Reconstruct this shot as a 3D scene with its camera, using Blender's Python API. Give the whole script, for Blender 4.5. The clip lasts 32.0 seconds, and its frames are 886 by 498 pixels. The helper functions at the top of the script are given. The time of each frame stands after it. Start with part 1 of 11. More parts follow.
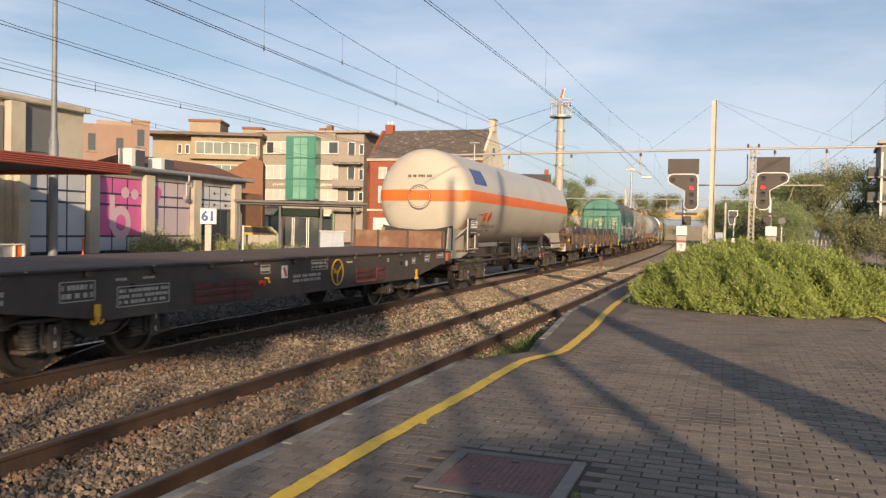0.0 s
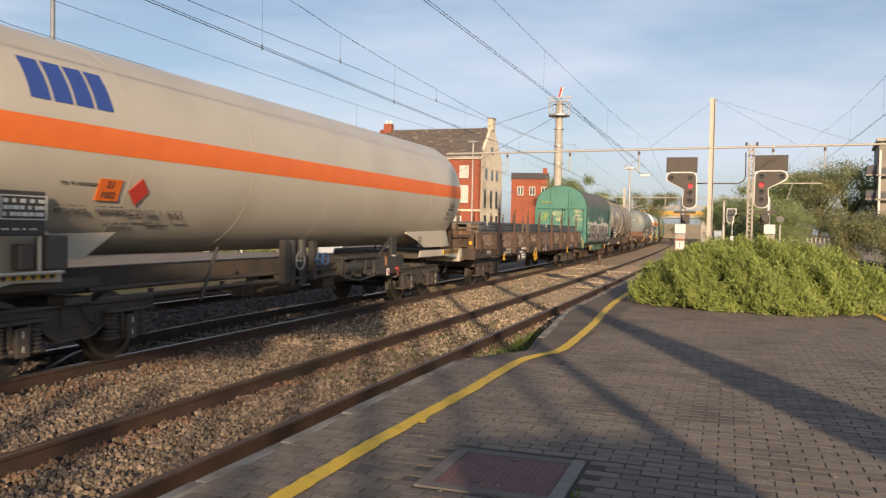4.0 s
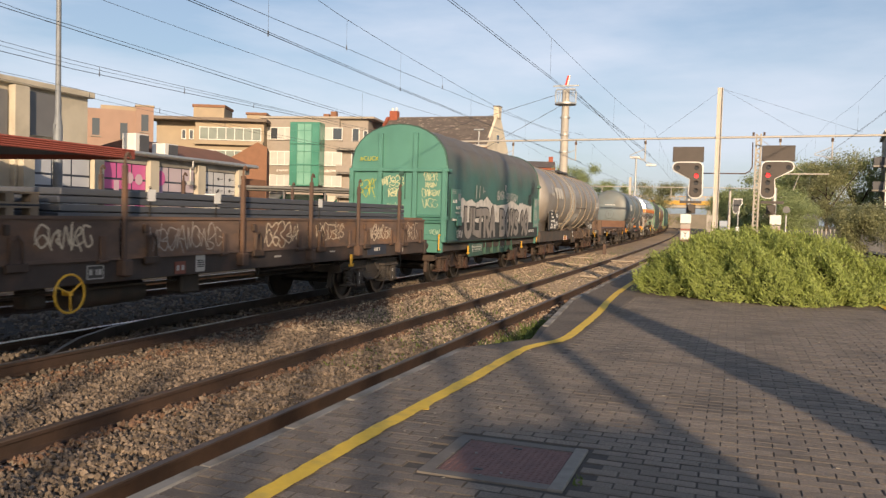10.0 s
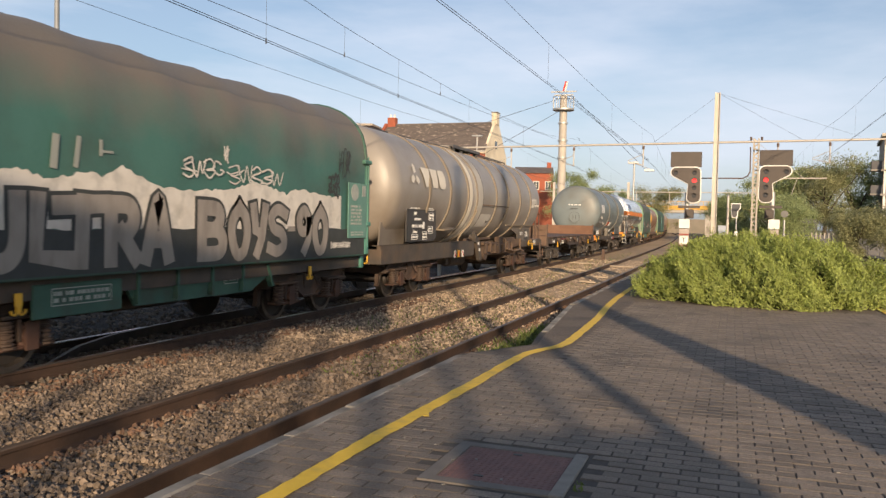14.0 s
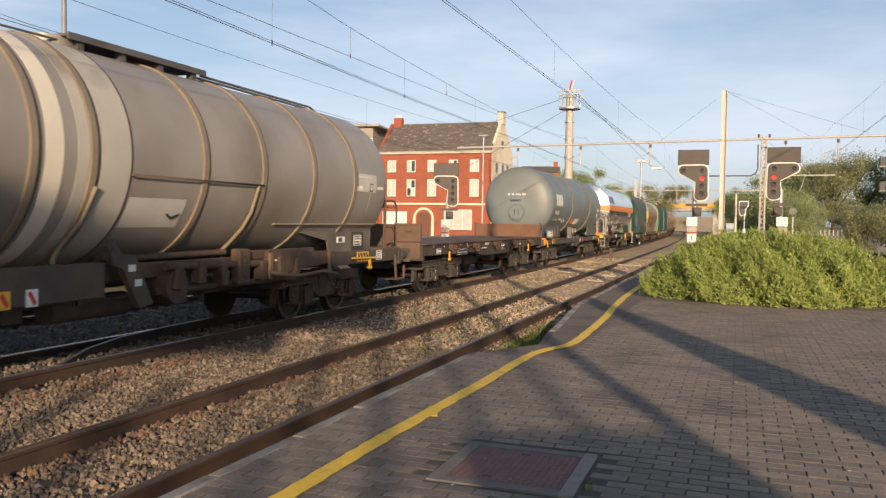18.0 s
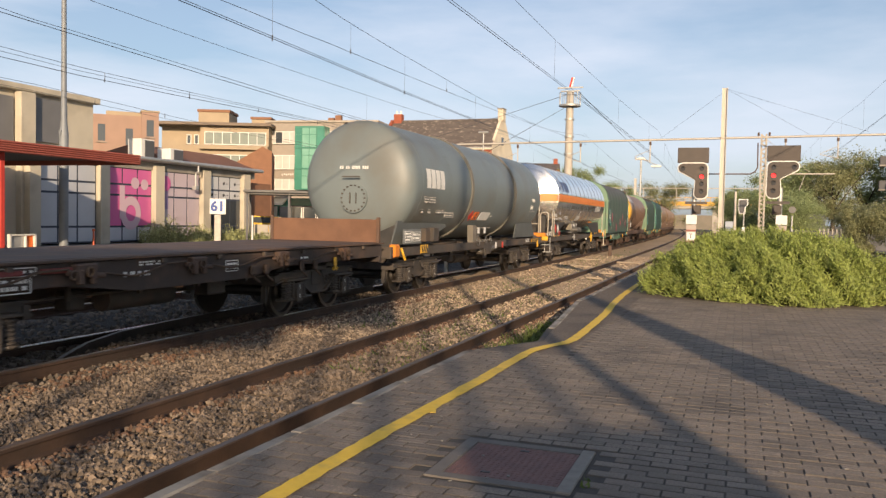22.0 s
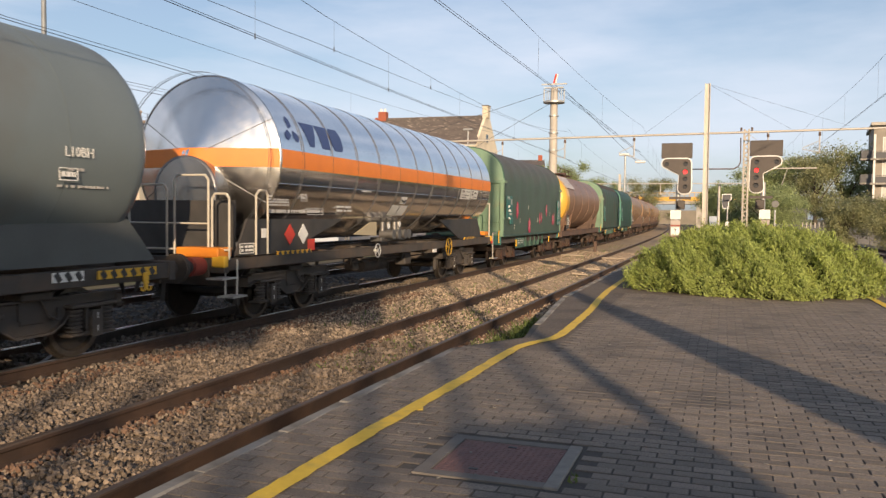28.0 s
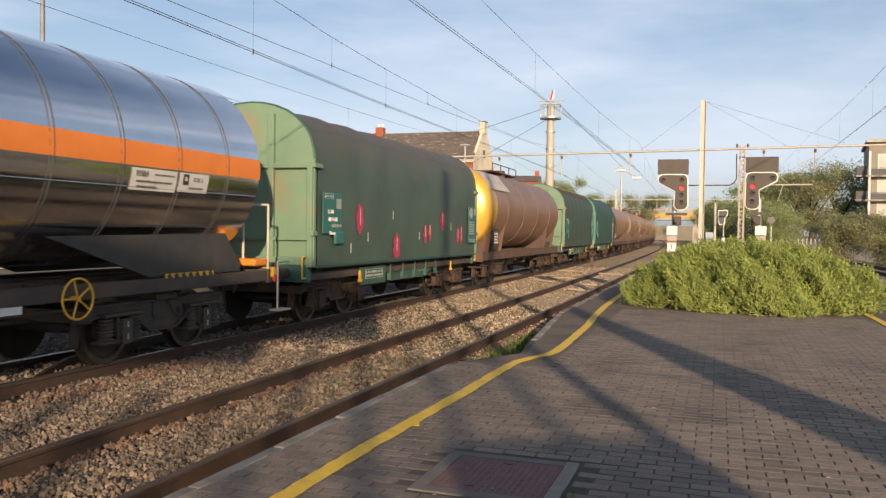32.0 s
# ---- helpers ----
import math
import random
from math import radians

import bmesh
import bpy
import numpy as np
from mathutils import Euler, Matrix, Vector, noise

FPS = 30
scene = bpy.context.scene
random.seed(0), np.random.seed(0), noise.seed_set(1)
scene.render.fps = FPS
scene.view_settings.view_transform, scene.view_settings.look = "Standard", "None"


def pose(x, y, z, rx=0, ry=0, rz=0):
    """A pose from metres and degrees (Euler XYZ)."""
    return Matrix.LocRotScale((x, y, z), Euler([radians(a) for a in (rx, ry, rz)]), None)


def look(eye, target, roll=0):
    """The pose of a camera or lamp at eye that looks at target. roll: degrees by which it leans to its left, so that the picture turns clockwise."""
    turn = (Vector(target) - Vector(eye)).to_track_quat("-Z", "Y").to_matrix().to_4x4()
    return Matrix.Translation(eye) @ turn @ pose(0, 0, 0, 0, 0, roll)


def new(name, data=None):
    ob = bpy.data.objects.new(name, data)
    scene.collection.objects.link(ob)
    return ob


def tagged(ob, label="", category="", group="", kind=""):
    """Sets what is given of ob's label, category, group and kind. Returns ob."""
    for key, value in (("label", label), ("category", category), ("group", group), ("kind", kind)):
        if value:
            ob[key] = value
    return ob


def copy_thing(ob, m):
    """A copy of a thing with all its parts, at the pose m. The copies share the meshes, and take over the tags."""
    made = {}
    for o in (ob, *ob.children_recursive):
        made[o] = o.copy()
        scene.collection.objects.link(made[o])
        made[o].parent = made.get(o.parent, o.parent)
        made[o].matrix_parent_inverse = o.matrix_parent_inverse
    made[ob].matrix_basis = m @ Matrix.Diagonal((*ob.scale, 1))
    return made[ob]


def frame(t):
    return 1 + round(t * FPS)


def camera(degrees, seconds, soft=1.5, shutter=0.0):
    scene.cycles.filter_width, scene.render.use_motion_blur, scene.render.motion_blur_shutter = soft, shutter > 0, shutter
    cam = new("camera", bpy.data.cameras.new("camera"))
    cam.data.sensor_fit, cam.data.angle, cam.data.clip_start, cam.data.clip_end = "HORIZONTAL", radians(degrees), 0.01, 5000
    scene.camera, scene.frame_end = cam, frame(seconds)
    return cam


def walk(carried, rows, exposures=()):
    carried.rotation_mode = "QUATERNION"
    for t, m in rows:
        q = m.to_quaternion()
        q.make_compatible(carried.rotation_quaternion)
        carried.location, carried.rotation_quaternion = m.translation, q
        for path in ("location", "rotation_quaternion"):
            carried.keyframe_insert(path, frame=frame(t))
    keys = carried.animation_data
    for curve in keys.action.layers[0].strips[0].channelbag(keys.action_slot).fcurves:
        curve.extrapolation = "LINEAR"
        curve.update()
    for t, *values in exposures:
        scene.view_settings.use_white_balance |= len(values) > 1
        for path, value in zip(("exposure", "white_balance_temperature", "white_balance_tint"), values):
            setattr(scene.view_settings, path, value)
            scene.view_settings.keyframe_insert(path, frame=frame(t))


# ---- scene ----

# ------------------------------------------------------------------ camera
EYE = (0.0, 0.0, 1.895)
PATH = [
    (0, 88.516, -1.284, 19.551), (0.5, 88.557, -1.243, 19.509), (1, 88.593, -1.286, 19.503), (1.5, 88.633, -1.302, 19.475), 
    (2, 88.653, -1.373, 19.382), (2.5, 88.64, -1.415, 19.367), (3, 88.539, -1.41, 19.36), (3.5, 88.496, -1.139, 19.52), 
    (5.5, 88.286, -1.238, 19.242), (6, 88.233, -1.126, 19.183), (6.5, 88.184, -1.097, 19.209), (7, 88.13, -1.118, 18.974), 
    (7.5, 88.103, -1.269, 18.597), (8, 88.064, -1.405, 18.321), (8.5, 87.972, -1.407, 18.394), (9, 87.898, -1.342, 18.859), 
    (9.5, 87.753, -1.54, 19.518), (10, 87.577, -1.602, 19.816), (10.5, 87.617, -1.456, 19.895), (11, 87.763, -1.374, 19.851), 
    (11.5, 87.88, -1.346, 19.873), (12, 87.951, -1.308, 19.98), (12.5, 87.995, -1.35, 19.904), (13, 87.999, -1.379, 19.724), 
    (13.5, 88.002, -1.372, 19.618), (14, 88.024, -1.281, 19.719), (14.5, 88.081, -1.39, 19.808), (16.5, 88.119, -1.285, 19.971), 
    (17, 88.116, -1.079, 19.934), (17.5, 88.044, -1.046, 19.973), (18, 88.017, -0.83, 20.219), (18.5, 88.065, -0.731, 20.405), 
    (19, 88.197, -0.697, 20.504), (19.5, 88.247, -0.846, 20.569), (20, 88.217, -0.961, 20.506), (20.5, 88.194, -0.949, 20.496), 
    (21, 88.197, -0.935, 20.525), (21.5, 88.027, -1.05, 20.422), (22, 87.769, -1.157, 20.179), (22.5, 87.665, -1.137, 19.959), 
    (23, 87.766, -1.173, 20.117), (23.5, 87.808, -1.225, 20.319), (24, 87.825, -1.323, 20.228), (24.5, 87.889, -1.347, 20.07), 
    (25, 87.951, -1.396, 20.02), (25.5, 88.065, -1.344, 20.069), (27.5, 87.737, -0.761, 19.357), (28, 87.6, -0.621, 19.146), 
    (28.5, 88.079, -0.532, 19.351), (29, 88.608, -0.595, 19.434), (29.5, 88.765, -0.536, 19.312), (30, 88.782, -0.396, 19.187), 
    (30.5, 88.757, -0.322, 19.016), (31, 88.649, -0.325, 18.723), (31.5, 88.61, -0.409, 18.637), (32, 88.684, -0.789, 18.92),
]
cam = camera(57.5, 32.0, soft=1.35, shutter=0.3)
walk(cam, [(t, pose(*EYE, a, b, c)) for t, a, b, c in PATH], exposures=[(0.0, 0.27, 6270, 11), (7.0, 0.25, 6270, 11), (13.0, 0.34, 6270, 11), (32.0, 0.34, 6270, 11)])

# ------------------------------------------------------------------ world, sun
SUN_ELEV, SUN_DIR = 14.0, (0.417, -0.909)   # low evening sun, behind and to the right


def make_world():
    w = bpy.data.worlds.new("evening_sky")
    scene.world = w
    w.use_nodes = True
    nt = w.node_tree
    n, l = nt.nodes, nt.links
    n.clear()
    sky = n.new("ShaderNodeTexSky")
    sky.sky_type = "NISHITA"
    sky.sun_disc = False
    sky.sun_elevation = radians(SUN_ELEV)
    sky.sun_rotation = math.atan2(SUN_DIR[0], SUN_DIR[1])
    sky.air_density, sky.dust_density, sky.ozone_density = 1.0, 1.6, 2.2
    co = n.new("ShaderNodeTexCoord")
    mp = n.new("ShaderNodeMapping")
    mp.inputs["Scale"].default_value = (1.3, 1.0, 5.5)
    mp.inputs["Rotation"].default_value = (0.05, 0.10, 0.3)
    l.new(co.outputs["Generated"], mp.inputs["Vector"])
    cl = n.new("ShaderNodeTexNoise")
    cl.inputs["Scale"].default_value, cl.inputs["Detail"].default_value, cl.inputs["Roughness"].default_value = 1.7, 7, 0.55
    l.new(mp.outputs[0], cl.inputs["Vector"])
    rp = n.new("ShaderNodeValToRGB")
    rp.color_ramp.elements[0].position, rp.color_ramp.elements[1].position = 0.36, 0.70
    rp.color_ramp.elements[0].color, rp.color_ramp.elements[1].color = (0.22, 0.22, 0.22, 1), (0.88, 0.88, 0.88, 1)
    l.new(cl.outputs[0], rp.inputs[0])
    mx = n.new("ShaderNodeMix")
    mx.data_type = "RGBA"
    mx.inputs["B"].default_value = (6.6, 6.9, 7.6, 1)
    # the veil of cloud thins out high up, where the sky is clear
    sp = n.new("ShaderNodeSeparateXYZ")
    l.new(co.outputs["Generated"], sp.inputs[0])
    hi = n.new("ShaderNodeMapRange")
    hi.inputs["From Min"].default_value, hi.inputs["From Max"].default_value = 0.36, 0.75
    hi.inputs["To Min"].default_value, hi.inputs["To Max"].default_value = 1.0, 0.12
    l.new(sp.outputs[2], hi.inputs["Value"])
    ml = n.new("ShaderNodeMath")
    ml.operation = "MULTIPLY"
    l.new(rp.outputs[0], ml.inputs[0])
    l.new(hi.outputs[0], ml.inputs[1])
    wx = n.new("ShaderNodeMapRange")
    wx.inputs["From Min"].default_value, wx.inputs["From Max"].default_value = -0.75, 0.25
    wx.inputs["To Min"].default_value, wx.inputs["To Max"].default_value = 1.12, 0.82
    l.new(sp.outputs[0], wx.inputs["Value"])
    mw = n.new("ShaderNodeMath")
    mw.operation = "MULTIPLY"
    l.new(ml.outputs[0], mw.inputs[0])
    l.new(wx.outputs[0], mw.inputs[1])
    l.new(mw.outputs[0], mx.inputs["Factor"])
    l.new(sky.outputs[0], mx.inputs["A"])
    bg = n.new("ShaderNodeBackground")
    bg.inputs["Strength"].default_value = 0.101
    l.new(mx.outputs["Result"], bg.inputs["Color"])
    out = n.new("ShaderNodeOutputWorld")
    l.new(bg.outputs[0], out.inputs[0])


make_world()
sun = new("sun", bpy.data.lights.new("sun", "SUN"))
sun.data.energy, sun.data.angle, sun.data.color = 5.0, radians(0.53), (1.0, 0.74, 0.47)
_e = radians(SUN_ELEV)
sun.matrix_world = look((SUN_DIR[0] * 60 * math.cos(_e), SUN_DIR[1] * 60 * math.cos(_e), 60 * math.sin(_e)), (0, 0, 0))

# ------------------------------------------------------------------ materials
MATS = {}


def surf(name, c1, c2, scale=3.0, rough=0.7, metal=0.0, bump=0.15, fine=40.0, dirt=None, dirt_scale=0.7, dirt_at=(0.5, 0.75),
         stretch=(1, 1, 1), rand=0.0, island=0.0, coat=0.0, spec=0.5, bump_dist=0.01):
    """A weathered surface: two tones over a noise, stains of a third colour, fine relief."""
    if name in MATS:
        return MATS[name]
    m = bpy.data.materials.new(name)
    m.use_nodes = True
    nt = m.node_tree
    n, l = nt.nodes, nt.links
    bs = n["Principled BSDF"]
    bs.inputs["Metallic"].default_value = metal
    bs.inputs["Coat Weight"].default_value = coat
    bs.inputs["Specular IOR Level"].default_value = spec
    co = n.new("ShaderNodeTexCoord")
    mp = n.new("ShaderNodeMapping")
    mp.inputs["Scale"].default_value = stretch
    l.new(co.outputs["Object"], mp.inputs["Vector"])

    def nz(sc, det=5):
        q = n.new("ShaderNodeTexNoise")
        q.inputs["Scale"].default_value, q.inputs["Detail"].default_value = sc, det
        l.new(mp.outputs[0], q.inputs["Vector"])
        return q.outputs[0]

    def ramp(src, a, b):
        r = n.new("ShaderNodeMapRange")
        r.inputs["From Min"].default_value, r.inputs["From Max"].default_value = a, b
        l.new(src, r.inputs["Value"])
        return r.outputs[0]

    def mix(fac, a, b):
        x = n.new("ShaderNodeMix")
        x.data_type = "RGBA"
        l.new(fac, x.inputs["Factor"])
        for k, v in (("A", a), ("B", b)):
            if isinstance(v, tuple):
                x.inputs[k].default_value = (*v[:3], 1)
            else:
                l.new(v, x.inputs[k])
        return x.outputs["Result"]

    col = mix(ramp(nz(scale), 0.3, 0.7), c1, c2)
    if dirt:
        col = mix(ramp(nz(dirt_scale, 8), *dirt_at), col, dirt)
    if rand or island:
        src = n.new("ShaderNodeObjectInfo").outputs["Random"] if rand else n.new("ShaderNodeNewGeometry").outputs["Random Per Island"]
        amt = rand or island
        h = n.new("ShaderNodeHueSaturation")
        r = n.new("ShaderNodeMapRange")
        r.inputs["To Min"].default_value, r.inputs["To Max"].default_value = 1 - amt, 1 + amt
        l.new(src, r.inputs["Value"])
        l.new(r.outputs[0], h.inputs["Value"])
        l.new(col, h.inputs["Color"])
        col = h.outputs[0]
    l.new(col, bs.inputs["Base Color"])
    rr = n.new("ShaderNodeMapRange")
    rr.inputs["To Min"].default_value, rr.inputs["To Max"].default_value = max(0.03, rough - 0.12), min(1, rough + 0.12)
    f = nz(fine, 4)
    l.new(f, rr.inputs["Value"])
    l.new(rr.outputs[0], bs.inputs["Roughness"])
    if bump:
        b = n.new("ShaderNodeBump")
        b.inputs["Strength"].default_value, b.inputs["Distance"].default_value = bump, bump_dist
        l.new(f, b.inputs["Height"])
        l.new(b.outputs[0], bs.inputs["Normal"])
    MATS[name] = m
    return m


def plain(name, c, rough=0.5, metal=0.0, emit=0.0):
    if name in MATS:
        return MATS[name]
    m = bpy.data.materials.new(name)
    m.use_nodes = True
    bs = m.node_tree.nodes["Principled BSDF"]
    bs.inputs["Base Color"].default_value = (*c, 1)
    bs.inputs["Roughness"].default_value, bs.inputs["Metallic"].default_value = rough, metal
    if emit:
        bs.inputs["Emission Color"].default_value, bs.inputs["Emission Strength"].default_value = (*c, 1), emit
    MATS[name] = m
    return m


def glass(name, tint, rough=0.05):
    m = plain(name, tint, rough)
    m.node_tree.nodes["Principled BSDF"].inputs["Specular IOR Level"].default_value = 0.8
    return m


RUSTY = surf("rusty_rail_side", (0.048, 0.029, 0.02), (0.075, 0.043, 0.028), 6, 0.85, 0.2, 0.3, dirt=(0.035, 0.026, 0.02))
DULLHEAD = surf("dull_rusty_rail_head", (0.17, 0.125, 0.095), (0.11, 0.08, 0.062), 4, 0.5, 0.5, 0.1, stretch=(1, 0.2, 1))
STEEL = surf("polished_rail_head", (0.42, 0.42, 0.43), (0.34, 0.34, 0.36), 2, 0.28, 1.0, 0.03)
# Polished like the other rail; its weaker shine is put into a brown colour.
DIMHEAD = surf("dim_sheen_running_head", (0.10, 0.085, 0.075), (0.07, 0.06, 0.052), 3, 0.35, 0.6, 0.05, stretch=(1, 0.2, 1))
BALLAST_BED = surf("ballast_bed", (0.34, 0.26, 0.18), (0.22, 0.17, 0.12), 22, 0.95, 0, 1.0, 60, dirt=(0.10, 0.072, 0.05), bump_dist=0.03)
# Lighter copy of the ballast stone: stronger sun farther along, put into the colour.
STONE_SUNLIT = surf("sunlit_ballast_stone", (0.39, 0.302, 0.210), (0.29, 0.225, 0.160), 9, 0.9, 0, 0.3, island=0.5)
STONE_RUST = surf("rust_stained_stone", (0.165, 0.095, 0.058), (0.105, 0.065, 0.045), 9, 0.9, 0, 0.3, island=0.5)
STONE = surf("ballast_stone", (0.195, 0.148, 0.107), (0.118, 0.094, 0.073), 9, 0.9, 0, 0.3, island=0.65)
# Oily stones, darkened as well for the shade beneath the wagons.
STONE_DARK = surf("oily_shaded_stone", (0.150, 0.120, 0.093), (0.098, 0.080, 0.064), 9, 0.9, 0, 0.3, island=0.5)
SLEEPER = surf("sleeper_concrete", (0.20, 0.17, 0.14), (0.28, 0.24, 0.20), 4, 0.9, 0, 0.2)
EARTH = surf("trackside_earth", (0.16, 0.125, 0.08), (0.10, 0.085, 0.05), 0.8, 0.95, 0, 0.8, 20, dirt=(0.07, 0.10, 0.03), dirt_scale=0.35, bump_dist=0.04)
PAVER = surf("clay_paver", (0.272, 0.221, 0.173), (0.135, 0.111, 0.091), 75, 0.85, 0, 0.6, 90, dirt=(0.085, 0.074, 0.066), dirt_scale=1.3, rand=0.2)
PAVER_FAR = surf("clay_paver_joined", (0.272, 0.221, 0.173), (0.135, 0.111, 0.091), 75, 0.85, 0, 0.6, 90, dirt=(0.085, 0.074, 0.066), dirt_scale=1.3, island=0.2)
JOINT = surf("sand_joint", (0.055, 0.048, 0.042), (0.085, 0.074, 0.063), 30, 0.95)
ASPHALT = surf("worn_asphalt", (0.205, 0.160, 0.122), (0.085, 0.069, 0.056), 26, 0.9, 0, 0.8, 90, dirt=(0.07, 0.06, 0.052), dirt_scale=1.6, dirt_at=(0.45, 0.8))
KERB = surf("kerb_concrete", (0.25, 0.23, 0.20), (0.33, 0.305, 0.265), 3, 0.85, 0, 0.3, dirt=(0.12, 0.108, 0.093), dirt_scale=1.8, dirt_at=(0.45, 0.65))
YELLOW = surf("yellow_line_paint", (0.72, 0.47, 0.035), (0.80, 0.54, 0.05), 12, 0.7, 0, 0.2, dirt=(0.45, 0.32, 0.08), dirt_scale=5, dirt_at=(0.55, 0.85))
CONCRETE = surf("concrete", (0.34, 0.31, 0.27), (0.42, 0.39, 0.34), 1.2, 0.85, 0, 0.2, dirt=(0.20, 0.18, 0.15), dirt_scale=0.5)
GALV = surf("galvanised_steel", (0.40, 0.40, 0.39), (0.50, 0.50, 0.48), 3, 0.5, 0.6, 0.06)
DARKSTEEL = surf("dark_underframe_steel", (0.054, 0.048, 0.043), (0.080, 0.067, 0.057), 3, 0.75, 0.1, 0.2, dirt=(0.115, 0.078, 0.052), dirt_scale=1.6, dirt_at=(0.45, 0.75))
BROWNSTEEL = surf("brown_rusted_steel", (0.118, 0.076, 0.056), (0.084, 0.056, 0.044), 2.5, 0.8, 0.1, 0.25, dirt=(0.17, 0.09, 0.05), dirt_scale=1.4)
BLACK = surf("black_paint", (0.032, 0.031, 0.030), (0.048, 0.045, 0.043), 4, 0.55, 0, 0.1, dirt=(0.075, 0.060, 0.048), dirt_scale=1.1, dirt_at=(0.52, 0.85))
WIRE = plain("dark_wire", (0.07, 0.072, 0.08), 0.5, 0.4)
WHITE = surf("white_paint", (0.74, 0.73, 0.70), (0.64, 0.63, 0.60), 5, 0.55, 0, 0.05)
ORANGE = surf("orange_stripe_paint", (0.78, 0.17, 0.025), (0.70, 0.15, 0.025), 3, 0.5, 0, 0.05)
YPAINT = surf("yellow_paint", (0.72, 0.42, 0.03), (0.62, 0.35, 0.03), 5, 0.5, 0, 0.1)
REDP = surf("red_paint", (0.55, 0.05, 0.03), (0.45, 0.045, 0.03), 4, 0.6, 0, 0.1)
CREAM = surf("cream_tank_paint", (0.52, 0.48, 0.40), (0.47, 0.43, 0.36), 0.8, 0.42, 0, 0.03, dirt=(0.40, 0.35, 0.28), dirt_scale=0.45, dirt_at=(0.55, 0.85), coat=0.15)
GREYT = surf("dirty_grey_tank_paint", (0.285, 0.262, 0.237), (0.225, 0.207, 0.188), 0.9, 0.42, 0.0, 0.05, dirt=(0.17, 0.14, 0.11), dirt_scale=0.5)
SLATE = surf("blue_grey_tank_paint", (0.165, 0.196, 0.202), (0.142, 0.170, 0.177), 0.8, 0.48, 0, 0.04, dirt=(0.13, 0.12, 0.10), dirt_scale=0.5)
CHROME = surf("polished_aluminium_sheet", (0.80, 0.80, 0.80), (0.72, 0.72, 0.73), 1.2, 0.14, 1.0, 0.02, 6)
CHROME_END = surf("hazed_aluminium_end", (0.80, 0.78, 0.75), (0.72, 0.70, 0.68), 1.2, 0.20, 1.0, 0.02, 6)
GREEN = surf("green_wagon_paint", (0.085, 0.235, 0.185), (0.07, 0.195, 0.155), 1.4, 0.5, 0, 0.06, dirt=(0.05, 0.10, 0.065), dirt_scale=0.8, dirt_at=(0.55, 0.9))
TEAL = surf("teal_panel_paint", (0.035, 0.15, 0.14), (0.028, 0.12, 0.112), 2, 0.55, 0, 0.06, dirt=(0.06, 0.10, 0.085))
GREEN2 = surf("faded_green_wagon_paint", (0.17, 0.265, 0.178), (0.138, 0.222, 0.15), 1.4, 0.6, 0, 0.06, dirt=(0.27, 0.19, 0.11), dirt_scale=1.2, dirt_at=(0.55, 0.85))
TARP = surf("dark_green_tarpaulin", (0.018, 0.060, 0.045), (0.024, 0.075, 0.056), 1.2, 0.55, 0, 0.1, 25, dirt=(0.05, 0.045, 0.035), dirt_scale=0.6, dirt_at=(0.5, 0.9))
TARPTOP = surf("sooty_tarpaulin_top", (0.075, 0.052, 0.042), (0.055, 0.042, 0.035), 1.5, 0.8, 0, 0.15, 25)
TARP2 = surf("olive_green_tarpaulin", (0.040, 0.075, 0.050), (0.032, 0.062, 0.042), 1.2, 0.6, 0, 0.1, 25, dirt=(0.07, 0.055, 0.04), dirt_scale=0.6)
BROWNTANK = surf("brown_tank_paint", (0.235, 0.135, 0.085), (0.20, 0.115, 0.075), 1.0, 0.45, 0, 0.05, dirt=(0.14, 0.09, 0.06))
# Low sun on a brown tank's near end, painted as bright yellow.
SUN_GLINT_END = surf("sun_glint_tank_end", (0.72, 0.42, 0.07), (0.66, 0.37, 0.06), 2, 0.3, 0.2, 0.05)



def sooty_sheet(name, c1, c2, soot, z0, z1):
    """Tarpaulin whose top is brown with settled soot, streaking down unevenly."""
    m = surf(name, c1, c2, 1.2, 0.6, 0, 0.12, 25, dirt=(0.045, 0.055, 0.045), dirt_scale=0.9, dirt_at=(0.45, 0.9))
    n, l = m.node_tree.nodes, m.node_tree.links
    bs = n["Principled BSDF"]
    old = bs.inputs["Base Color"].links[0].from_socket
    co = n.new("ShaderNodeTexCoord")
    sp = n.new("ShaderNodeSeparateXYZ")
    l.new(co.outputs["Object"], sp.inputs[0])
    nz = n.new("ShaderNodeTexNoise")
    nz.inputs["Scale"].default_value, nz.inputs["Detail"].default_value = 1.6, 7
    l.new(co.outputs["Object"], nz.inputs["Vector"])
    ad = n.new("ShaderNodeMath")
    ad.operation = "MULTIPLY_ADD"
    ad.inputs[1].default_value = 0.9
    l.new(nz.outputs[0], ad.inputs[0])
    l.new(sp.outputs[2], ad.inputs[2])
    mr = n.new("ShaderNodeMapRange")
    mr.inputs["From Min"].default_value, mr.inputs["From Max"].default_value = z0 + 0.45, z1 + 0.45
    mr.inputs["To Max"].default_value = 0.92
    l.new(ad.outputs[0], mr.inputs["Value"])
    mx = n.new("ShaderNodeMix")
    mx.data_type = "RGBA"
    l.new(mr.outputs[0], mx.inputs["Factor"])
    l.new(old, mx.inputs["A"])
    mx.inputs["B"].default_value = (*soot, 1)
    l.new(mx.outputs["Result"], bs.inputs["Base Color"])
    return m


SOOTY = sooty_sheet("sooty_green_tarpaulin", (0.044, 0.124, 0.104), (0.056, 0.146, 0.124), (0.145, 0.122, 0.105), 2.9, 3.75)
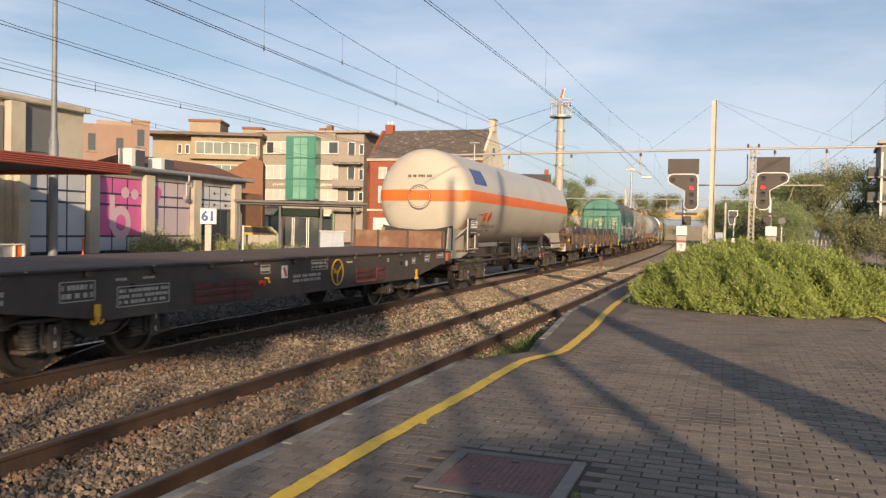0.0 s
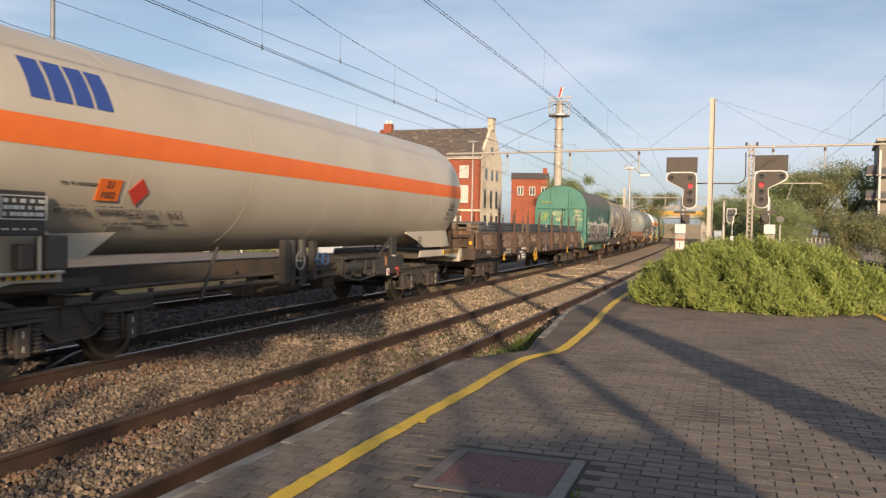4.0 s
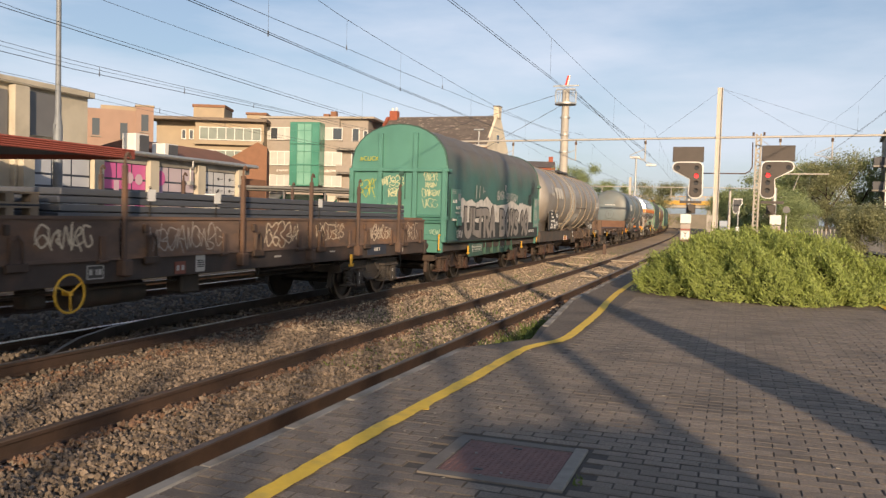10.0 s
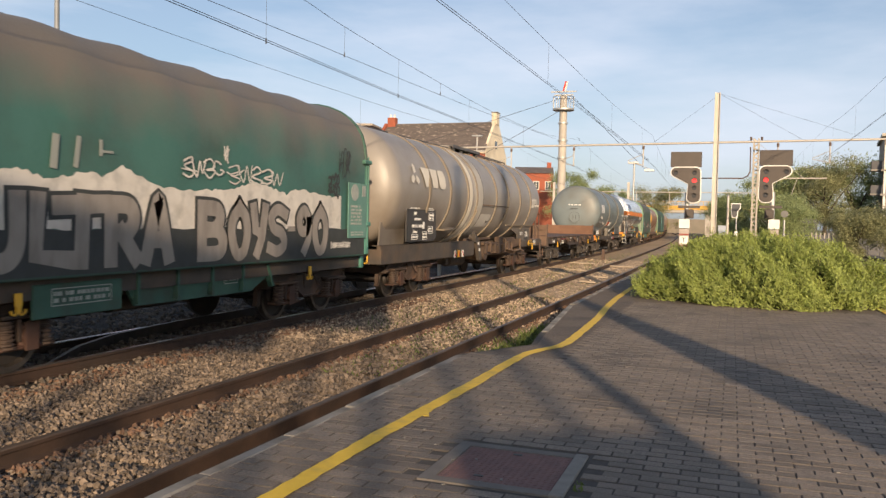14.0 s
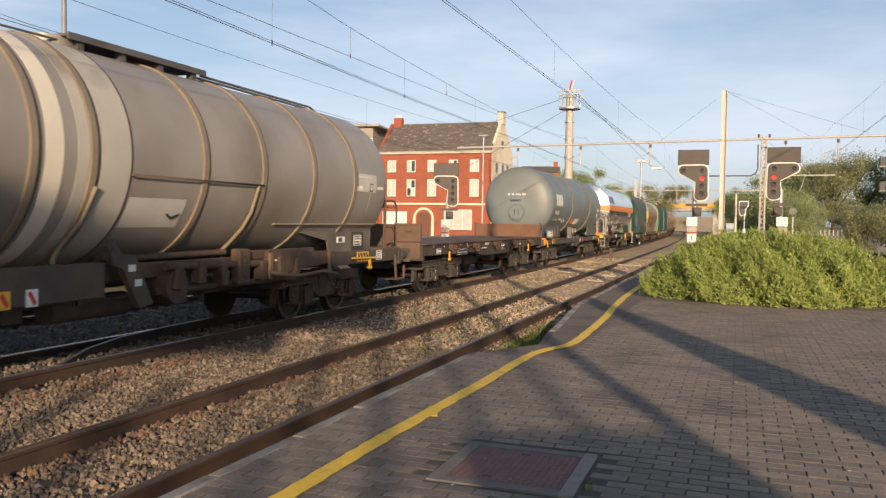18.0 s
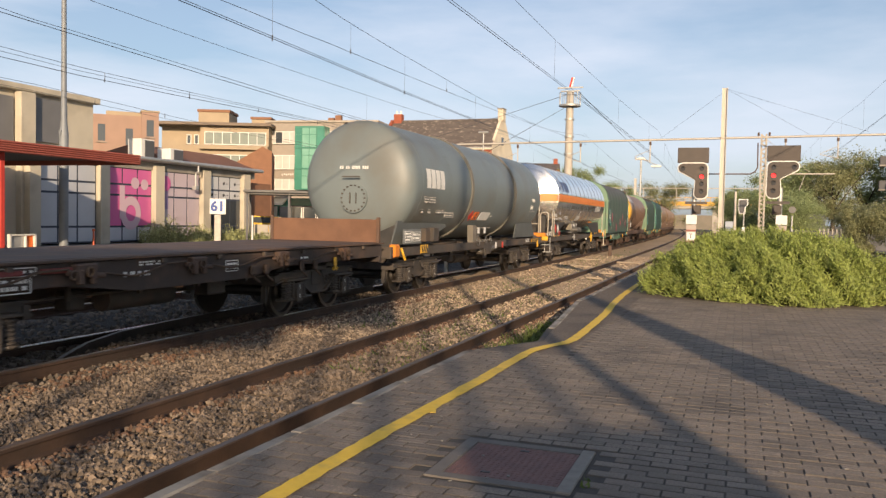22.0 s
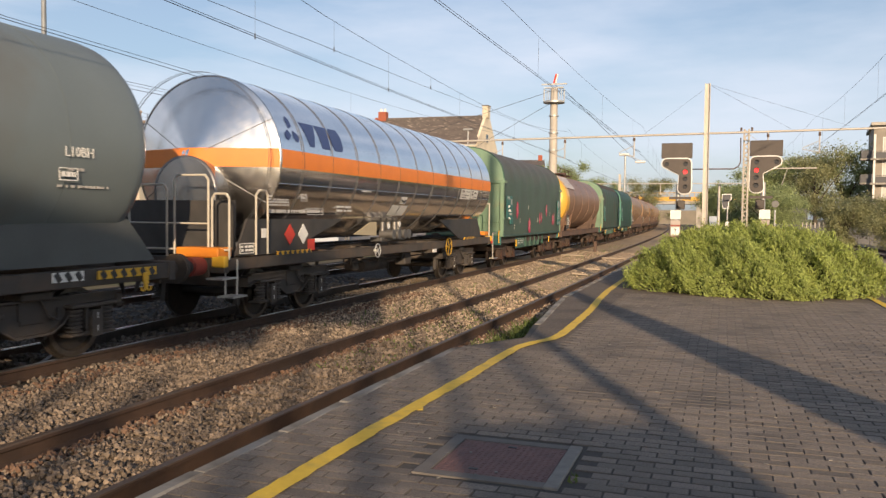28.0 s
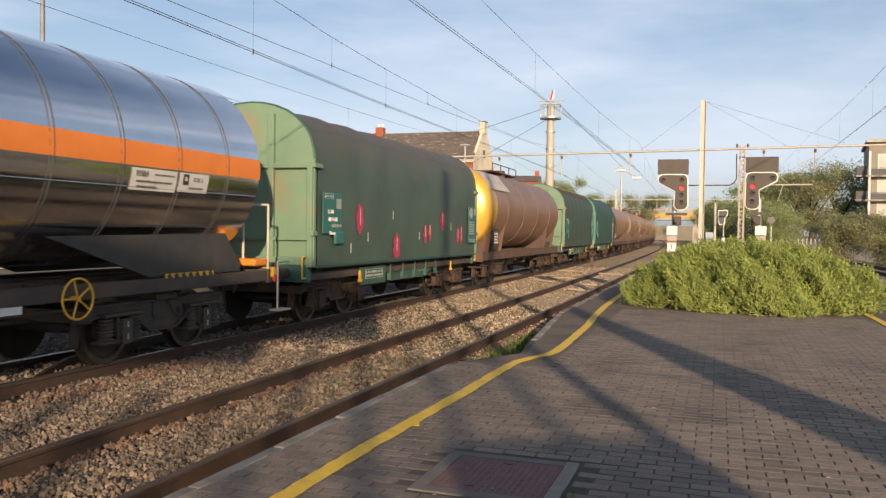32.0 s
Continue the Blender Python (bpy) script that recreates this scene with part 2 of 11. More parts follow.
SOOTY2 = sooty_sheet("sooty_olive_tarpaulin", (0.062, 0.098, 0.074), (0.052, 0.084, 0.063), (0.10, 0.085, 0.072), 3.1, 4.1)
# ------------------------------------------------------------------ mesh helpers
class Shape:
    """Collects faces of one mesh."""

    def __init__(self):
        self.v, self.f, self.smooth = [], [], set()

    def add(self, verts, faces, m=None, smooth=False):
        o = len(self.v)
        self.v += [tuple(m @ Vector(p)) for p in verts] if m is not None else [tuple(p) for p in verts]
        for f in faces:
            if smooth:
                self.smooth.add(len(self.f))
            self.f.append(tuple(i + o for i in f))
        return self

    def box(self, cx, cy, cz, sx, sy, sz, rx=0, ry=0, rz=0, bev=0.0):
        x, y, z = sx / 2, sy / 2, sz / 2
        m = pose(cx, cy, cz, rx, ry, rz)
        b = min(bev, x * 0.6, y * 0.6, z * 0.6)
        if b <= 0:
            vs = [(i, j, k) for k in (-z, z) for i, j in ((-x, -y), (x, -y), (x, y), (-x, y))]
            return self.add(vs, [(3, 2, 1, 0), (4, 5, 6, 7), (0, 1, 5, 4), (1, 2, 6, 5), (2, 3, 7, 6), (3, 0, 4, 7)], m)
        bm = bmesh.new()
        bmesh.ops.create_cube(bm, size=1)
        bmesh.ops.scale(bm, vec=(sx, sy, sz), verts=bm.verts)
        bmesh.ops.bevel(bm, geom=list(bm.edges), offset=b, segments=1, affect="EDGES")
        bm.verts.index_update()
        self.add([p.co.copy() for p in bm.verts], [[q.index for q in f.verts] for f in bm.faces], m)
        bm.free()
        return self

    def cyl(self, a, b, r, n=10, r2=None, caps=True, smooth=True):
        a, b = Vector(a), Vector(b)
        q = (b - a).to_track_quat("Z", "Y").to_matrix()
        r2 = r if r2 is None else r2
        vs = []
        for base, rad in ((a, r), (b, r2)):
            for i in range(n):
                t = 2 * math.pi * i / n
                vs.append(base + q @ Vector((rad * math.cos(t), rad * math.sin(t), 0)))
        self.add(vs, [(i, (i + 1) % n, n + (i + 1) % n, n + i) for i in range(n)], smooth=smooth)
        if caps:
            self.add(vs, [tuple(reversed(range(n))), tuple(range(n, 2 * n))])
        return self

    def pipe(self, pts, r, n=6):
        for a, b in zip(pts, pts[1:]):
            self.cyl(a, b, r, n)
        return self

    def lathe_y(self, prof, cx=0, cz=0, n=40, a0=0.0, a1=360.0):
        """Profile of (y, radius) turned about an axis along y."""
        full = abs(a1 - a0 - 360) < 0.01
        k = n if full else n + 1
        vs = []
        for y, r in prof:
            for i in range(k):
                t = radians(a0 + (a1 - a0) * i / n)
                vs.append((cx + r * math.cos(t), y, cz + r * math.sin(t)))
        fs = []
        for j in range(len(prof) - 1):
            for i in range(n):
                p, q = j * k + i, j * k + (i + 1) % k
                fs.append((p, p + k, q + k, q))
        return self.add(vs, fs, smooth=True)

    def torus_x(self, c, r, t, n=24, k=6):
        """A ring whose axis is x."""
        vs, fs = [], []
        for i in range(n):
            a = 2 * math.pi * i / n
            for j in range(k):
                b = 2 * math.pi * j / k
                rr = r + t * math.cos(b)
                vs.append((c[0] + t * math.sin(b), c[1] + rr * math.cos(a), c[2] + rr * math.sin(a)))
                fs.append((i * k + j, ((i + 1) % n) * k + j, ((i + 1) % n) * k + (j + 1) % k, i * k + (j + 1) % k))
        return self.add(vs, fs, smooth=True)

    def prism_y(self, outline, y0, y1):
        """Outline of (x, z), counterclockwise seen from -y, drawn from y0 to y1."""
        n = len(outline)
        vs = [(x, y0, z) for x, z in outline] + [(x, y1, z) for x, z in outline]
        return self.add(vs, [tuple(range(n)), tuple(reversed(range(n, 2 * n)))] + [((i + 1) % n, i, n + i, n + (i + 1) % n) for i in range(n)])

    def prism_x(self, outline, x0, x1):
        n = len(outline)
        vs = [(x0, y, z) for y, z in outline] + [(x1, y, z) for y, z in outline]
        return self.add(vs, [tuple(reversed(range(n))), tuple(range(n, 2 * n))] + [(i, (i + 1) % n, n + (i + 1) % n, n + i) for i in range(n)])

    def mesh(self, name, mat):
        me = bpy.data.meshes.new(name)
        me.from_pydata(self.v, [], self.f)
        if self.smooth:
            flags = [i in self.smooth for i in range(len(self.f))]
            me.polygons.foreach_set("use_smooth", flags)
        me.materials.append(mat)
        me.update()
        return me


def part(name, sh, mat, parent=None, label="", m=None):
    ob = new(name, sh if isinstance(sh, bpy.types.Mesh) else sh.mesh(name, mat))
    if parent is not None:
        ob.parent = parent
    if m is not None:
        ob.matrix_basis = m
    if label:
        ob["label"] = label
    return ob


def thing(name, label, category, m=None, group="", kind=""):
    ob = new(name)
    ob.empty_display_size = 0.2
    if m is not None:
        ob.matrix_basis = m
    return tagged(ob, label, category, group, kind)


def letters(text, size, depth=0.004, bold=0.0):
    """A mesh of raised letters in the built-in font, in the xy plane, centred."""
    cu = bpy.data.curves.new("letters", "FONT")
    cu.body, cu.size, cu.extrude, cu.align_x, cu.align_y, cu.resolution_u = text, size, depth, "CENTER", "CENTER", 2
    cu.offset = bold
    ob = bpy.data.objects.new("letters", cu)
    scene.collection.objects.link(ob)
    me = bpy.data.meshes.new_from_object(ob)
    me.materials.clear()
    bpy.data.objects.remove(ob)
    return me


def wording(name, text, size, mat, parent, m, label="", sx=1.0, bold=0.0):
    me = letters(text, size, 0.004, bold)
    if sx != 1.0:
        me.transform(Matrix.Diagonal((sx, 1, 1, 1)))
    me.materials.append(mat)
    return tagged(part(name, me, mat, parent, label, m), kind="stuff")


def bend(x0, y):
    """Sideways place of a track that starts at x0 and swings gently to the left."""
    return x0 - (y - 15) ** 2 / 4760 if y > 15 else x0


def along(x0, y, z=0.0):
    return pose(bend(x0, y), y, z, 0, 0, math.degrees(math.atan((y - 15) / 2380)) if y > 15 else 0)


SIDE = pose(0, 0, 0, 90, 0, 90)   # turns letters to read along +y on a face that looks to +x
# ------------------------------------------------------------------ ground, tracks, platform
def strip(x0, x1, y0, y1, z, step=5.0, curved=True, drop=0.0):
    """A sheet that follows the track's bend."""
    sh = Shape()
    n = max(1, int((y1 - y0) / step))
    vs = []
    for i in range(n + 1):
        y = y0 + (y1 - y0) * i / n
        o = bend(0, y) if curved else 0
        vs += [(x0 + o, y, z - drop), (x0 + o + (0.4 if drop else 0), y, z), (x1 + o - (0.4 if drop else 0), y, z), (x1 + o, y, z - drop)]
    fs = []
    for i in range(n):
        for k in range(3):
            a = i * 4 + k
            fs.append((a, a + 1, a + 5, a + 4))
    return sh.add(vs, fs)


g = Shape().add([(-2500, -2500, -0.42), (2500, -2500, -0.42), (2500, 2500, -0.42), (-2500, 2500, -0.42)], [(0, 1, 2, 3)])
tagged(part("ground", g, EARTH), "brown earth and sparse weeds beside the railway", "ground", kind="structure")
for nm, x0, x1 in (("ballast_bed", -10.9, -3.05), ("ballast_bed", -16.2, -11.0), ("ballast_bed", 3.5, 12.5)):
    tagged(part(nm, strip(x0, x1, -12, 300, -0.19, 4.0, drop=0.2), BALLAST_BED), "grey-brown crushed stone ballast under the tracks", "ballast", kind="structure")

# Oil-stained bed, taken near black to carry the train's shade.
tagged(part("oily_ballast", strip(-15.8, -7.55, -12, 36, -0.185, 4.0), surf("oily_shaded_bed", (0.030, 0.024, 0.020), (0.018, 0.015, 0.013), 22, 0.95, 0, 1.0, 60, dirt=(0.085, 0.062, 0.045), dirt_scale=0.8, bump_dist=0.03)), "oil-stained ballast, darkened further for shade under the train", "ballast", kind="structure")


def rail_mesh(y0, y1, x, z0, head):
    """One rail along a bent track, foot and web or the polished head."""
    prof = [(-0.035, -0.012), (-0.033, 0.0), (0.033, 0.0), (0.035, -0.012)] if head else \
        [(-0.072, -0.172), (-0.072, -0.155), (-0.012, -0.135), (-0.012, -0.05), (-0.036, -0.04), (-0.036, -0.012), (0.036, -0.012), (0.036, -0.04), (0.012, -0.05), (0.012, -0.135), (0.072, -0.155), (0.072, -0.172)]
    sh = Shape()
    ys = [y0, 15] + list(range(25, int(y1) + 1, 10))
    vs = [(bend(x, y) + a, y, z0 + b) for y in ys for a, b in prof]
    n = len(prof)
    fs = [(i * n + k, (i + 1) * n + k, (i + 1) * n + k + 1, i * n + k + 1) for i in range(len(ys) - 1) for k in range(n - 1)]
    fs.append(tuple(range(n)))
    sh.add(vs, fs)
    return sh


DUSTY = surf("dusty_fine_ballast", (0.44, 0.315, 0.195), (0.345, 0.25, 0.155), 1.2, 0.95, 0, 0.25, 18, dirt=(0.20, 0.16, 0.085), dirt_scale=0.25, dirt_at=(0.5, 0.8), stretch=(1, 0.3, 1))
tagged(part("ballast_bed", strip(-10.2, -3.05, 22, 300, -0.150, 4.0), DUSTY), "fine tan dusty ballast far along the line", "ballast", kind="structure")
SLEEPER_SHAPE = Shape().box(0, 0, 0, 2.5, 0.26, 0.2, bev=0.03).mesh("sleeper", SLEEPER)
SLEEPER_OILY_SHADE = SLEEPER_SHAPE.copy()
# Oil and under-train shade are both in this sleeper colour.
SLEEPER_OILY_SHADE.materials[0] = surf("oily_shaded_sleeper", (0.105, 0.088, 0.073), (0.07, 0.06, 0.052), 4, 0.85, 0, 0.2)
CLIP = Shape().box(-0.10, 0, 0.0, 0.07, 0.10, 0.03, bev=0.01).box(0.10, 0, 0.0, 0.07, 0.10, 0.03, bev=0.01).box(-0.12, 0, 0.02, 0.025, 0.03, 0.05).box(0.12, 0, 0.02, 0.025, 0.03, 0.05).mesh("rail_clip", RUSTY)
TRACKS = {"near": (-4.678, 0.0, 0.0), "train": (-8.77, 0.0, -0.055), "far": (-13.2, 0.0, 0.0), "right": (5.2, 0.0, 0.0), "outer": (9.3, 0.0, 0.0)}
for key, (x, za, zb) in TRACKS.items():
    tr = thing("track", "railway track with rusty rails on concrete sleepers", "track", kind="structure")
    for dx, zr in ((0.7535, za), (-0.7535, zb)):
        r = part("rail", rail_mesh(-12, 300, x + dx, zr, False), RUSTY, tr)
        part("rail_head", rail_mesh(-12, 300, x + dx, zr + 0.001, True), DULLHEAD if key == "near" else (DIMHEAD if key == "train" and dx > 0 else STEEL), r, "dull rusty running surface" if key == "near" else "polished steel running surface")
    near = key in ("near", "train")
    y = 0.4
    while y < (70 if near else 30):
        part("sleeper", SLEEPER_OILY_SHADE if key in ("train", "far") else SLEEPER_SHAPE, SLEEPER, tr, m=along(x, y, -0.262 if key != "near" else -0.295))
        if key == "near" and 2 < y < 22:
            for dx in (0.7535, -0.7535):
                part("rail_clip", CLIP, RUSTY, tr, m=pose(x + dx, y, -0.155))
        y += 0.61

# check rail inside the far running rail, its end flared
CHECK = [(-8.42, 8.15), (-8.62, 8.55), (-8.92, 9.25), (-9.16, 10.2), (-9.29, 11.4), (-9.35, 12.8), (-9.37, 16.0), (-9.38, 20.0)]
ck = thing("check_rail", "dark worn check rail with a flared end between the rails", "rail")
prof = [(-0.036, -0.15), (-0.036, 0.0), (0.036, 0.0), (0.036, -0.15)]
part("rail", Shape().add([(x + a, y, (-0.12, -0.09, -0.04, -0.01, 0.0, 0.005, 0.01, 0.01)[i] + b) for i, (x, y) in enumerate(CHECK) for a, b in prof], [(i * 4 + k, (i + 1) * 4 + k, (i + 1) * 4 + (k + 1) % 4, i * 4 + (k + 1) % 4) for i in range(len(CHECK) - 1) for k in range(4)] + [(3, 2, 1, 0)]),
     surf("worn_check_rail", (0.035, 0.028, 0.023), (0.06, 0.048, 0.04), 5, 0.5, 0.4, 0.2), ck)
for k in range(12):
    part("spacer", Shape().box(-9.43, 11.8 + k * 0.61, -0.06, 0.10, 0.14, 0.10, bev=0.01), RUSTY, ck)
# loose stones of the ballast
ICO_V = [(0, 0, 1), (0.894, 0, 0.447), (0.276, 0.851, 0.447), (-0.724, 0.526, 0.447), (-0.724, -0.526, 0.447), (0.276, -0.851, 0.447),
         (0.724, 0.526, -0.447), (-0.276, 0.851, -0.447), (-0.894, 0, -0.447), (-0.276, -0.851, -0.447), (0.724, -0.526, -0.447), (0, 0, -1)]
ICO_F = [(0, 1, 2), (0, 2, 3), (0, 3, 4), (0, 4, 5), (0, 5, 1), (1, 6, 2), (2, 7, 3), (3, 8, 4), (4, 9, 5), (5, 10, 1),
         (6, 7, 2), (7, 8, 3), (8, 9, 4), (9, 10, 5), (10, 6, 1), (11, 7, 6), (11, 8, 7), (11, 9, 8), (11, 10, 9), (11, 6, 10)]


def stones(name, areas, label, mat=STONE):
    rng = np.random.default_rng(5)
    iv, jf = np.array(ICO_V), np.array(ICO_F)
    cs, rs = [], []
    for x0, x1, y0, y1, per, r, z in areas:
        n = int((x1 - x0) * (y1 - y0) * per)
        c = np.stack([rng.uniform(x0, x1, n), rng.uniform(y0, y1, n), z + rng.uniform(-0.013, 0.014, n)], 1)
        rad = r * rng.uniform(0.6, 1.35, n)
        for rx in (-3.9245, -5.4315, -8.0165, -9.5235):          # keep the rails free
            keep = np.abs(c[:, 0] - rx) > 0.085
            c, rad = c[keep], rad[keep]
        for tx in (-4.678, -8.77):                             # stones lie lower over the sleepers
            on = (np.abs(c[:, 0] - tx) < 1.25) & (np.abs((c[:, 1] - 0.4) % 0.61 - 0.0) < 0.13)
            c[on, 2] -= 0.03
        c[:, 0] -= np.where(c[:, 1] > 15, (c[:, 1] - 15) ** 2 / 4760, 0)
        cs.append(c), rs.append(rad)
    c, rad = np.concatenate(cs), np.concatenate(rs)
    n = len(c)
    v = iv[None] * rng.uniform(0.55, 1.25, (n, 12, 1)) * rng.uniform(0.6, 1.2, (n, 1, 3)) * rad[:, None, None] + c[:, None]
    f = (jf[None] + 12 * np.arange(n)[:, None, None]).reshape(-1, 3)
    me = bpy.data.meshes.new(name)
    me.from_pydata(v.reshape(-1, 3).tolist(), [], f.tolist())
    me.materials.append(mat)
    ob = new(name, me)
    tagged(ob, label, "gravel", kind="stuff")


stones("ballast_stones", [(-7.6, -3.25, 2.6, 9.0, 950, 0.0245, -0.165), (-7.7, -3.2, 9.0, 12.0, 560, 0.027, -0.165), (-7.7, -3.2, 12.0, 16.0, 280, 0.027, -0.165),
                          (-7.8, -3.2, 16, 21, 80, 0.030, -0.165)], "loose tan and grey crushed stones between the rails")
stones("pale_ballast_stones", [(-7.7, -3.2, 12.0, 16.0, 300, 0.027, -0.165), (-7.8, -3.2, 16, 21, 170, 0.030, -0.165), (-7.9, -3.2, 21, 28, 150, 0.030, -0.165), (-8.2, -3.2, 28, 48, 40, 0.034, -0.155)], "pale tan stones, lightened for the sunlit stretch farther along", STONE_SUNLIT)
stones("rusty_ballast_stones", [(-4.20, -3.68, 2.6, 16, 330, 0.028, -0.150), (-5.75, -5.15, 2.6, 16, 330, 0.028, -0.150), (-4.20, -3.68, 16, 30, 120, 0.03, -0.150), (-7.75, -7.2, 4, 20, 200, 0.03, -0.155)], "rust-stained crushed stones along the rails", STONE_RUST)
stones("oily_ballast_stones", [(-10.4, -7.6, 4.0, 11.0, 190, 0.036, -0.165), (-10.4, -7.7, 11.0, 26, 90, 0.04, -0.165), (-15.0, -10.4, 6.0, 24, 45, 0.045, -0.18)], "oily crushed stones, darkened for shade under the train", STONE_DARK)

# platform: outline in plan, anticlockwise
PZ = 0.27
OUT = [(-3.12, -9), (3.65, -9), (3.65, 30), (1.2, 46), (-2.4, 46), (-3.1, 30), (-3.06, 16.2), (-2.66, 11.8), (-2.50, 10.6), (-3.12, 9.4)]
plat = thing("platform", "island platform of worn clay pavers with a yellow line", "platform", kind="structure")
sh = Shape()
n = len(OUT)
sh.add([(x, y, -0.4) for x, y in OUT] + [(x, y, PZ - 0.009) for x, y in OUT],
       [tuple(range(n, 2 * n))] + [(i, (i + 1) % n, n + (i + 1) % n, n + i) for i in range(n)])
part("slab", sh, JOINT, plat)
ASPH = [(3.45, 17.46), (3.45, 30), (1.1, 45.5), (-2.3, 45.5), (-2.98, 30), (-2.94, 16.2), (-2.56, 11.8), (-2.42, 10.6), (-2.98, 9.50), (-1.90, 9.50), (-1.90, 17.46)]
part("asphalt", Shape().add([(x, y, PZ - 0.004) for x, y in ASPH], [tuple(range(len(ASPH)))]), ASPHALT, plat, "smooth grey-brown asphalt with pale specks")
# kerb stones along the edges
KS = Shape().box(0, 0, 0, 0.11, 0.98, 0.30, bev=0.015).mesh("kerb_stone", KERB)


def kerb_run(a, b):
    a, b = Vector((*a, 0)), Vector((*b, 0))
    d = b - a
    k = max(1, int(d.length))
    ang = math.degrees(math.atan2(-d.x, d.y))
    for i in range(k):
        p = a + d * ((i + 0.5) / k)
        part("kerb_stone", KS, KERB, plat, m=pose(p.x, p.y, PZ - 0.145 + random.uniform(-0.006, 0.008), 0, 0, ang + random.uniform(-0.5, 0.5)) @ Matrix.Diagonal((1, d.length / k / 0.99, 1, 1)))


for a, b in (((-3.065, -8), (-3.065, 9.3)), ((-2.60, 11.9), (-3.0, 16.1)), ((-3.0, 16.2), (-3.04, 30)), ((3.57, -8), (3.57, 30))):
    kerb_run(a, b)


# yellow line: a bead of paint along a bent path
def ribbon(pts, w, z):
    vs, fs = [], []
    rr = random.Random(4)
    fine = []
    for a, b in zip(pts, pts[1:]):
        k = max(1, int(math.dist(a, b) / 0.12))
        fine += [(a[0] + (b[0] - a[0]) * i / k, a[1] + (b[1] - a[1]) * i / k) for i in range(k)]
    fine.append(pts[-1])
    for i in range(len(fine)):
        p, q = fine[max(0, i - 1)], fine[min(len(fine) - 1, i + 1)]
        d = Vector((q[0] - p[0], q[1] - p[1])).normalized()
        nx, ny = -d.y, d.x
        for s in (1, -1):
            e = w / 2 + rr.uniform(-0.008, 0.008)
            vs.append((fine[i][0] + s * nx * e, fine[i][1] + s * ny * e, z))
    fs = [(2 * i, 2 * i + 1, 2 * i + 3, 2 * i + 2) for i in range(len(fine) - 1)]
    return Shape().add(vs, fs)


YL = [(-2.49, -8), (-2.47, 0), (-2.45, 5.6), (-2.42, 6.62), (-2.39, 7.79), (-2.38, 8.74), (-2.375, 9.45), (-2.34, 9.80), (-2.25, 10.13), (-2.12, 10.48), (-2.075, 10.8), (-2.07, 11.4), (-2.10, 12.58), (-2.15, 14.13), (-2.28, 16.06), (-2.36, 18), (-2.45, 24)]
part("yellow_line", ribbon(YL, 0.135, PZ + 0.010), YELLOW, plat, "worn yellow safety line")
part("yellow_drip", Shape().box(-2.352, 6.25, PZ + 0.011, 0.05, 0.10, 0.004, rz=20), YELLOW, plat, "spilt drop of yellow paint")
part("yellow_line", ribbon([(2.93, -8), (2.93, 28)], 0.135, PZ + 0.010), YELLOW, plat, "worn yellow safety line")

# pavers in half bond; the nearest ones are pieces of their own
PW, PL = 0.117, 0.24


def paver(l, w):
    b = 0.005
    x, y = l / 2 - 0.0022, w / 2 - 0.0032
    vs = [(-x, -y, -0.03), (x, -y, -0.03), (x, y, -0.03), (-x, y, -0.03), (-x, -y, -0.006), (x, -y, -0.006), (x, y, -0.006), (-x, y, -0.006),
          (-x + b, -y + b, 0), (x - b, -y + b, 0), (x - b, y - b, 0), (-x + b, y - b, 0)]
    fs = [(0, 1, 5, 4), (1, 2, 6, 5), (2, 3, 7, 6), (3, 0, 4, 7), (4, 5, 9, 8), (5, 6, 10, 9), (6, 7, 11, 10), (7, 4, 8, 11), (8, 9, 10, 11)]
    return vs, fs


PV, PF = paver(PL, PW)
HV, HF = paver(PL / 2, PW)


def dirty_edges(me):
    """Sand and dirt cling to the sides and worn edges of each paver; only its top face stays clean."""
    me.materials.append(EDGE)
    me.polygons.foreach_set("material_index", [0 if i % 9 == 8 else 1 for i in range(len(me.polygons))])
    return me


EDGE = surf("dirty_paver_edge", (0.125, 0.106, 0.088), (0.085, 0.073, 0.063), 20, 0.95)
PAVER_MESH = dirty_edges(Shape().add(PV, PF).mesh("paver", PAVER))
field = Shape()
rng_p = random.Random(8)
row = 0
y = 2.955 - 60 * PW
count = 0
while y < 17.5:
    x = -2.79 if row % 2 == 0 else -2.91
    if row % 2 == 0 and y < 9.58:
        field.add(HV, HF, pose(-2.97, y, PZ + rng_p.uniform(-0.003, 0.003)))
    while x < 3.40:
        inside = not (-1.87 < x < -0.81 and 4.64 < y < 5.70)
        if y > 9.35:
            inside = inside and (x > -1.88 or y < 9.58)
        if inside:
            m = pose(x, y, PZ + rng_p.uniform(-0.003, 0.003), rng_p.uniform(-0.7, 0.7), rng_p.uniform(-0.5, 0.5), rng_p.uniform(-0.8, 0.8))
            if count < 300 and -1.0 < x < 2.2 and 2.9 < y < 6.2:
                part("paver", PAVER_MESH, PAVER, plat, m=m)
                count += 1
            else:
                field.add(PV, PF, m)
        x += PL
    y += PW
    row += 1
tagged(part("paving", dirty_edges(field.mesh("paving", PAVER_FAR)), PAVER_FAR, plat), kind="stuff")

# inspection cover
IRON = surf("rusty_cast_iron", (0.215, 0.115, 0.10), (0.16, 0.09, 0.08), 8, 0.7, 0.3, 0.3)
cov = thing("manhole_cover", "rusty square iron inspection cover in a concrete frame", "manhole", pose(-1.36, 5.17, PZ))
part("infill", Shape().box(0, 0, -0.035, 1.22, 1.17, 0.05), surf("trodden_sand_infill", (0.20, 0.166, 0.133), (0.13, 0.108, 0.090), 9, 0.9, 0, 0.5), cov, "trodden sand and cut pavers")
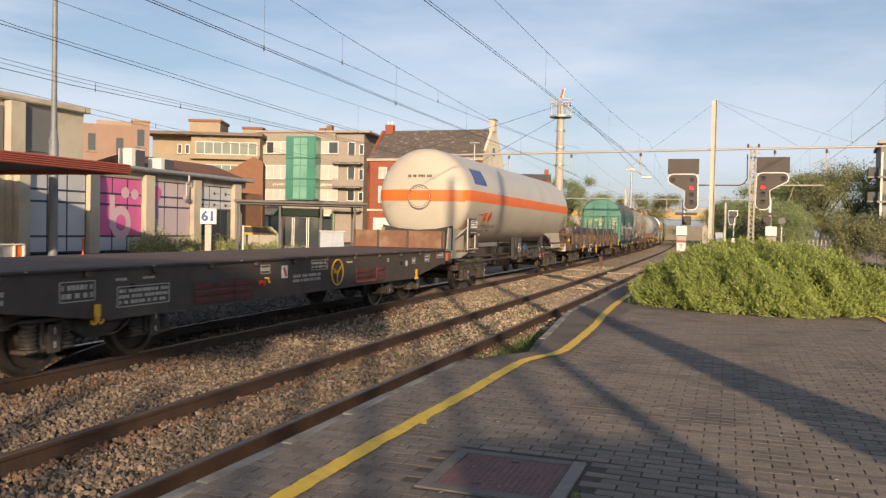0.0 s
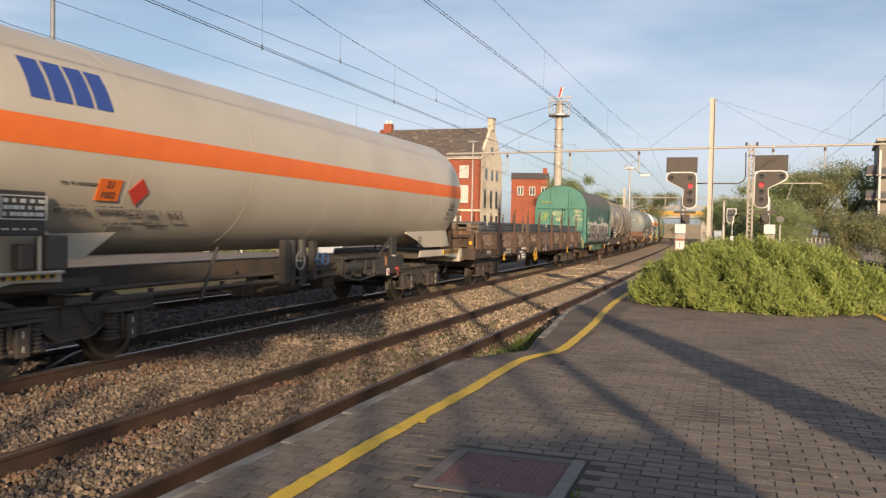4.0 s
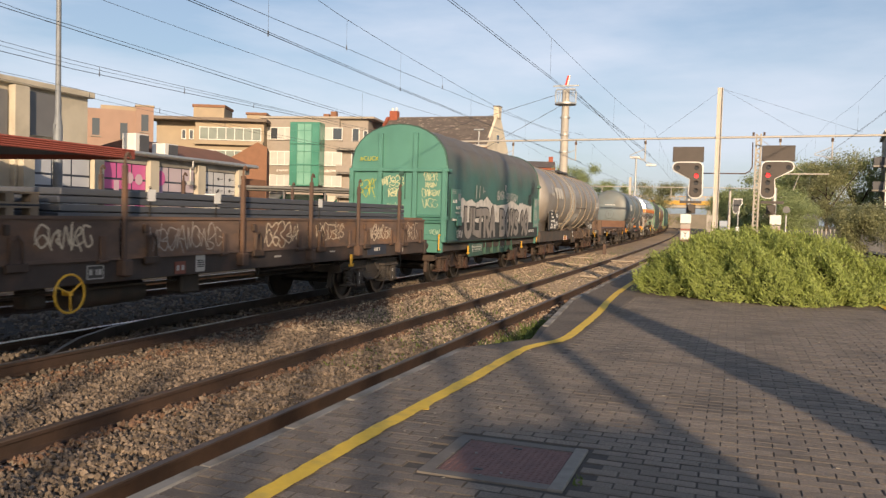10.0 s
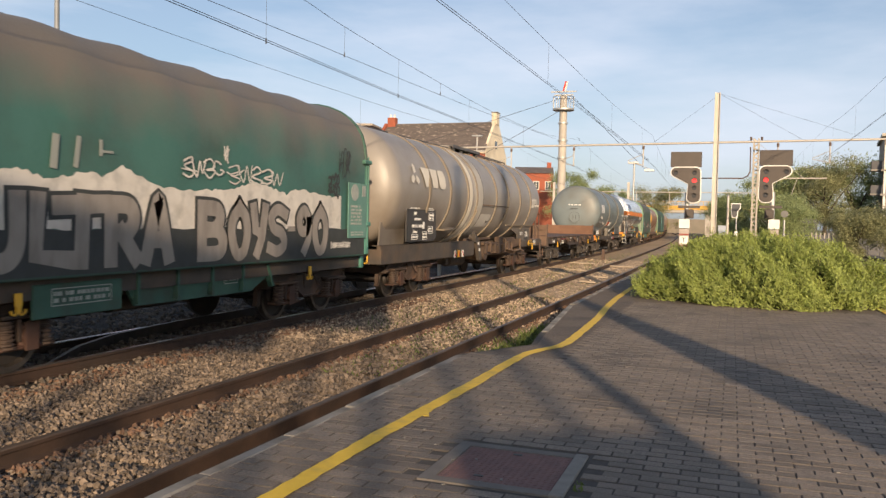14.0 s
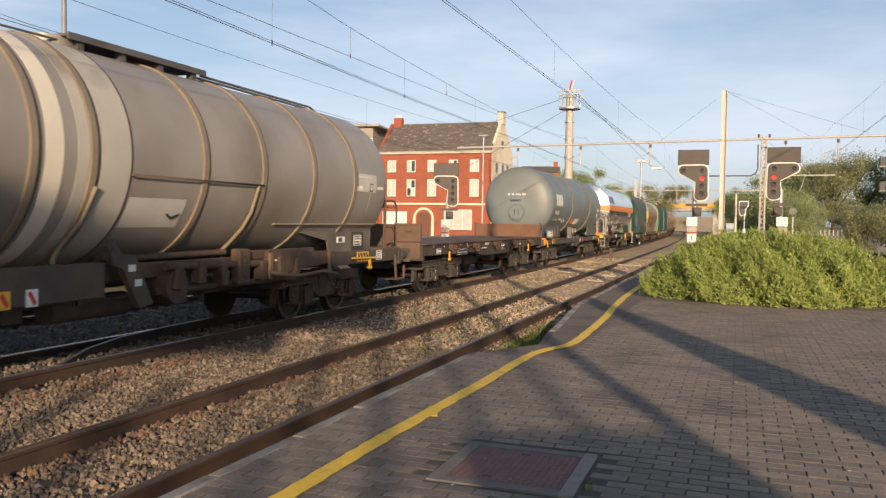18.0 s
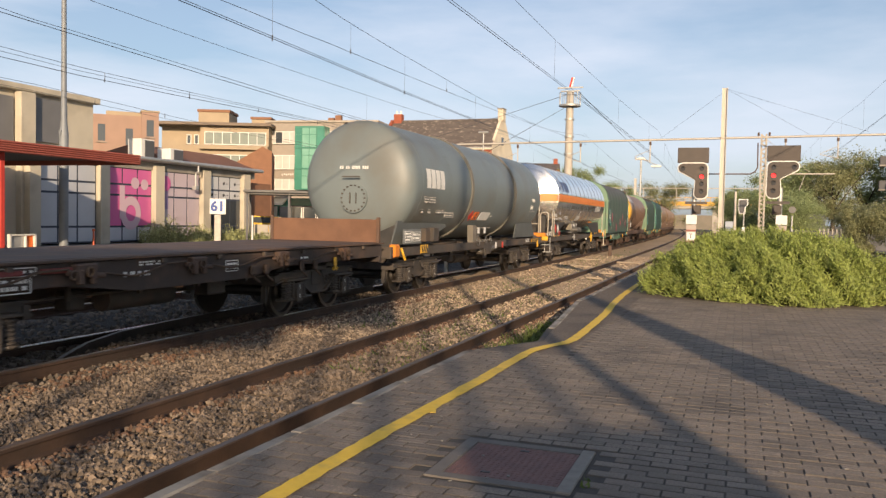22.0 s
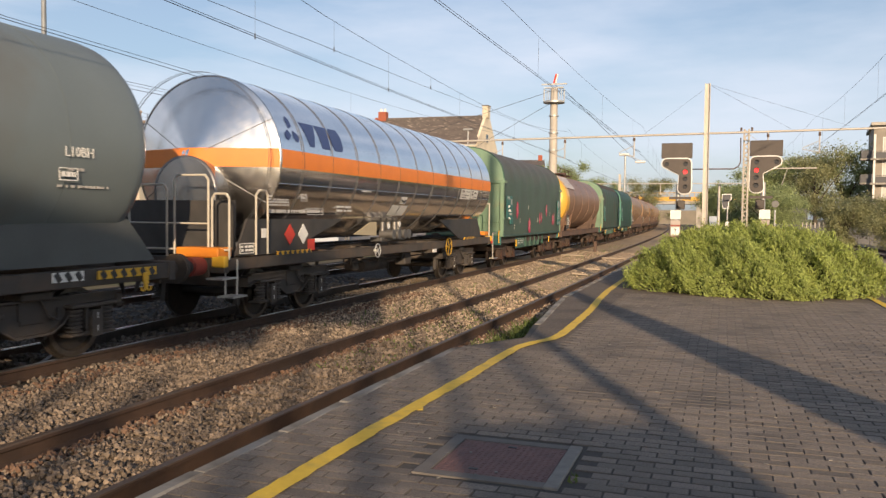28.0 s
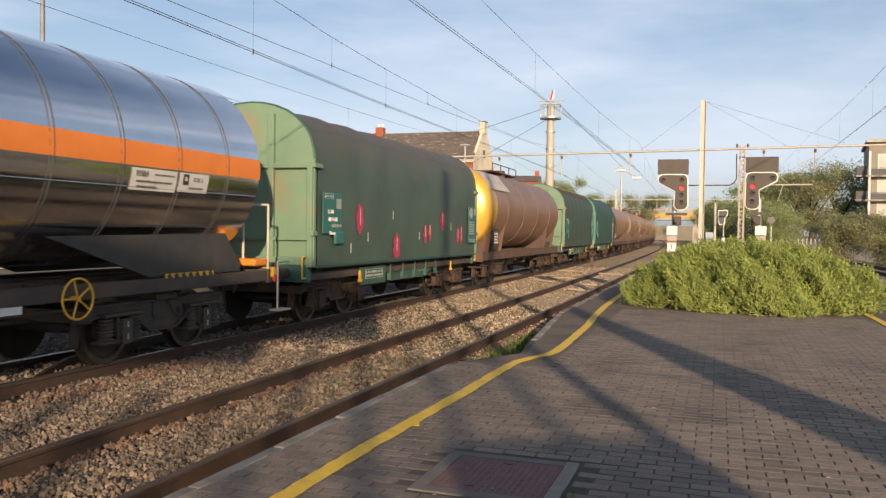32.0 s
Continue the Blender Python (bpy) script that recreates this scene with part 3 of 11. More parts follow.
part("frame", Shape().box(-0.42, 0, -0.03, 0.09, 0.93, 0.07).box(0, 0.42, -0.03, 0.75, 0.09, 0.068).box(0, -0.42, -0.03, 0.75, 0.09, 0.068), surf("dirty_concrete_frame", (0.14, 0.125, 0.11), (0.18, 0.16, 0.14), 6, 0.9, 0, 0.3), cov, "dirty concrete frame")
part("frame", Shape().box(0.42, 0, -0.03, 0.09, 0.93, 0.08, bev=0.006), surf("worn_concrete_strip", (0.27, 0.245, 0.212), (0.20, 0.182, 0.16), 8, 0.9, 0, 0.3), cov, "pale concrete strip")
lid = Shape().box(0, 0, -0.02, 0.74, 0.74, 0.04, bev=0.004)
for i in range(17):
    for j in range(17):
        lid.box(-0.345 + i * 0.0431, -0.345 + j * 0.0431, 0.0008, 0.026, 0.011, 0.004, rz=45 if (i + j) % 2 else -45)
part("lid", lid, IRON, cov, "rusty lid with a tread pattern")
for dx, dy in ((0.0, 0.29), (-0.12, -0.26)):
    part("lifting_eye", Shape().box(dx, dy, 0.002, 0.06, 0.03, 0.006), BLACK, cov)

# pale litter and grit on the pavers
grit = Shape()
for i in range(260):
    gx, gy = rng_p.uniform(-2.3, 3.3), 3.2 + 14.3 * rng_p.random() ** 0.8
    grit.box(gx, gy, PZ + 0.006, rng_p.uniform(0.008, 0.03), rng_p.uniform(0.006, 0.02), 0.006, rz=rng_p.uniform(0, 180))
tagged(part("grit", grit, surf("pale_grit", (0.26, 0.24, 0.21), (0.17, 0.155, 0.14), 20, 0.9), plat, "scattered pale grit"), kind="stuff")

# far platform
fp = thing("platform", "grey far platform with concrete edge", "platform", kind="structure")
part("slab", Shape().box(-25.5, 40, -0.05, 12.5, 120, 0.62), surf("far_platform_paving", (0.20, 0.18, 0.16), (0.26, 0.235, 0.21), 1.5, 0.9, 0, 0.2), fp)
part("edge", Shape().box(-19.15, 40, 0.0, 0.25, 120, 0.60), KERB, fp)
# ------------------------------------------------------------------ signals, wires and masts
def signal(name, m, flip=1, h0=2.35, lit=None, label="black colour-light signal with a white border on a post"):
    """A colour-light signal: tall board, bordered lamp head with a side arm, ladder post and plates. flip=-1 puts the side arm to the right."""
    sg = thing(name, label, "railway signal", m, "signals")
    boardm = surf("signal_board_brown_black", (0.060, 0.048, 0.042), (0.075, 0.06, 0.05), 3, 0.6, 0, 0.05)
    part("board", Shape().box(0, 0.06, h0 + 1.155, 0.78, 0.05, 0.40, bev=0.01), boardm, sg, "plain dark upper board")

    def outline(grow):
        pts = []

        def arc(cx, cz, r, a0, a1, k=6):
            for i in range(k + 1):
                a = radians(a0 + (a1 - a0) * i / k)
                pts.append((flip * (cx + r * math.cos(a)), cz + r * math.sin(a)))
        g = grow
        arc(0.24, h0 + 0.82, 0.12 + g, 0, 90)
        arc(-0.24, h0 + 0.82, 0.12 + g, 90, 225)
        arc(0.02, h0 + 0.49, 0.05 - g * 0.6, 45, 0)
        arc(0.20 - 0.03, h0 + 0.16, 0.12 + g, 180, 270)
        arc(0.24, h0 + 0.17, 0.13 + g, 270, 360)
        if flip < 0:
            pts.reverse()
        return pts

    big, small = outline(0.028), outline(0.0)
    part("border", Shape().prism_y(big, 0.0, 0.05), WHITE, sg, "white rounded border")
    part("head", Shape().prism_y(small, -0.02, 0.06), boardm, sg, "dark lamp head")
    for x, z in ((0.22, 0.80), (0.22, 0.60), (0.22, 0.41), (0.22, 0.21), (-0.25, 0.80)):
        hood = Shape()
        n = 12
        vs = []
        for yy, r in ((-0.02, 0.07), (-0.10, 0.064)):
            for i in range(n + 1):
                a = radians(20 + 140 * i / n)
                vs.append((flip * x + r * math.cos(a), yy, h0 + z + r * math.sin(a)))
        hood.add(vs, [(i, i + 1, n + 2 + i, n + 1 + i) for i in range(n)])
        lamp = part("lamp", Shape().cyl((flip * x, -0.015, h0 + z), (flip * x, -0.03, h0 + z), 0.058, 14),
                    plain("red_signal_light", (0.85, 0.03, 0.03), 0.3, 0, 1.3) if (lit and abs(z - lit) < 0.02 and x > 0) else plain("dark_lens", (0.05, 0.05, 0.055), 0.12), sg, "lit red lens" if (lit and abs(z - lit) < 0.02 and x > 0) else "dark lens")
        part("hood", hood, boardm, lamp)
    part("bracket", Shape().box(0.1 * flip, 0.12, h0 - 0.08, 0.55, 0.08, 0.07).box(0.12 * flip, 0.12, h0 - 0.26, 0.22, 0.16, 0.24, bev=0.02).cyl((0.12 * flip, 0.0, h0 - 0.25), (0.12 * flip, -0.1, h0 - 0.25), 0.07, 12), boardm, sg)
    part("post", Shape().cyl((0.05 * flip, 0.15, -0.2), (0.05 * flip, 0.15, h0 + 0.3), 0.06, 12), GALV, sg, "grey steel post")
    part("number_plate", Shape().box(0.0, 0.03, h0 - 0.52, 0.27, 0.02, 0.24, bev=0.005), WHITE, sg, "white plate with bars")
    tp = part("plate", Shape().box(0.0, 0.03, h0 - 0.93, 0.25, 0.02, 0.54, bev=0.005), surf("grey_pink_plate", (0.40, 0.34, 0.30), (0.34, 0.29, 0.26), 4, 0.6), sg, "red and white post plate")
    dullred = surf("dull_red_paint", (0.30, 0.085, 0.065), (0.25, 0.075, 0.06), 4, 0.7)
    part("band", Shape().box(0, 0.015, h0 - 0.80, 0.25, 0.012, 0.04), dullred, tp)
    part("panel", Shape().box(0, 0.014, h0 - 0.95, 0.21, 0.012, 0.20), WHITE, tp)
    part("band", Shape().box(0, 0.015, h0 - 1.10, 0.25, 0.012, 0.03), dullred, tp)
    wording("letter", "T", 0.17, BLACK, tp, pose(0, 0.004, h0 - 0.95, 90, 0, 0))
    return sg


signal("railway_signal", pose(-1.19, 22.0, 0.27, 0, 0, 2), 1, 2.22, 0.60)
signal("railway_signal", pose(0.98, 22.0, 0.27, 0, 0, -2), -1, 2.25, 0.60)
signal("railway_signal", pose(-10.33, 28.3, 0.0, 0, 0, 14) @ Matrix.Diagonal((1.2, 1.2, 1.2, 1)), 1, 2.02)

PORTALM = surf("pale_galvanised_portal", (0.44, 0.405, 0.355), (0.51, 0.47, 0.41), 2, 0.6, 0.2, 0.1)
portal = thing("catenary_portal", "pale steel portal with two tall posts over the tracks", "catenary mast", pose(0, 50, 0))
for x, z in ((-1.05, 9.75), (16.5, 8.6)):
    part("post", Shape().box(x, 0, z / 2, 0.30, 0.06, z, bev=0.01).box(x - 0.14, 0, z / 2, 0.03, 0.30, z).box(x + 0.14, 0, z / 2, 0.03, 0.30, z), PORTALM, portal, "pale steel post")
part("beam", Shape().cyl((-17.5, 0, 6.68), (16.5, 0, 7.02), 0.062, 8), PORTALM, portal, "long tube beam")
for x in (-13.4, -9.4, -5.2, 2.3, 5.0, 9.3):
    zb = 6.68 + 0.01 * (x + 17.5)
    drop = part("drop_arm", Shape().cyl((x, 0, zb), (x, 0, zb - 1.3), 0.035, 8).cyl((x, 0, zb - 1.25), (x - 0.9, 0, zb - 1.05), 0.025, 6).cyl((x, 0, zb - 0.6), (x - 0.9, 0, zb - 1.0), 0.02, 6), PORTALM, portal)
    part("insulator", Shape().cyl((x, 0, zb - 0.12), (x, 0, zb - 0.32), 0.07, 8), BROWNSTEEL, drop)
part("stay", Shape().cyl((-1.0, 0, 9.7), (6.5, 0, 7.1), 0.006, 4).cyl((-1.0, 0, 9.7), (3.5, 0, 7.0), 0.006, 4).cyl((-1.0, 0, 9.6), (-4.6, 0, 6.9), 0.006, 4), WIRE, portal, "thin stay wire")

MASTGREY = surf("dull_lattice_grey", (0.40, 0.365, 0.31), (0.33, 0.30, 0.26), 2, 0.7, 0.2, 0.1)
mast2 = thing("catenary_mast", "grey lattice catenary mast with insulators", "catenary mast", pose(1.18, 51.5, 0))
sh = Shape()
for x in (-0.13, 0.13):
    sh.box(x, 0, 3.6, 0.10, 0.2, 7.2)
for i in range(28):
    sh.box(0, 0, 0.3 + i * 0.25, 0.30, 0.05, 0.08, ry=38 if i % 2 else -38)
part("lattice_post", sh, MASTGREY, mast2, "grey lattice post")
part("cable_pipe", Shape().pipe([(-0.32, 0, 6.7), (-0.30, 0, 5.25), (-0.42, 0, 5.0), (-0.68, 0, 4.85), (-3.1, 0, 4.85)], 0.04, 6), BROWNSTEEL, mast2, "bent brown cable pipe")
part("insulator", Shape().cyl((-0.55, 0, 7.05), (0.55, 0, 7.05), 0.03, 6).cyl((0.3, 0, 7.1), (0.3, 0, 7.3), 0.06, 8).cyl((-0.3, 0, 7.1), (-0.3, 0, 7.3), 0.06, 8), BROWNSTEEL, mast2)
part("cantilever", Shape().cyl((0, 0, 4.85), (3.86, 0, 4.86), 0.045, 6).cyl((0, 0, 7.0), (2.6, 0, 4.9), 0.012, 4).cyl((2.3, 0, 4.86), (2.0, 0, 3.9), 0.02, 4), PORTALM, mast2)

mast = thing("feeder_mast", "tall pale tubular mast with a ring platform and aerials", "mast", pose(-15.2, 75, 0))
MASTM = surf("weathered_mast_paint", (0.46, 0.42, 0.36), (0.38, 0.35, 0.31), 1.5, 0.7, 0.1, 0.1)
part("tube", Shape().cyl((0, 0, -0.2), (0, 0, 13.8), 0.42, 16, 0.34), MASTM, mast, "pale tapered tube")
for z in (8.0, 9.6, 11.2):
    part("band", Shape().cyl((0, 0, z), (0, 0, z + 0.12), 0.46, 16), GALV, mast)
part("ring_platform", Shape().cyl((0, 0, 12.45), (0, 0, 12.6), 1.0, 18), GALV, mast, "round working platform")
for i in range(10):
    a = 2 * math.pi * i / 10
    part("guard_post", Shape().cyl((0.98 * math.cos(a), 0.98 * math.sin(a), 12.6), (0.98 * math.cos(a), 0.98 * math.sin(a), 13.7), 0.03, 5), GALV, mast)
part("guard_ring", Shape().pipe([(0.98 * math.cos(2 * math.pi * i / 18), 0.98 * math.sin(2 * math.pi * i / 18), 13.7) for i in range(19)], 0.03, 5), GALV, mast)
part("crossarm", Shape().box(0, 0, 14.2, 2.4, 0.12, 0.12).box(0, 0, 13.9, 1.8, 0.1, 0.1), GALV, mast)
part("aerial", Shape().box(0.1, 0, 14.7, 0.22, 0.1, 0.9, ry=14), REDP, mast, "red and white aerial panel")
part("aerial", Shape().box(0.24, -0.06, 14.7, 0.12, 0.1, 0.9, ry=14), WHITE, mast)


def wire(name, pts, r=0.008, label="thin dark overhead wire", cat="overhead wire"):
    return tagged(part(name, Shape().pipe(pts, r, 5), WIRE), label, cat, "overhead wires")


def sagged(x0, x1, y0, y1, za, zb, sag, k=10):
    return [(bend(x0 + (x1 - x0) * i / k, y0 + (y1 - y0) * i / k), y0 + (y1 - y0) * i / k, za + (zb - za) * i / k - sag * 4 * (i / k) * (1 - i / k)) for i in range(k + 1)]


def run_line(pts, y):
    """Height at y on a line through points (y, z)."""
    for (ya, za), (yb, zb) in zip(pts, pts[1:]):
        if y <= yb:
            return za + (zb - za) * (y - ya) / (yb - ya)
    return pts[-1][1]


def line_wire(name, x, pts, r):
    """A wire over a track at x, through rounded heights (y, z)."""
    fine = smooth_run(pts)
    return wire(name, [(bend(x, y), y, z) for y, z in fine], r)


def smooth_run(c, k=4):
    c = [c[0]] + list(c) + [c[-1]]
    out = []
    for i in range(1, len(c) - 2):
        for j in range(k):
            t = j / k
            out.append((c[i][0] + (c[i + 1][0] - c[i][0]) * t, 0.5 * (2 * c[i][1] + (c[i + 1][1] - c[i - 1][1]) * t + (2 * c[i - 1][1] - 5 * c[i][1] + 4 * c[i + 1][1] - c[i + 2][1]) * t * t + (3 * c[i][1] - c[i - 1][1] - 3 * c[i + 1][1] + c[i + 2][1]) * t ** 3)))
    return out + [tuple(c[-1])]


def droppers(x, upper, lower, ys, r=0.003):
    for y in ys:
        wire("dropper", [(bend(x, y), y, run_line(smooth_run(upper), y)), (bend(x, y), y, run_line(lower, y) - 0.03)], r)
        wire("dropper_clip", [(bend(x, y), y, run_line(lower, y) - 0.05), (bend(x, y), y, run_line(lower, y) + 0.06)], 0.014, "small dark clip on an overhead wire")


def catenary(x, zc, zm0, sag, spans=((-8, 50), (50, 105), (105, 160))):
    for i, (a, b) in enumerate(spans):
        s = 0.22 if i % 2 else -0.22
        wire("contact_wire", sagged(x + s, x - s, a, b, zc, zc, 0.05), 0.006)
        wire("contact_wire", sagged(x + s + 0.05, x - s + 0.05, a, b, zc + 0.02, zc, 0.05), 0.005)
        top = sagged(x + s, x - s, a, b, zm0, zm0, sag)
        wire("messenger_wire", top, 0.005)
        for j in range(1, 10, 1 if i else 2):
            p = top[j]
            wire("dropper", [(p[0], p[1], p[2]), (p[0], p[1], zc - 0.03)], 0.003)


FAR_SPANS = ((50, 105), (105, 160))
catenary(-4.68, 5.60, 7.35, 0.75)
# over the train: two contact wires, an auxiliary wire and a messenger
TRAIN_C = [(-8, 5.44), (11, 5.38), (21, 5.30), (50, 5.34)]
TRAIN_A = [(-8, 5.50), (12, 5.67), (16, 5.74), (30, 6.00), (50, 6.55)]
TRAIN_M = [(-8, 8.20), (6, 7.15), (15.6, 6.54), (20, 6.32), (30, 6.13), (40, 6.35), (50, 7.05)]
line_wire("contact_wire", -8.77, TRAIN_C, 0.0075)
line_wire("contact_wire", -8.72, [(y, z + 0.02) for y, z in TRAIN_C], 0.006)
line_wire("auxiliary_wire", -8.77, TRAIN_A, 0.006)
line_wire("messenger_wire", -8.77, TRAIN_M, 0.006)
droppers(-8.77, TRAIN_M, TRAIN_C, (13.9, 20.6, 27.0, 35.0))
droppers(-8.77, TRAIN_M, TRAIN_A, (17.3, 24.0))
catenary(-8.77, 5.36, 7.3, 0.95, FAR_SPANS)
# over the next track
NEXT_C = [(-8, 5.92), (11.5, 5.60), (23.6, 5.41), (50, 5.36)]
NEXT_M = [(-8, 6.55), (13.7, 6.39), (23.6, 6.37), (35, 6.53), (50, 7.0)]
line_wire("contact_wire", -13.2, NEXT_C, 0.008)
line_wire("contact_wire", -13.2, [(-8, 6.12), (11.5, 5.68), (14, 5.625), (23.6, 5.49), (50, 5.40)], 0.006)
line_wire("messenger_wire", -13.2, NEXT_M, 0.006)
droppers(-13.2, NEXT_M, NEXT_C, (27.5, 36.0))
catenary(-13.2, 5.36, 7.1, 0.8, FAR_SPANS)
# three close wires over the farthest track, with short spacers
FAR_C = [(-8, 5.60), (15, 5.63), (18.5, 5.62), (30.8, 5.86), (50, 6.0)]
FAR_M = [(-8, 5.95), (15, 5.88), (18.5, 5.84), (30.8, 5.98), (50, 6.2)]
line_wire("contact_wire", -17.2, FAR_C, 0.009)
line_wire("auxiliary_wire", -17.2, [(-8, 5.82), (15, 5.77), (18.5, 5.74), (30.8, 5.94), (50, 6.1)], 0.006)
line_wire("messenger_wire", -17.2, FAR_M, 0.007)
droppers(-17.2, FAR_M, FAR_C, (18.5, 22.3, 26.4, 31.0), 0.008)
for dz in (0.0, 0.14):
    line_wire("feeder_wire", -22.0, [(-8, 5.95 + dz), (20.5, 5.80 + dz * 1.6), (28.4, 5.66 + dz), (60, 5.55 + dz), (104, 6.06 + dz * 0.4)], 0.007)
droppers(-22.0, [(-8, 6.1), (60, 5.7)], [(-8, 5.95), (60, 5.55)], (23.2, 27.0, 31.5), 0.008)
catenary(4.75, 5.9, 7.6, 0.5, spans=((10, 50), (50, 105)))
for a, b in (((-15.2, 75, 14.2), (-9.5, 98, 9.6)), ((-14.6, 75, 14.0), (-9.6, 98, 8.2)), ((-15.4, 75, 13.6), (-26, 66, 8.6)), ((-15.6, 75, 12.4), (-26, 72, 6.0))):
    wire("feeder_wire", sagged(a[0], b[0], a[1], b[1], a[2], b[2], 0.8) if b[1] < a[1] - 20 else [a, b], 0.02)
# gantries farther along
for y, xa, xb, h in ((104, -22, 2.6, 6.1), (158, -28, 6, 6.2)):
    gp = thing("catenary_portal", "pale steel portal over the tracks far off", "catenary mast", pose(0, y, 0))
    part("beam", Shape().cyl((xa - 1.9, 0, h), (xb, 0, h), 0.06, 6), PORTALM, gp)
    for x in (xa, xa + 9.5, xb):
        part("post", Shape().box(x, 0, h / 2 + 0.6, 0.28, 0.28, h + 1.2), PORTALM, gp)
    for x in (-16, -11.5, -7.5, 4):
        part("drop_arm", Shape().cyl((x, 0, h), (x, 0, h - 1.4), 0.05, 6).cyl((x, 0, h - 1.3), (x + 1.3, 0, h - 1.0), 0.03, 5), PORTALM, gp)
lampm = thing("yard_lamp", "white yard lamp on a mast arm", "lamp", pose(-9.6, 84, 0))
part("post", Shape().cyl((0, 0, -0.2), (0, 0, 8.4), 0.09, 8), GALV, lampm)
part("arm", Shape().cyl((-0.2, 0, 8.3), (1.6, 0, 7.6), 0.04, 6), GALV, lampm)
for dx, z in ((-0.1, 8.25), (1.5, 7.5)):
    part("lamp_head", Shape().box(dx, 0, z, 1.0, 0.4, 0.22, bev=0.05), WHITE, lampm, "white lamp housing")

# ------------------------------------------------------------------ buildings
GLASSD = glass("dark_window_glass", (0.055, 0.065, 0.075), 0.06)
CURTAIN = surf("pale_curtained_glass", (0.55, 0.53, 0.49), (0.45, 0.44, 0.41), 1.2, 0.35, 0, 0.02)
FRAMEW = surf("white_window_frame", (0.72, 0.70, 0.66), (0.64, 0.62, 0.58), 3, 0.5, 0, 0.03)
BRICKRED = surf("red_brick_wall", (0.33, 0.095, 0.05), (0.27, 0.08, 0.045), 2.5, 0.9, 0, 0.3, 30, dirt=(0.22, 0.075, 0.05), dirt_scale=0.4)
RENDERCREAM = surf("cream_render", (0.78, 0.69, 0.53), (0.70, 0.62, 0.48), 0.7, 0.85, 0, 0.1, dirt=(0.45, 0.38, 0.28), dirt_scale=0.3)
GREYBRICK = surf("grey_brick_wall", (0.34, 0.295, 0.25), (0.30, 0.26, 0.22), 2.0, 0.9, 0, 0.2)
SLATES = surf("dark_slate_roof", (0.10, 0.082, 0.07), (0.14, 0.115, 0.10), 1.6, 0.7, 0, 0.4, 12, dirt=(0.34, 0.29, 0.23), dirt_scale=3.5, dirt_at=(0.58, 0.68), stretch=(0.5, 1, 1.2))
PINKR = surf("pink_render", (0.34, 0.225, 0.17), (0.29, 0.195, 0.15), 0.8, 0.9, 0, 0.15, dirt=(0.30, 0.20, 0.15), dirt_scale=0.4)
OCHREW = surf("yellow_brick_wall", (0.38, 0.30, 0.205), (0.33, 0.265, 0.185), 0.8, 0.9, 0, 0.15)
BROWNB = surf("brown_brick_wall", (0.25, 0.125, 0.07), (0.21, 0.105, 0.06), 2.0, 0.9, 0, 0.2)
STATION = surf("pale_yellow_station_render", (0.54, 0.485, 0.38), (0.47, 0.425, 0.335), 0.9, 0.85, 0, 0.1, dirt=(0.32, 0.285, 0.225), dirt_scale=0.5)
LINTEL = surf("grey_beige_lintel", (0.33, 0.305, 0.26), (0.28, 0.26, 0.225), 0.9, 0.85, 0, 0.1, dirt=(0.2, 0.18, 0.15), dirt_scale=0.6)
DARKPANEL = surf("dark_grey_panel", (0.085, 0.085, 0.09), (0.07, 0.07, 0.075), 1.0, 0.6, 0, 0.05)


def window(b, x, z, w, h, y=0.0, frame=FRAMEW, pane=GLASSD, bars_v=1, bars_h=0, sill=True, name="window"):
    """A window in a wall that looks to -y: reveal, frame, panes and sill."""
    win = part(name, Shape().box(x, y + 0.02, z + h / 2, w + 0.10, 0.06, h + 0.10), frame, b, "window in its frame")
    nv, nh = bars_v + 1, bars_h + 1
    for i in range(nv):
        for j in range(nh):
            pw, ph = w / nv, h / nh
            part("pane", Shape().box(x - w / 2 + pw * (i + 0.5), y - 0.012, z + ph * (j + 0.5), pw - 0.09, 0.02, ph - 0.09), pane if not isinstance(pane, list) else pane[(i + j) % len(pane)], win)
    if sill:
        part("sill", Shape().box(x, y - 0.06, z - 0.09, w + 0.2, 0.16, 0.08), KERB, win)
    return win


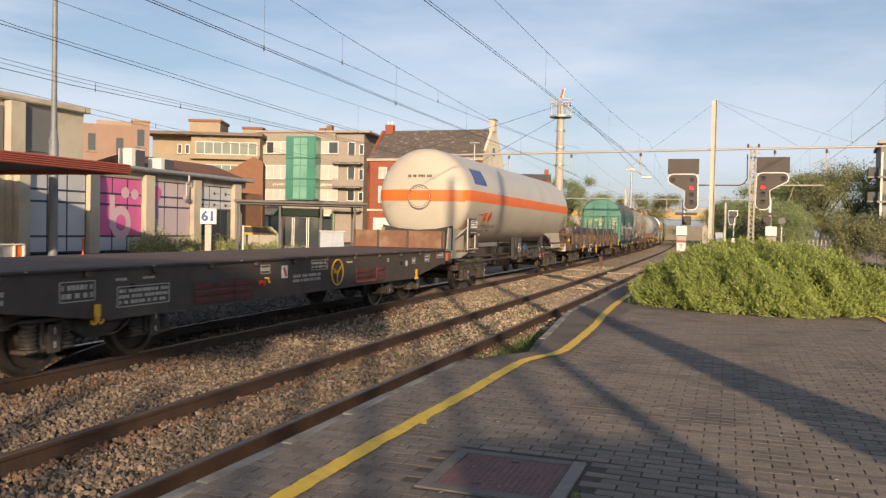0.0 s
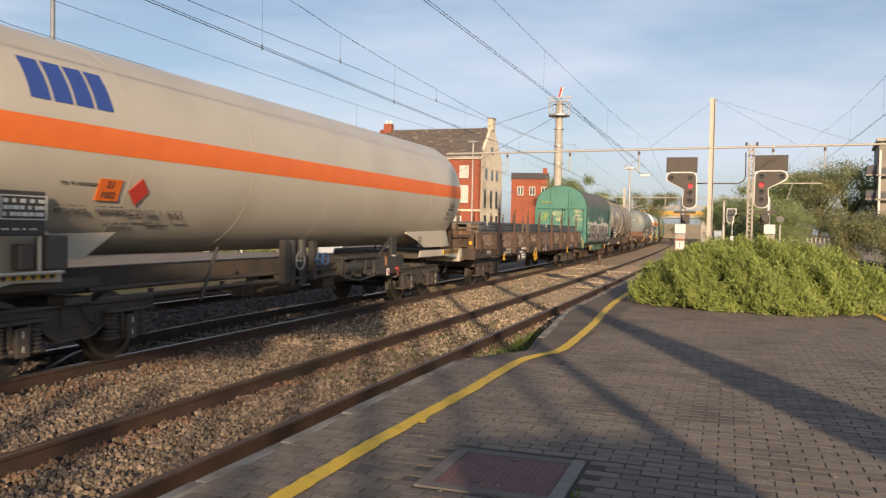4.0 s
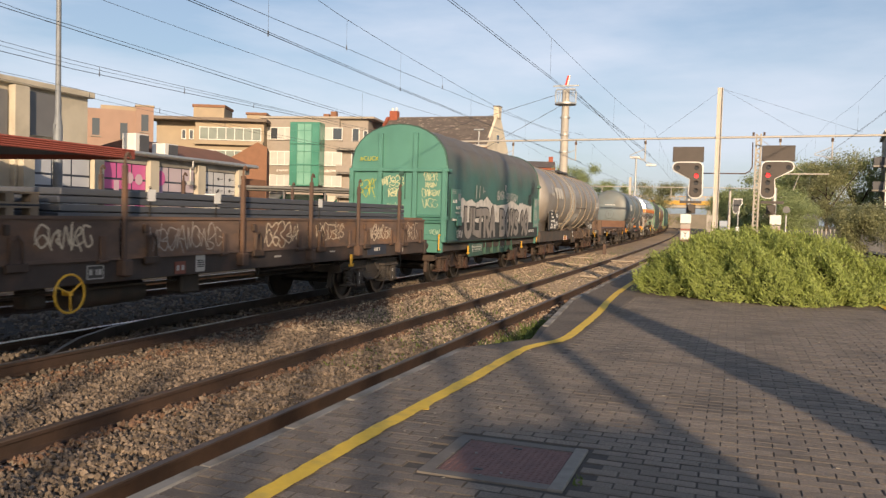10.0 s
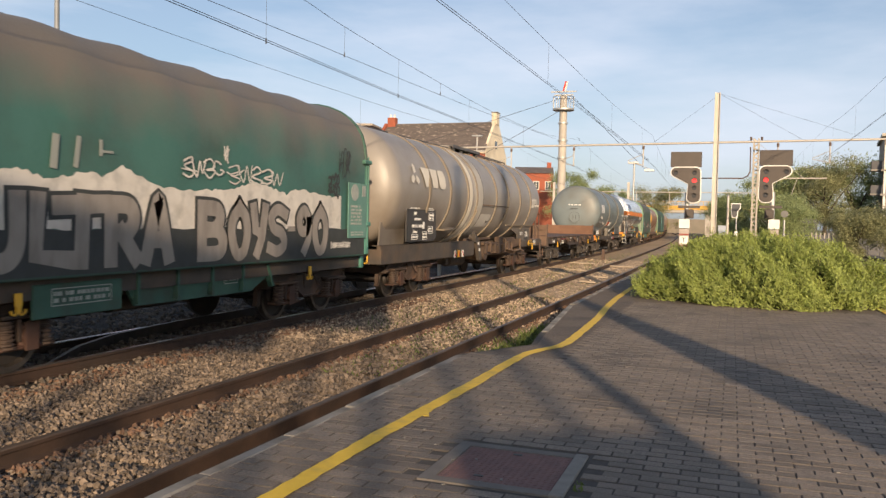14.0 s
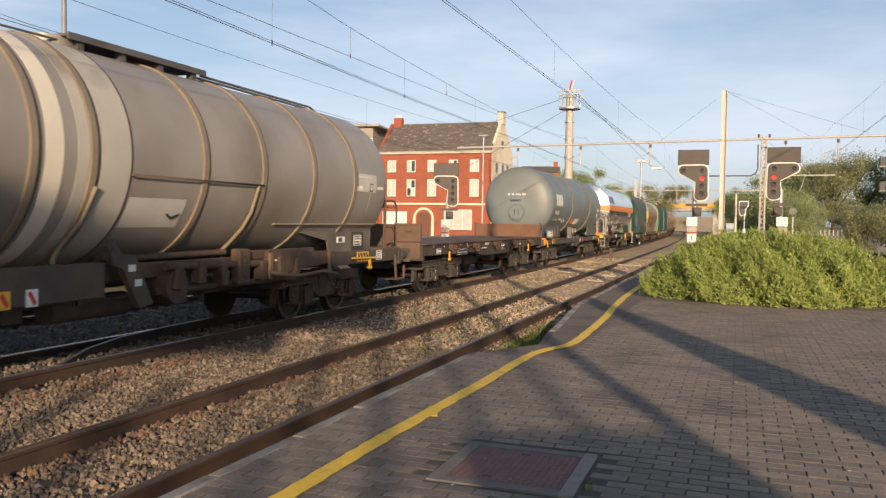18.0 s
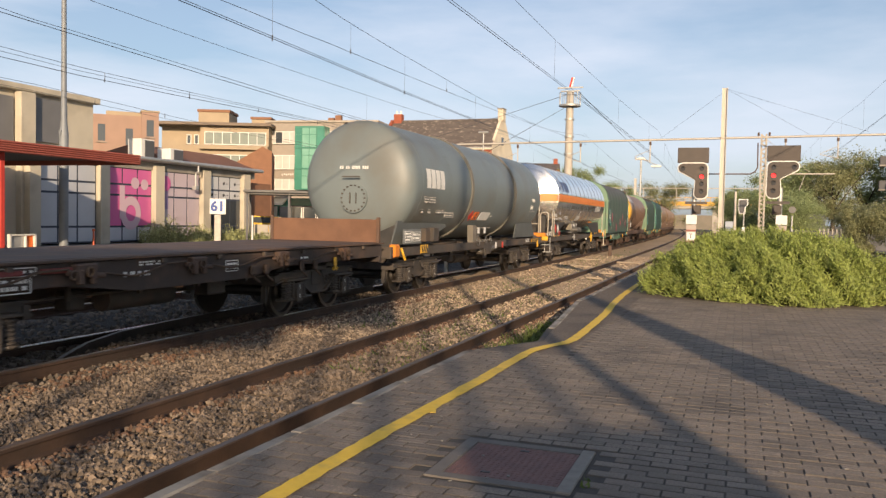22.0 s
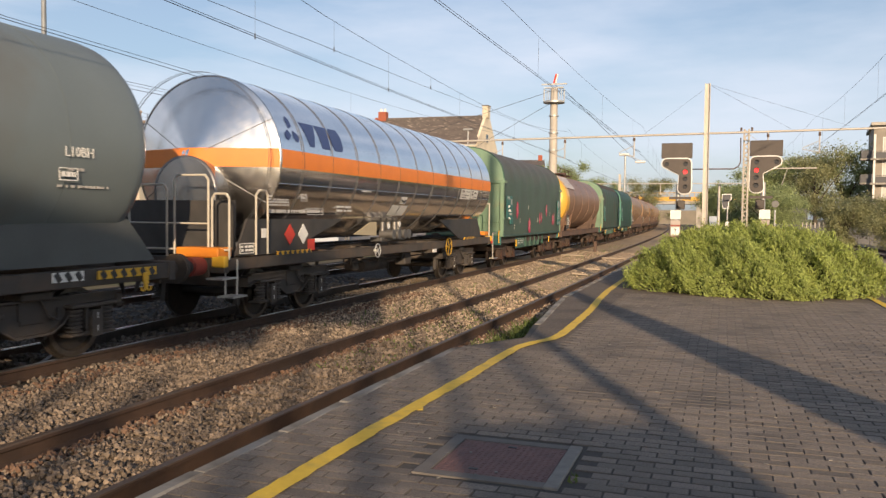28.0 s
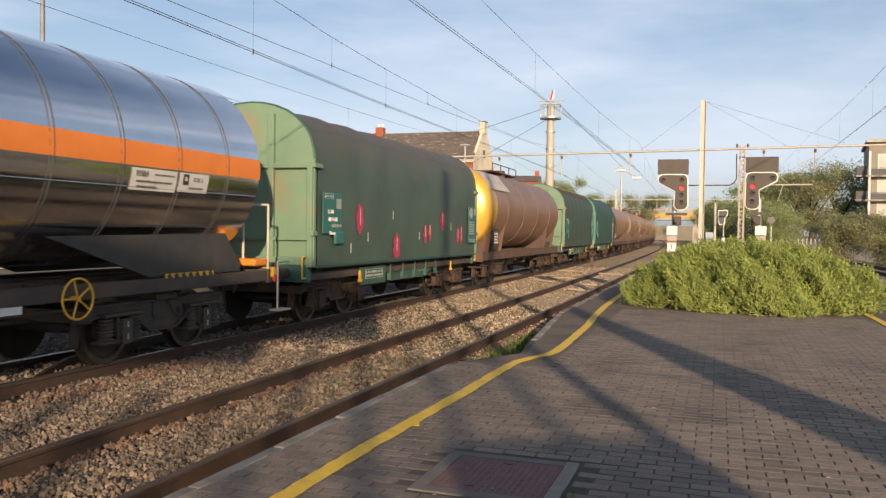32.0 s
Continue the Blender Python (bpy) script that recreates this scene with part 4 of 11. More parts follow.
def red_house():
    b = thing("brick_house", "red brick corner house with slate roof and cream gable", "house", pose(-44.5, 95.7, 0, 0, 0, 0.4))
    W, D, H, R = 15.5, 10.0, 10.6, 14.6
    part("wall", Shape().box(W / 2, 0.15, H / 2, W, 0.3, H), BRICKRED, b, "red brick front")
    part("wall", Shape().box(W / 2, D - 0.15, H / 2, W, 0.3, H), BRICKRED, b)
    for x, mt in ((0.15, BRICKRED), (W - 0.15, RENDERCREAM)):
        part("gable_wall", Shape().prism_x([(0.0, 0), (D, 0), (D, H), (D / 2 + 0.6, R + 0.25), (D / 2 - 0.6, R + 0.25), (0.0, H)], x - 0.16, x + 0.17), mt, b, "cream rendered gable" if x > 1 else "red brick gable")
    rise = R - H
    for s in (0, 1):
        ln = math.hypot(D / 2 + 0.3, rise)
        ang = math.degrees(math.atan2(rise, D / 2))
        rf = part("roof", Shape().box(W / 2, D / 4 if s == 0 else 3 * D / 4, (H + R) / 2 + 0.08, W - 0.1, ln, 0.14, rx=ang if s == 0 else -ang), SLATES, b, "dark slate roof slope")
        if s == 0:
            rows_ = 26
            for i in range(rows_):
                t = (i + 0.5) / rows_
                part("slate_course", Shape().box(W / 2, D / 2 * t, H + rise * t + 0.165, W - 0.2, ln / rows_ + 0.03, 0.02, rx=ang + 3), SLATES, rf)
    part("ridge", Shape().box(W / 2, D / 2, R + 0.15, W - 0.2, 0.3, 0.14), SLATES, b)
    part("cornice", Shape().box(W / 2 - 0.05, -0.12, H - 0.05, W + 0.1, 0.36, 0.32, bev=0.05), RENDERCREAM, b, "cream eaves cornice")
    part("gutter", Shape().box(W / 2, -0.34, H + 0.02, W, 0.12, 0.12), GALV, b)
    ch = part("chimney", Shape().box(W - 0.2, D / 2, R + 0.6, 0.7, 1.3, 1.5, bev=0.03), RENDERCREAM, b, "cream chimney on the gable")
    part("cap", Shape().box(W - 0.2, D / 2, R + 1.4, 0.85, 1.45, 0.12), KERB, ch)
    ch = part("chimney", Shape().box(0.9, D / 2, R + 0.1, 1.1, 0.9, 1.9, bev=0.02), BRICKRED, b, "red brick chimney stack")
    for dx in (-0.4, 0.4):
        part("pot", Shape().cyl((0.9 + dx * 0.7, D / 2, R + 1.0), (0.9 + dx * 0.7, D / 2, R + 1.5), 0.16, 8), FRAMEW, ch)
    px = 15.5 / 203
    for i, c in enumerate((27.5, 63, 100, 137.5, 174)):
        window(b, c * px, 8.15, 1.08, 1.4, 0, pane=[CURTAIN, GLASSD] if i % 2 else CURTAIN)
        window(b, c * px, 5.05, 1.08, 2.05, 0, pane=[GLASSD, CURTAIN] if i % 2 else CURTAIN, bars_h=1)
    part("string_course", Shape().box(W / 2, -0.06, 4.05, W, 0.14, 0.22), RENDERCREAM, b, "pale string course")
    part("shutter", Shape().box(2.6, -0.05, 1.75, 3.4, 0.1, 2.6, bev=0.02), FRAMEW, b, "white roller shutter")
    for k in range(9):
        part("slat", Shape().box(2.6, -0.11, 0.6 + k * 0.28, 3.3, 0.03, 0.22), FRAMEW, b)
    dr = part("door", Shape().box(6.6, -0.02, 1.5, 1.7, 0.12, 2.9, bev=0.02), surf("brown_door", (0.16, 0.07, 0.04), (0.13, 0.06, 0.035), 4, 0.6), b, "brown arched door")
    arch = Shape()
    for i in range(12):
        a0, a1 = math.pi * i / 12, math.pi * (i + 1) / 12
        arch.cyl((6.6 + 1.25 * math.cos(a0), -0.05, 2.2 + 1.25 * math.sin(a0)), (6.6 + 1.25 * math.cos(a1), -0.05, 2.2 + 1.25 * math.sin(a1)), 0.17, 6)
    arch.box(5.35, -0.05, 1.1, 0.34, 0.2, 2.2).box(7.85, -0.05, 1.1, 0.34, 0.2, 2.2)
    part("arch", arch, RENDERCREAM, dr, "cream arched surround")
    window(b, 11.2, 0.9, 3.6, 2.4, 0, pane=CURTAIN, bars_v=2)
    for dx, z, h in ((2.2, 8.0, 1.3), (5.0, 8.0, 1.3), (7.2, 8.0, 1.3), (1.8, 4.4, 2.3), (4.6, 4.4, 2.3), (7.2, 4.4, 2.3), (2.0, 0.9, 2.6), (5.0, 0.9, 2.6), (7.4, 0.9, 2.6), (4.7, 11.3, 1.0)):
        part("window", Shape().box(W + 0.03, dx, z + h / 2, 0.06, 0.95, h, bev=0.01), GLASSD, b, "narrow gable window")
        part("surround", Shape().box(W + 0.06, dx, z + h + 0.08, 0.1, 1.2, 0.14).box(W + 0.06, dx, z - 0.06, 0.1, 1.2, 0.1), RENDERCREAM, b)


def glass_apartments():
    b = thing("apartment_block", "grey apartment block with green glass stair oriel", "apartment block", pose(-60.7, 95.0, -0.303, 0, 0, 9) @ Matrix.Scale(1.16, 4))
    W, D, H = 13.5, 11, 12.55
    part("wall", Shape().box(4.75, D / 2, H / 2, 9.5, D, H), GREYBRICK, b, "grey brick front")
    part("wall", Shape().box(11.15, D / 2 + 0.4, H / 2, 3.3, D, H - 0.02), GREYBRICK, b)
    part("parapet", Shape().box(W / 2 - 0.02, D / 2 - 0.06, H + 0.12, W + 0.3, D + 0.3, 0.25, bev=0.03), surf("stone_coping", (0.40, 0.35, 0.29), (0.34, 0.30, 0.25), 1, 0.85), b)
    s = 13.5 / 199
    for z, h in ((10.15, 1.35), (7.2, 1.55), (4.8, 1.25)):
        for x0, x1, k in ((460, 512, 3), (568, 601, 1)):
            window(b, ((x0 + x1) / 2 - 456) * s, z, (x1 - x0) * s, h, 0, bars_v=k, pane=[CURTAIN, GLASSD, CURTAIN] if z > 7.5 else CURTAIN)
        for x0, x1, hh in ((617, 629, h + (0.6 if z > 9 else 0)), (637, 644, h * 0.8)):
            window(b, ((x0 + x1) / 2 - 456) * s, z - (0.6 if (z > 9 and x0 == 617) else 0), (x1 - x0) * s, hh, 0.4, bars_v=0)
    bandm = surf("sign_band", (0.30, 0.25, 0.20), (0.27, 0.23, 0.19), 1, 0.7)
    sb = part("sign_band", Shape().box(4.75, -0.08, 6.55, 9.4, 0.12, 0.95, bev=0.02), bandm, b, "grey fascia with pale sign")
    rg = random.Random(31)
    for i, x in enumerate((0.7, 2.1, 2.35, 2.62, 2.9, 3.15, 3.4, 3.66, 3.9, 7.95, 8.2, 8.42, 8.66, 8.9, 9.12)):
        part("sign_mark", Shape().cyl((x, -0.15, 6.55), (x, -0.18, 6.55), 0.34, 14) if i == 0 else Shape().box(x, -0.16, 6.55 + rg.uniform(-0.04, 0.04), rg.uniform(0.10, 0.2), 0.03, rg.uniform(0.16, 0.32)), FRAMEW, sb)
    part("sign_mark", Shape().lathe_y([(-0.19, 0.20), (-0.19, 0.26)], 0.7, 6.55, 16), REDP, sb, "red ring on the pale disc")
    part("projecting_sign", Shape().cyl((-0.5, -0.3, 6.6), (-0.5, -0.1, 6.6), 0.42, 16).box(-0.2, -0.2, 6.6, 0.5, 0.06, 0.08), REDP, b, "round red projecting sign")
    for x, wd in ((1.4, 2.6), (8.3, 2.4)):
        part("awning", Shape().prism_x([(-0.1, 3.75), (-1.5, 3.15), (-1.5, 2.95), (-0.1, 3.55)], x - wd / 2, x + wd / 2), RENDERCREAM, b, "pale sloping awning")
    for z in (9.0, 6.3, 3.6):
        bal = part("balcony", Shape().box(11.1, -0.2, z, 3.3, 1.2, 0.14), KERB, b, "narrow balcony")
        part("railing", Shape().box(11.1, -0.78, z + 0.95, 3.3, 0.04, 0.05).box(11.1, -0.78, z + 0.5, 3.3, 0.02, 0.75), GREYBRICK, bal)
    # green glazed stair tower
    gg = surf("green_curtain_glass", (0.06, 0.20, 0.145), (0.085, 0.26, 0.19), 0.5, 0.12, 0, 0.02)
    gl = surf("pale_green_curtain_glass", (0.22, 0.42, 0.33), (0.15, 0.33, 0.25), 0.5, 0.12, 0, 0.02)
    gf = plain("green_frame", (0.05, 0.20, 0.14), 0.4)
    o = part("glass_oriel", Shape().box(6.0, -0.9, 8.45, 3.5, 1.8, 7.0), gf, b, "green glazed stair oriel")
    for i in range(4):
        for j in range(3):
            part("pane", Shape().box(4.7 + i * 0.87, -1.83, 5.95 + j * 2.35, 0.80, 0.05, 2.2), gl if i in (1, 2) else gg, o)
    for z in (5.95, 8.3, 10.65):
        part("transom", Shape().box(6.0, -1.87, z + 0.35, 3.45, 0.05, 0.06).box(6.0, -1.87, z - 1.15, 3.5, 0.07, 0.14), gf, o)
    part("mullion", Shape().box(5.13, -1.87, 8.3, 0.09, 0.07, 6.9).box(6.87, -1.87, 8.3, 0.09, 0.07, 6.9), gf, o)
    for i in range(2):
        for j in range(3):
            part("pane", Shape().box(7.78, -1.35 + i * 0.85, 5.95 + j * 2.35, 0.05, 0.78, 2.2), gg, o)
    part("shop_front", Shape().box(4.75, -0.1, 1.9, 9.3, 0.15, 3.6, bev=0.02), gg, b, "green glazed shop front")
    for i in range(6):
        part("shop_pane", Shape().box(0.9 + i * 1.55, -0.22, 1.5, 1.35, 0.05, 2.6), GLASSD if i % 2 else CURTAIN, b)
    for x, h in ((6.6, 1.0), (7.5, 1.3)):
        part("chimney", Shape().box(x, 4, H + h / 2, 0.7, 0.7, h), BROWNB, b)


def far_blocks():
    STRIPG = surf("grey_green_strip_glass", (0.22, 0.25, 0.22), (0.17, 0.20, 0.18), 1.0, 0.2, 0, 0.02)
    # pink flat-roofed block
    b = thing("flat_roofed_block", "pink rendered flat-roofed building behind the station", "building", pose(-58.7, 61.4, 0, 0, 0, 43))
    part("wall", Shape().box(2.4, 3, 5.6, 4.8, 6, 11.2), PINKR, b, "pink rendered wall")
    part("wall", Shape().box(5.3, 2.6, 5.8, 1.6, 6, 11.6), PINKR, b)
    part("parapet", Shape().box(3.0, 3, 11.35, 3.4, 5.6, 0.5, bev=0.03).box(5.3, 2.6, 11.7, 1.75, 6.1, 0.16), OCHREW, b)
    for x, z in ((0.9, 8.6), (3.4, 8.3), (5.3, 9.2)):
        window(b, x, z, 0.75, 1.7, -0.4 if x > 5 else 0, frame=PINKR, bars_v=0)
    # yellow apartment block
    b = thing("apartment_block", "yellow brick apartment block with strip windows", "apartment block", pose(-73.0, 88.9, 0, 0, 0, 22))
    part("wall", Shape().box(3.0, 6, 6.7, 6.0, 12, 13.4), OCHREW, b, "yellow brick wall")
    part("wall", Shape().box(10.0, 4.5, 6.7, 9.0, 12, 13.4), OCHREW, b, "yellow brick wall")
    part("roof_slab", Shape().box(7.2, 4.5, 13.6, 15.6, 14, 0.4, bev=0.03), surf("grey_brown_roof_edge", (0.20, 0.155, 0.12), (0.17, 0.135, 0.105), 1, 0.8), b, "dark flat roof edge")
    part("penthouse", Shape().box(6.0, 6, 14.7, 4.2, 5, 2.2).box(12.4, 6, 14.4, 2.6, 4, 1.2), OCHREW, b)
    part("penthouse_cap", Shape().box(6.0, 6, 16.0, 4.5, 5.3, 0.35).box(12.4, 6, 15.2, 2.9, 4.3, 0.3), BROWNB, b)
    for z in (11.0, 8.0, 5.0):
        window(b, 10.1, z, 8.0, 1.6, -1.5, bars_v=6, pane=[STRIPG])
        part("balcony", Shape().box(10.0, -1.9, z - 0.45, 9.0, 0.9, 0.5), OCHREW, b)
        for x in (3.6, 4.6):
            window(b, x, z + 0.1, 0.5, 1.2, 0, bars_v=0)
    # brown gabled house
    b = thing("gabled_house", "brown brick house with a steep bare gable", "house", pose(-51.6, 71.5, -1.1, 0, 0, 30))
    part("gable_wall", Shape().prism_y([(-3.5, 0), (5.6, 0), (5.6, 9.6), (4.6, 10.1), (-3.5, 5.0)], 0, 8), BROWNB, b, "bare brown gable")
    b = thing("far_house", "red brick house beyond the tracks far off", "house", pose(-38, 147, 0, 0, 0, 14))
    part("wall", Shape().box(3, 4, 5.6, 7, 8, 11.2), BRICKRED, b)
    part("roof", Shape().prism_x([(-0.3, 11.2), (8.3, 11.2), (4, 12.6)], -0.6, 6.6), SLATES, b)
    for x in (1.2, 3.4, 5.6):
        window(b, x, 8.2, 1.0, 1.5, 0)
    part("chimney", Shape().box(5.8, 4, 12.8, 0.8, 0.8, 1.4), BRICKRED, b)
    # right-hand flats with balconies
    b = thing("apartment_block", "pale apartment block with stacked dark balconies", "apartment block", pose(16.2, 105, 0, 0, 0, -6))
    part("wall", Shape().box(5.5, 6, 6.4, 11, 12, 12.8), surf("weathered_beige_panel", (0.30, 0.265, 0.22), (0.25, 0.22, 0.185), 0.8, 0.85, 0, 0.1, dirt=(0.19, 0.17, 0.14), dirt_scale=0.3), b, "pale concrete front")
    part("roof_slab", Shape().box(5.5, 5.8, 12.95, 11.6, 12.6, 0.35), CONCRETE, b)
    for z in (0.8, 3.6, 6.4, 9.2):
        window(b, 2.3, z, 2.6, 2.2, 0, pane=[CURTAIN, GLASSD], bars_v=1, sill=False)
        window(b, 6.5, z, 2.6, 2.2, 0, pane=[CURTAIN, GLASSD], bars_v=1, sill=False)
        part("floor_band", Shape().box(4.0, -0.5, z - 0.35, 8.6, 1.0, 0.22), KERB, b)
        bal = part("balcony", Shape().box(-0.6, 0.9, z - 0.3, 1.4, 2.2, 0.18), KERB, b, "dark railed balcony")
        for k in range(7):
            part("baluster", Shape().box(-1.25, 0.0 + k * 0.3, z + 0.25, 0.04, 0.04, 1.0), BLACK, bal)
        part("railing", Shape().box(-1.25, 0.9, z + 0.75, 0.05, 2.2, 0.06).box(-0.6, -0.18, z + 0.75, 1.3, 0.05, 0.06).box(-0.6, -0.18, z + 0.25, 1.3, 0.03, 0.9), DARKPANEL, bal)
        part("railing", Shape().box(4.0, -0.95, z + 0.55, 8.4, 0.05, 0.06).box(4.0, -0.95, z + 0.1, 8.4, 0.03, 0.7), DARKPANEL, b)
        part("column", Shape().box(0.1, -0.9, z + 1.0, 0.22, 0.2, 3.0), FRAMEW, b)


def station_wing():
    """The low station wing with large glazed bays, and the taller hall beside it."""
    b = thing("station_building", "pale yellow low station wing with glazed poster bays", "station building", pose(-29.6, 0, 0.3))
    part("wall", Shape().box(-5.0, 35.5, 2.1, 9.4, 18.4, 4.2), STATION, b, "pale yellow rendered wall")
    part("fascia", Shape().box(-4.6, 36.2, 4.33, 10.4, 17.6, 0.22, bev=0.03), GALV, b, "grey metal roof edge")
    part("gutter", Shape().cyl((0.62, 27.5, 4.36), (0.62, 45.0, 4.30), 0.09, 8), GALV, b)
    part("lintel", Shape().box(0.06, 36.2, 4.01, 0.16, 17.2, 0.42), LINTEL, b, "grey-beige band over the bays")
    pil = [27.35, 31.56, 35.54, 39.62, 43.7]
    for y in pil:
        part("pilaster", Shape().box(0.18, y, 2.0, 0.34, 0.62 if y < 33 else 0.72, 4.1, bev=0.02), STATION, b, "pale yellow pilaster")
    frost = surf("frosted_white_panel", (0.50, 0.52, 0.56), (0.44, 0.46, 0.50), 0.7, 0.35, 0, 0.02)
    pinkf = surf("magenta_poster_film", (0.62, 0.13, 0.34), (0.56, 0.12, 0.31), 0.8, 0.35, 0, 0.02)
    palep = surf("pale_pink_poster_film", (0.55, 0.46, 0.50), (0.50, 0.42, 0.46), 0.8, 0.35, 0, 0.02)
    mull = plain("dark_mullion", (0.035, 0.045, 0.07), 0.5)
    icon_white = surf("white_notice_film", (0.58, 0.58, 0.58), (0.52, 0.52, 0.53), 0.8, 0.4, 0, 0.02)
    for i in range(4):
        y0, y1 = pil[i] + 0.35, pil[i + 1] - 0.35
        bay = part("glazed_bay", Shape().box(0.02, (y0 + y1) / 2, 1.92, 0.05, y1 - y0, 3.78), mull, b, "large glazed bay")
        cols = 3
        zs = [(0.08, 0.78), (0.84, 2.38), (2.44, 2.93), (2.99, 3.78)]
        for c in range(cols):
            for r, (za, zb) in enumerate(zs):
                yw = (y1 - y0) / cols
                mt = frost
                if i == 1 and r > 0:
                    mt = pinkf
                elif i == 2:
                    mt = palep
                elif i == 3:
                    mt = GLASSD if r < 2 else icon_white
                part("pane", Shape().box(0.045, y0 + yw * (c + 0.5), (za + zb) / 2, 0.03, yw - 0.10, zb - za - 0.04), mt, bay)
        if i == 1:
            wh = plain("pale_poster_shape", (0.58, 0.42, 0.48), 0.4)
            rc = ((y0 + y1) / 2 + 0.05, 1.5)
            ringo = Shape().add([(0.088, rc[0] + q * 0.86 * math.cos(k * math.pi / 16), rc[1] + q * math.sin(k * math.pi / 16)) for q in (0.42, 0.86) for k in range(32)],
                                [(k, (k + 1) % 32, 32 + (k + 1) % 32, 32 + k) for k in range(32)])
            part("poster_shape", ringo, wh, bay, "pale ring on the magenta poster")
            part("poster_shape", Shape().box(0.083, rc[0] - 0.62, 2.05, 0.006, 0.36, 1.7), wh, bay)
            part("poster_shape", Shape().cyl((0.080, y0 + 2.0, 3.05), (0.088, y0 + 2.0, 3.05), 0.30, 16, smooth=False), wh, bay)
            part("poster_shape", Shape().cyl((0.080, y0 + 2.7, 3.0), (0.088, y0 + 2.7, 3.0), 0.28, 16, smooth=False), wh, bay)
        if i == 2:
            part("poster_shape", Shape().cyl((0.095, y0 + 0.36, 3.15), (0.11, y0 + 0.36, 3.15), 0.42, 16), pinkf, bay, "magenta round shape on the pane")
            part("poster_shape", Shape().box(0.088, y0 + 0.34, 2.3, 0.006, 0.5, 1.1), surf("lilac_poster_film", (0.36, 0.26, 0.42), (0.32, 0.23, 0.38), 0.8, 0.35), bay, "lilac shape below it")
        if i == 3:
            for c in range(3):
                for z in (2.68, 3.38):
                    if c or z < 3:
                        part("notice_mark", Shape().box(0.066, y0 + 1.15 * c + 0.48, z, 0.006, 0.20, 0.16, rx=20).box(0.067, y0 + 1.15 * c + 0.80, z, 0.006, 0.28, 0.03), DARKPANEL, bay, "small grey picture sign")
    # downpipe, air units
    part("downpipe", Shape().pipe([(0.62, 38.4, 4.3), (0.62, 38.4, 3.9), (0.45, 38.4, 3.8), (0.45, 38.4, 2.9)], 0.06).box(0.45, 38.4, 3.0, 0.24, 0.3, 0.2), GALV, b)
    for y, wd, ht in ((35.6, 1.05, 1.05), (38.0, 1.15, 0.72)):
        u = part("air_unit", Shape().box(-1.0, y, 4.45 + ht / 2, 0.9, wd, ht, bev=0.03), FRAMEW, b, "white rooftop air unit")
        part("grille", Shape().box(-0.53, y + 0.12, 4.45 + ht / 2, 0.03, wd * 0.68, ht * 0.85), DARKPANEL, u)
    part("roof", Shape().prism_y([(-8.4, 4.4), (-0.6, 4.42), (-3.6, 5.5)], 37.8, 46.5), surf("brown_tile_roof", (0.22, 0.10, 0.06), (0.18, 0.085, 0.05), 1, 0.85), b, "low brown tiled roof")
    part("wall", Shape().box(-4.2, 46.2, 1.8, 7.6, 2.8, 3.6), BROWNB, b, "brown brick end wing")
    # taller hall
    h = thing("station_hall", "taller pale yellow station hall with dark panel", "station building", pose(-30.0, 0, 0.3))
    part("wall", Shape().box(-6, 20.2, 3.4, 11.9, 22.7, 6.8), STATION, h, "pale yellow rendered hall")
    part("cornice", Shape().box(-5.9, 20.2, 6.95, 12.3, 23.1, 0.3, bev=0.04), STATION, h)
    SLATEP = surf("slate_grey_wall_panel", (0.17, 0.17, 0.172), (0.14, 0.14, 0.145), 1.0, 0.6, 0, 0.05)
    part("dark_panel", Shape().box(0.06, 28.72, 5.65, 0.1, 1.72, 1.95), SLATEP, h, "slate grey wall panel")
    part("pilaster", Shape().box(0.2, 27.3, 3.4, 0.4, 0.8, 6.7, bev=0.02).box(0.2, 23.3, 3.4, 0.4, 0.8, 6.7, bev=0.02), STATION, h)
    for y in (25.3, 21.3, 17.3):
        part("window", Shape().box(0.04, y, 5.5, 0.08, 3.0, 2.0), SLATEP, h)
    # platform canopy
    c = thing("platform_canopy", "flat platform canopy with red corrugated edge", "canopy", pose(-21.7, 0, 0.3))
    part("roof", Shape().box(-3.9, 7.5, 3.62, 7.6, 35.3, 0.12), DARKPANEL, c, "dark canopy underside")
    redm = surf("red_corrugated_edge", (0.36, 0.095, 0.065), (0.31, 0.085, 0.058), 1.5, 0.6, 0, 0.1)
    for k in range(5):
        part("edge_rib", Shape().box(0.0, 7.6, 3.42 + k * 0.072, 0.07, 35.2, 0.05, bev=0.012), redm, c, "red corrugated edge strip")
        part("edge_rib", Shape().box(-3.8, 25.2, 3.42 + k * 0.072, 7.6, 0.07, 0.05, bev=0.012), redm, c, "red corrugated edge strip")
    part("edge_backing", Shape().box(-0.05, 7.6, 3.56, 0.06, 35.1, 0.38).box(-3.8, 25.13, 3.56, 7.6, 0.06, 0.38), redm, c)
    for y in (19.4, 9.4, -0.6):
        part("post", Shape().box(-0.5, y, 1.7, 0.16, 0.16, 3.4, bev=0.01), REDP, c, "red steel post")
    bx = thing("notice_case", "white-framed notice case beside the canopy post", "notice case", pose(-24.0, 21.85, 0.3) @ Matrix.Diagonal((1, 0.9, 0.64, 1)))
    part("frame", Shape().box(0, -0.6, 0.55, 0.12, 0.08, 1.1).box(0, 0.6, 0.55, 0.12, 0.08, 1.1).box(0, 0, 1.06, 0.12, 1.2, 0.08).box(0, 0, 0.08, 0.12, 1.2, 0.08).box(0, 0.15, 0.55, 0.1, 0.06, 1.0), FRAMEW, bx, "white frame")
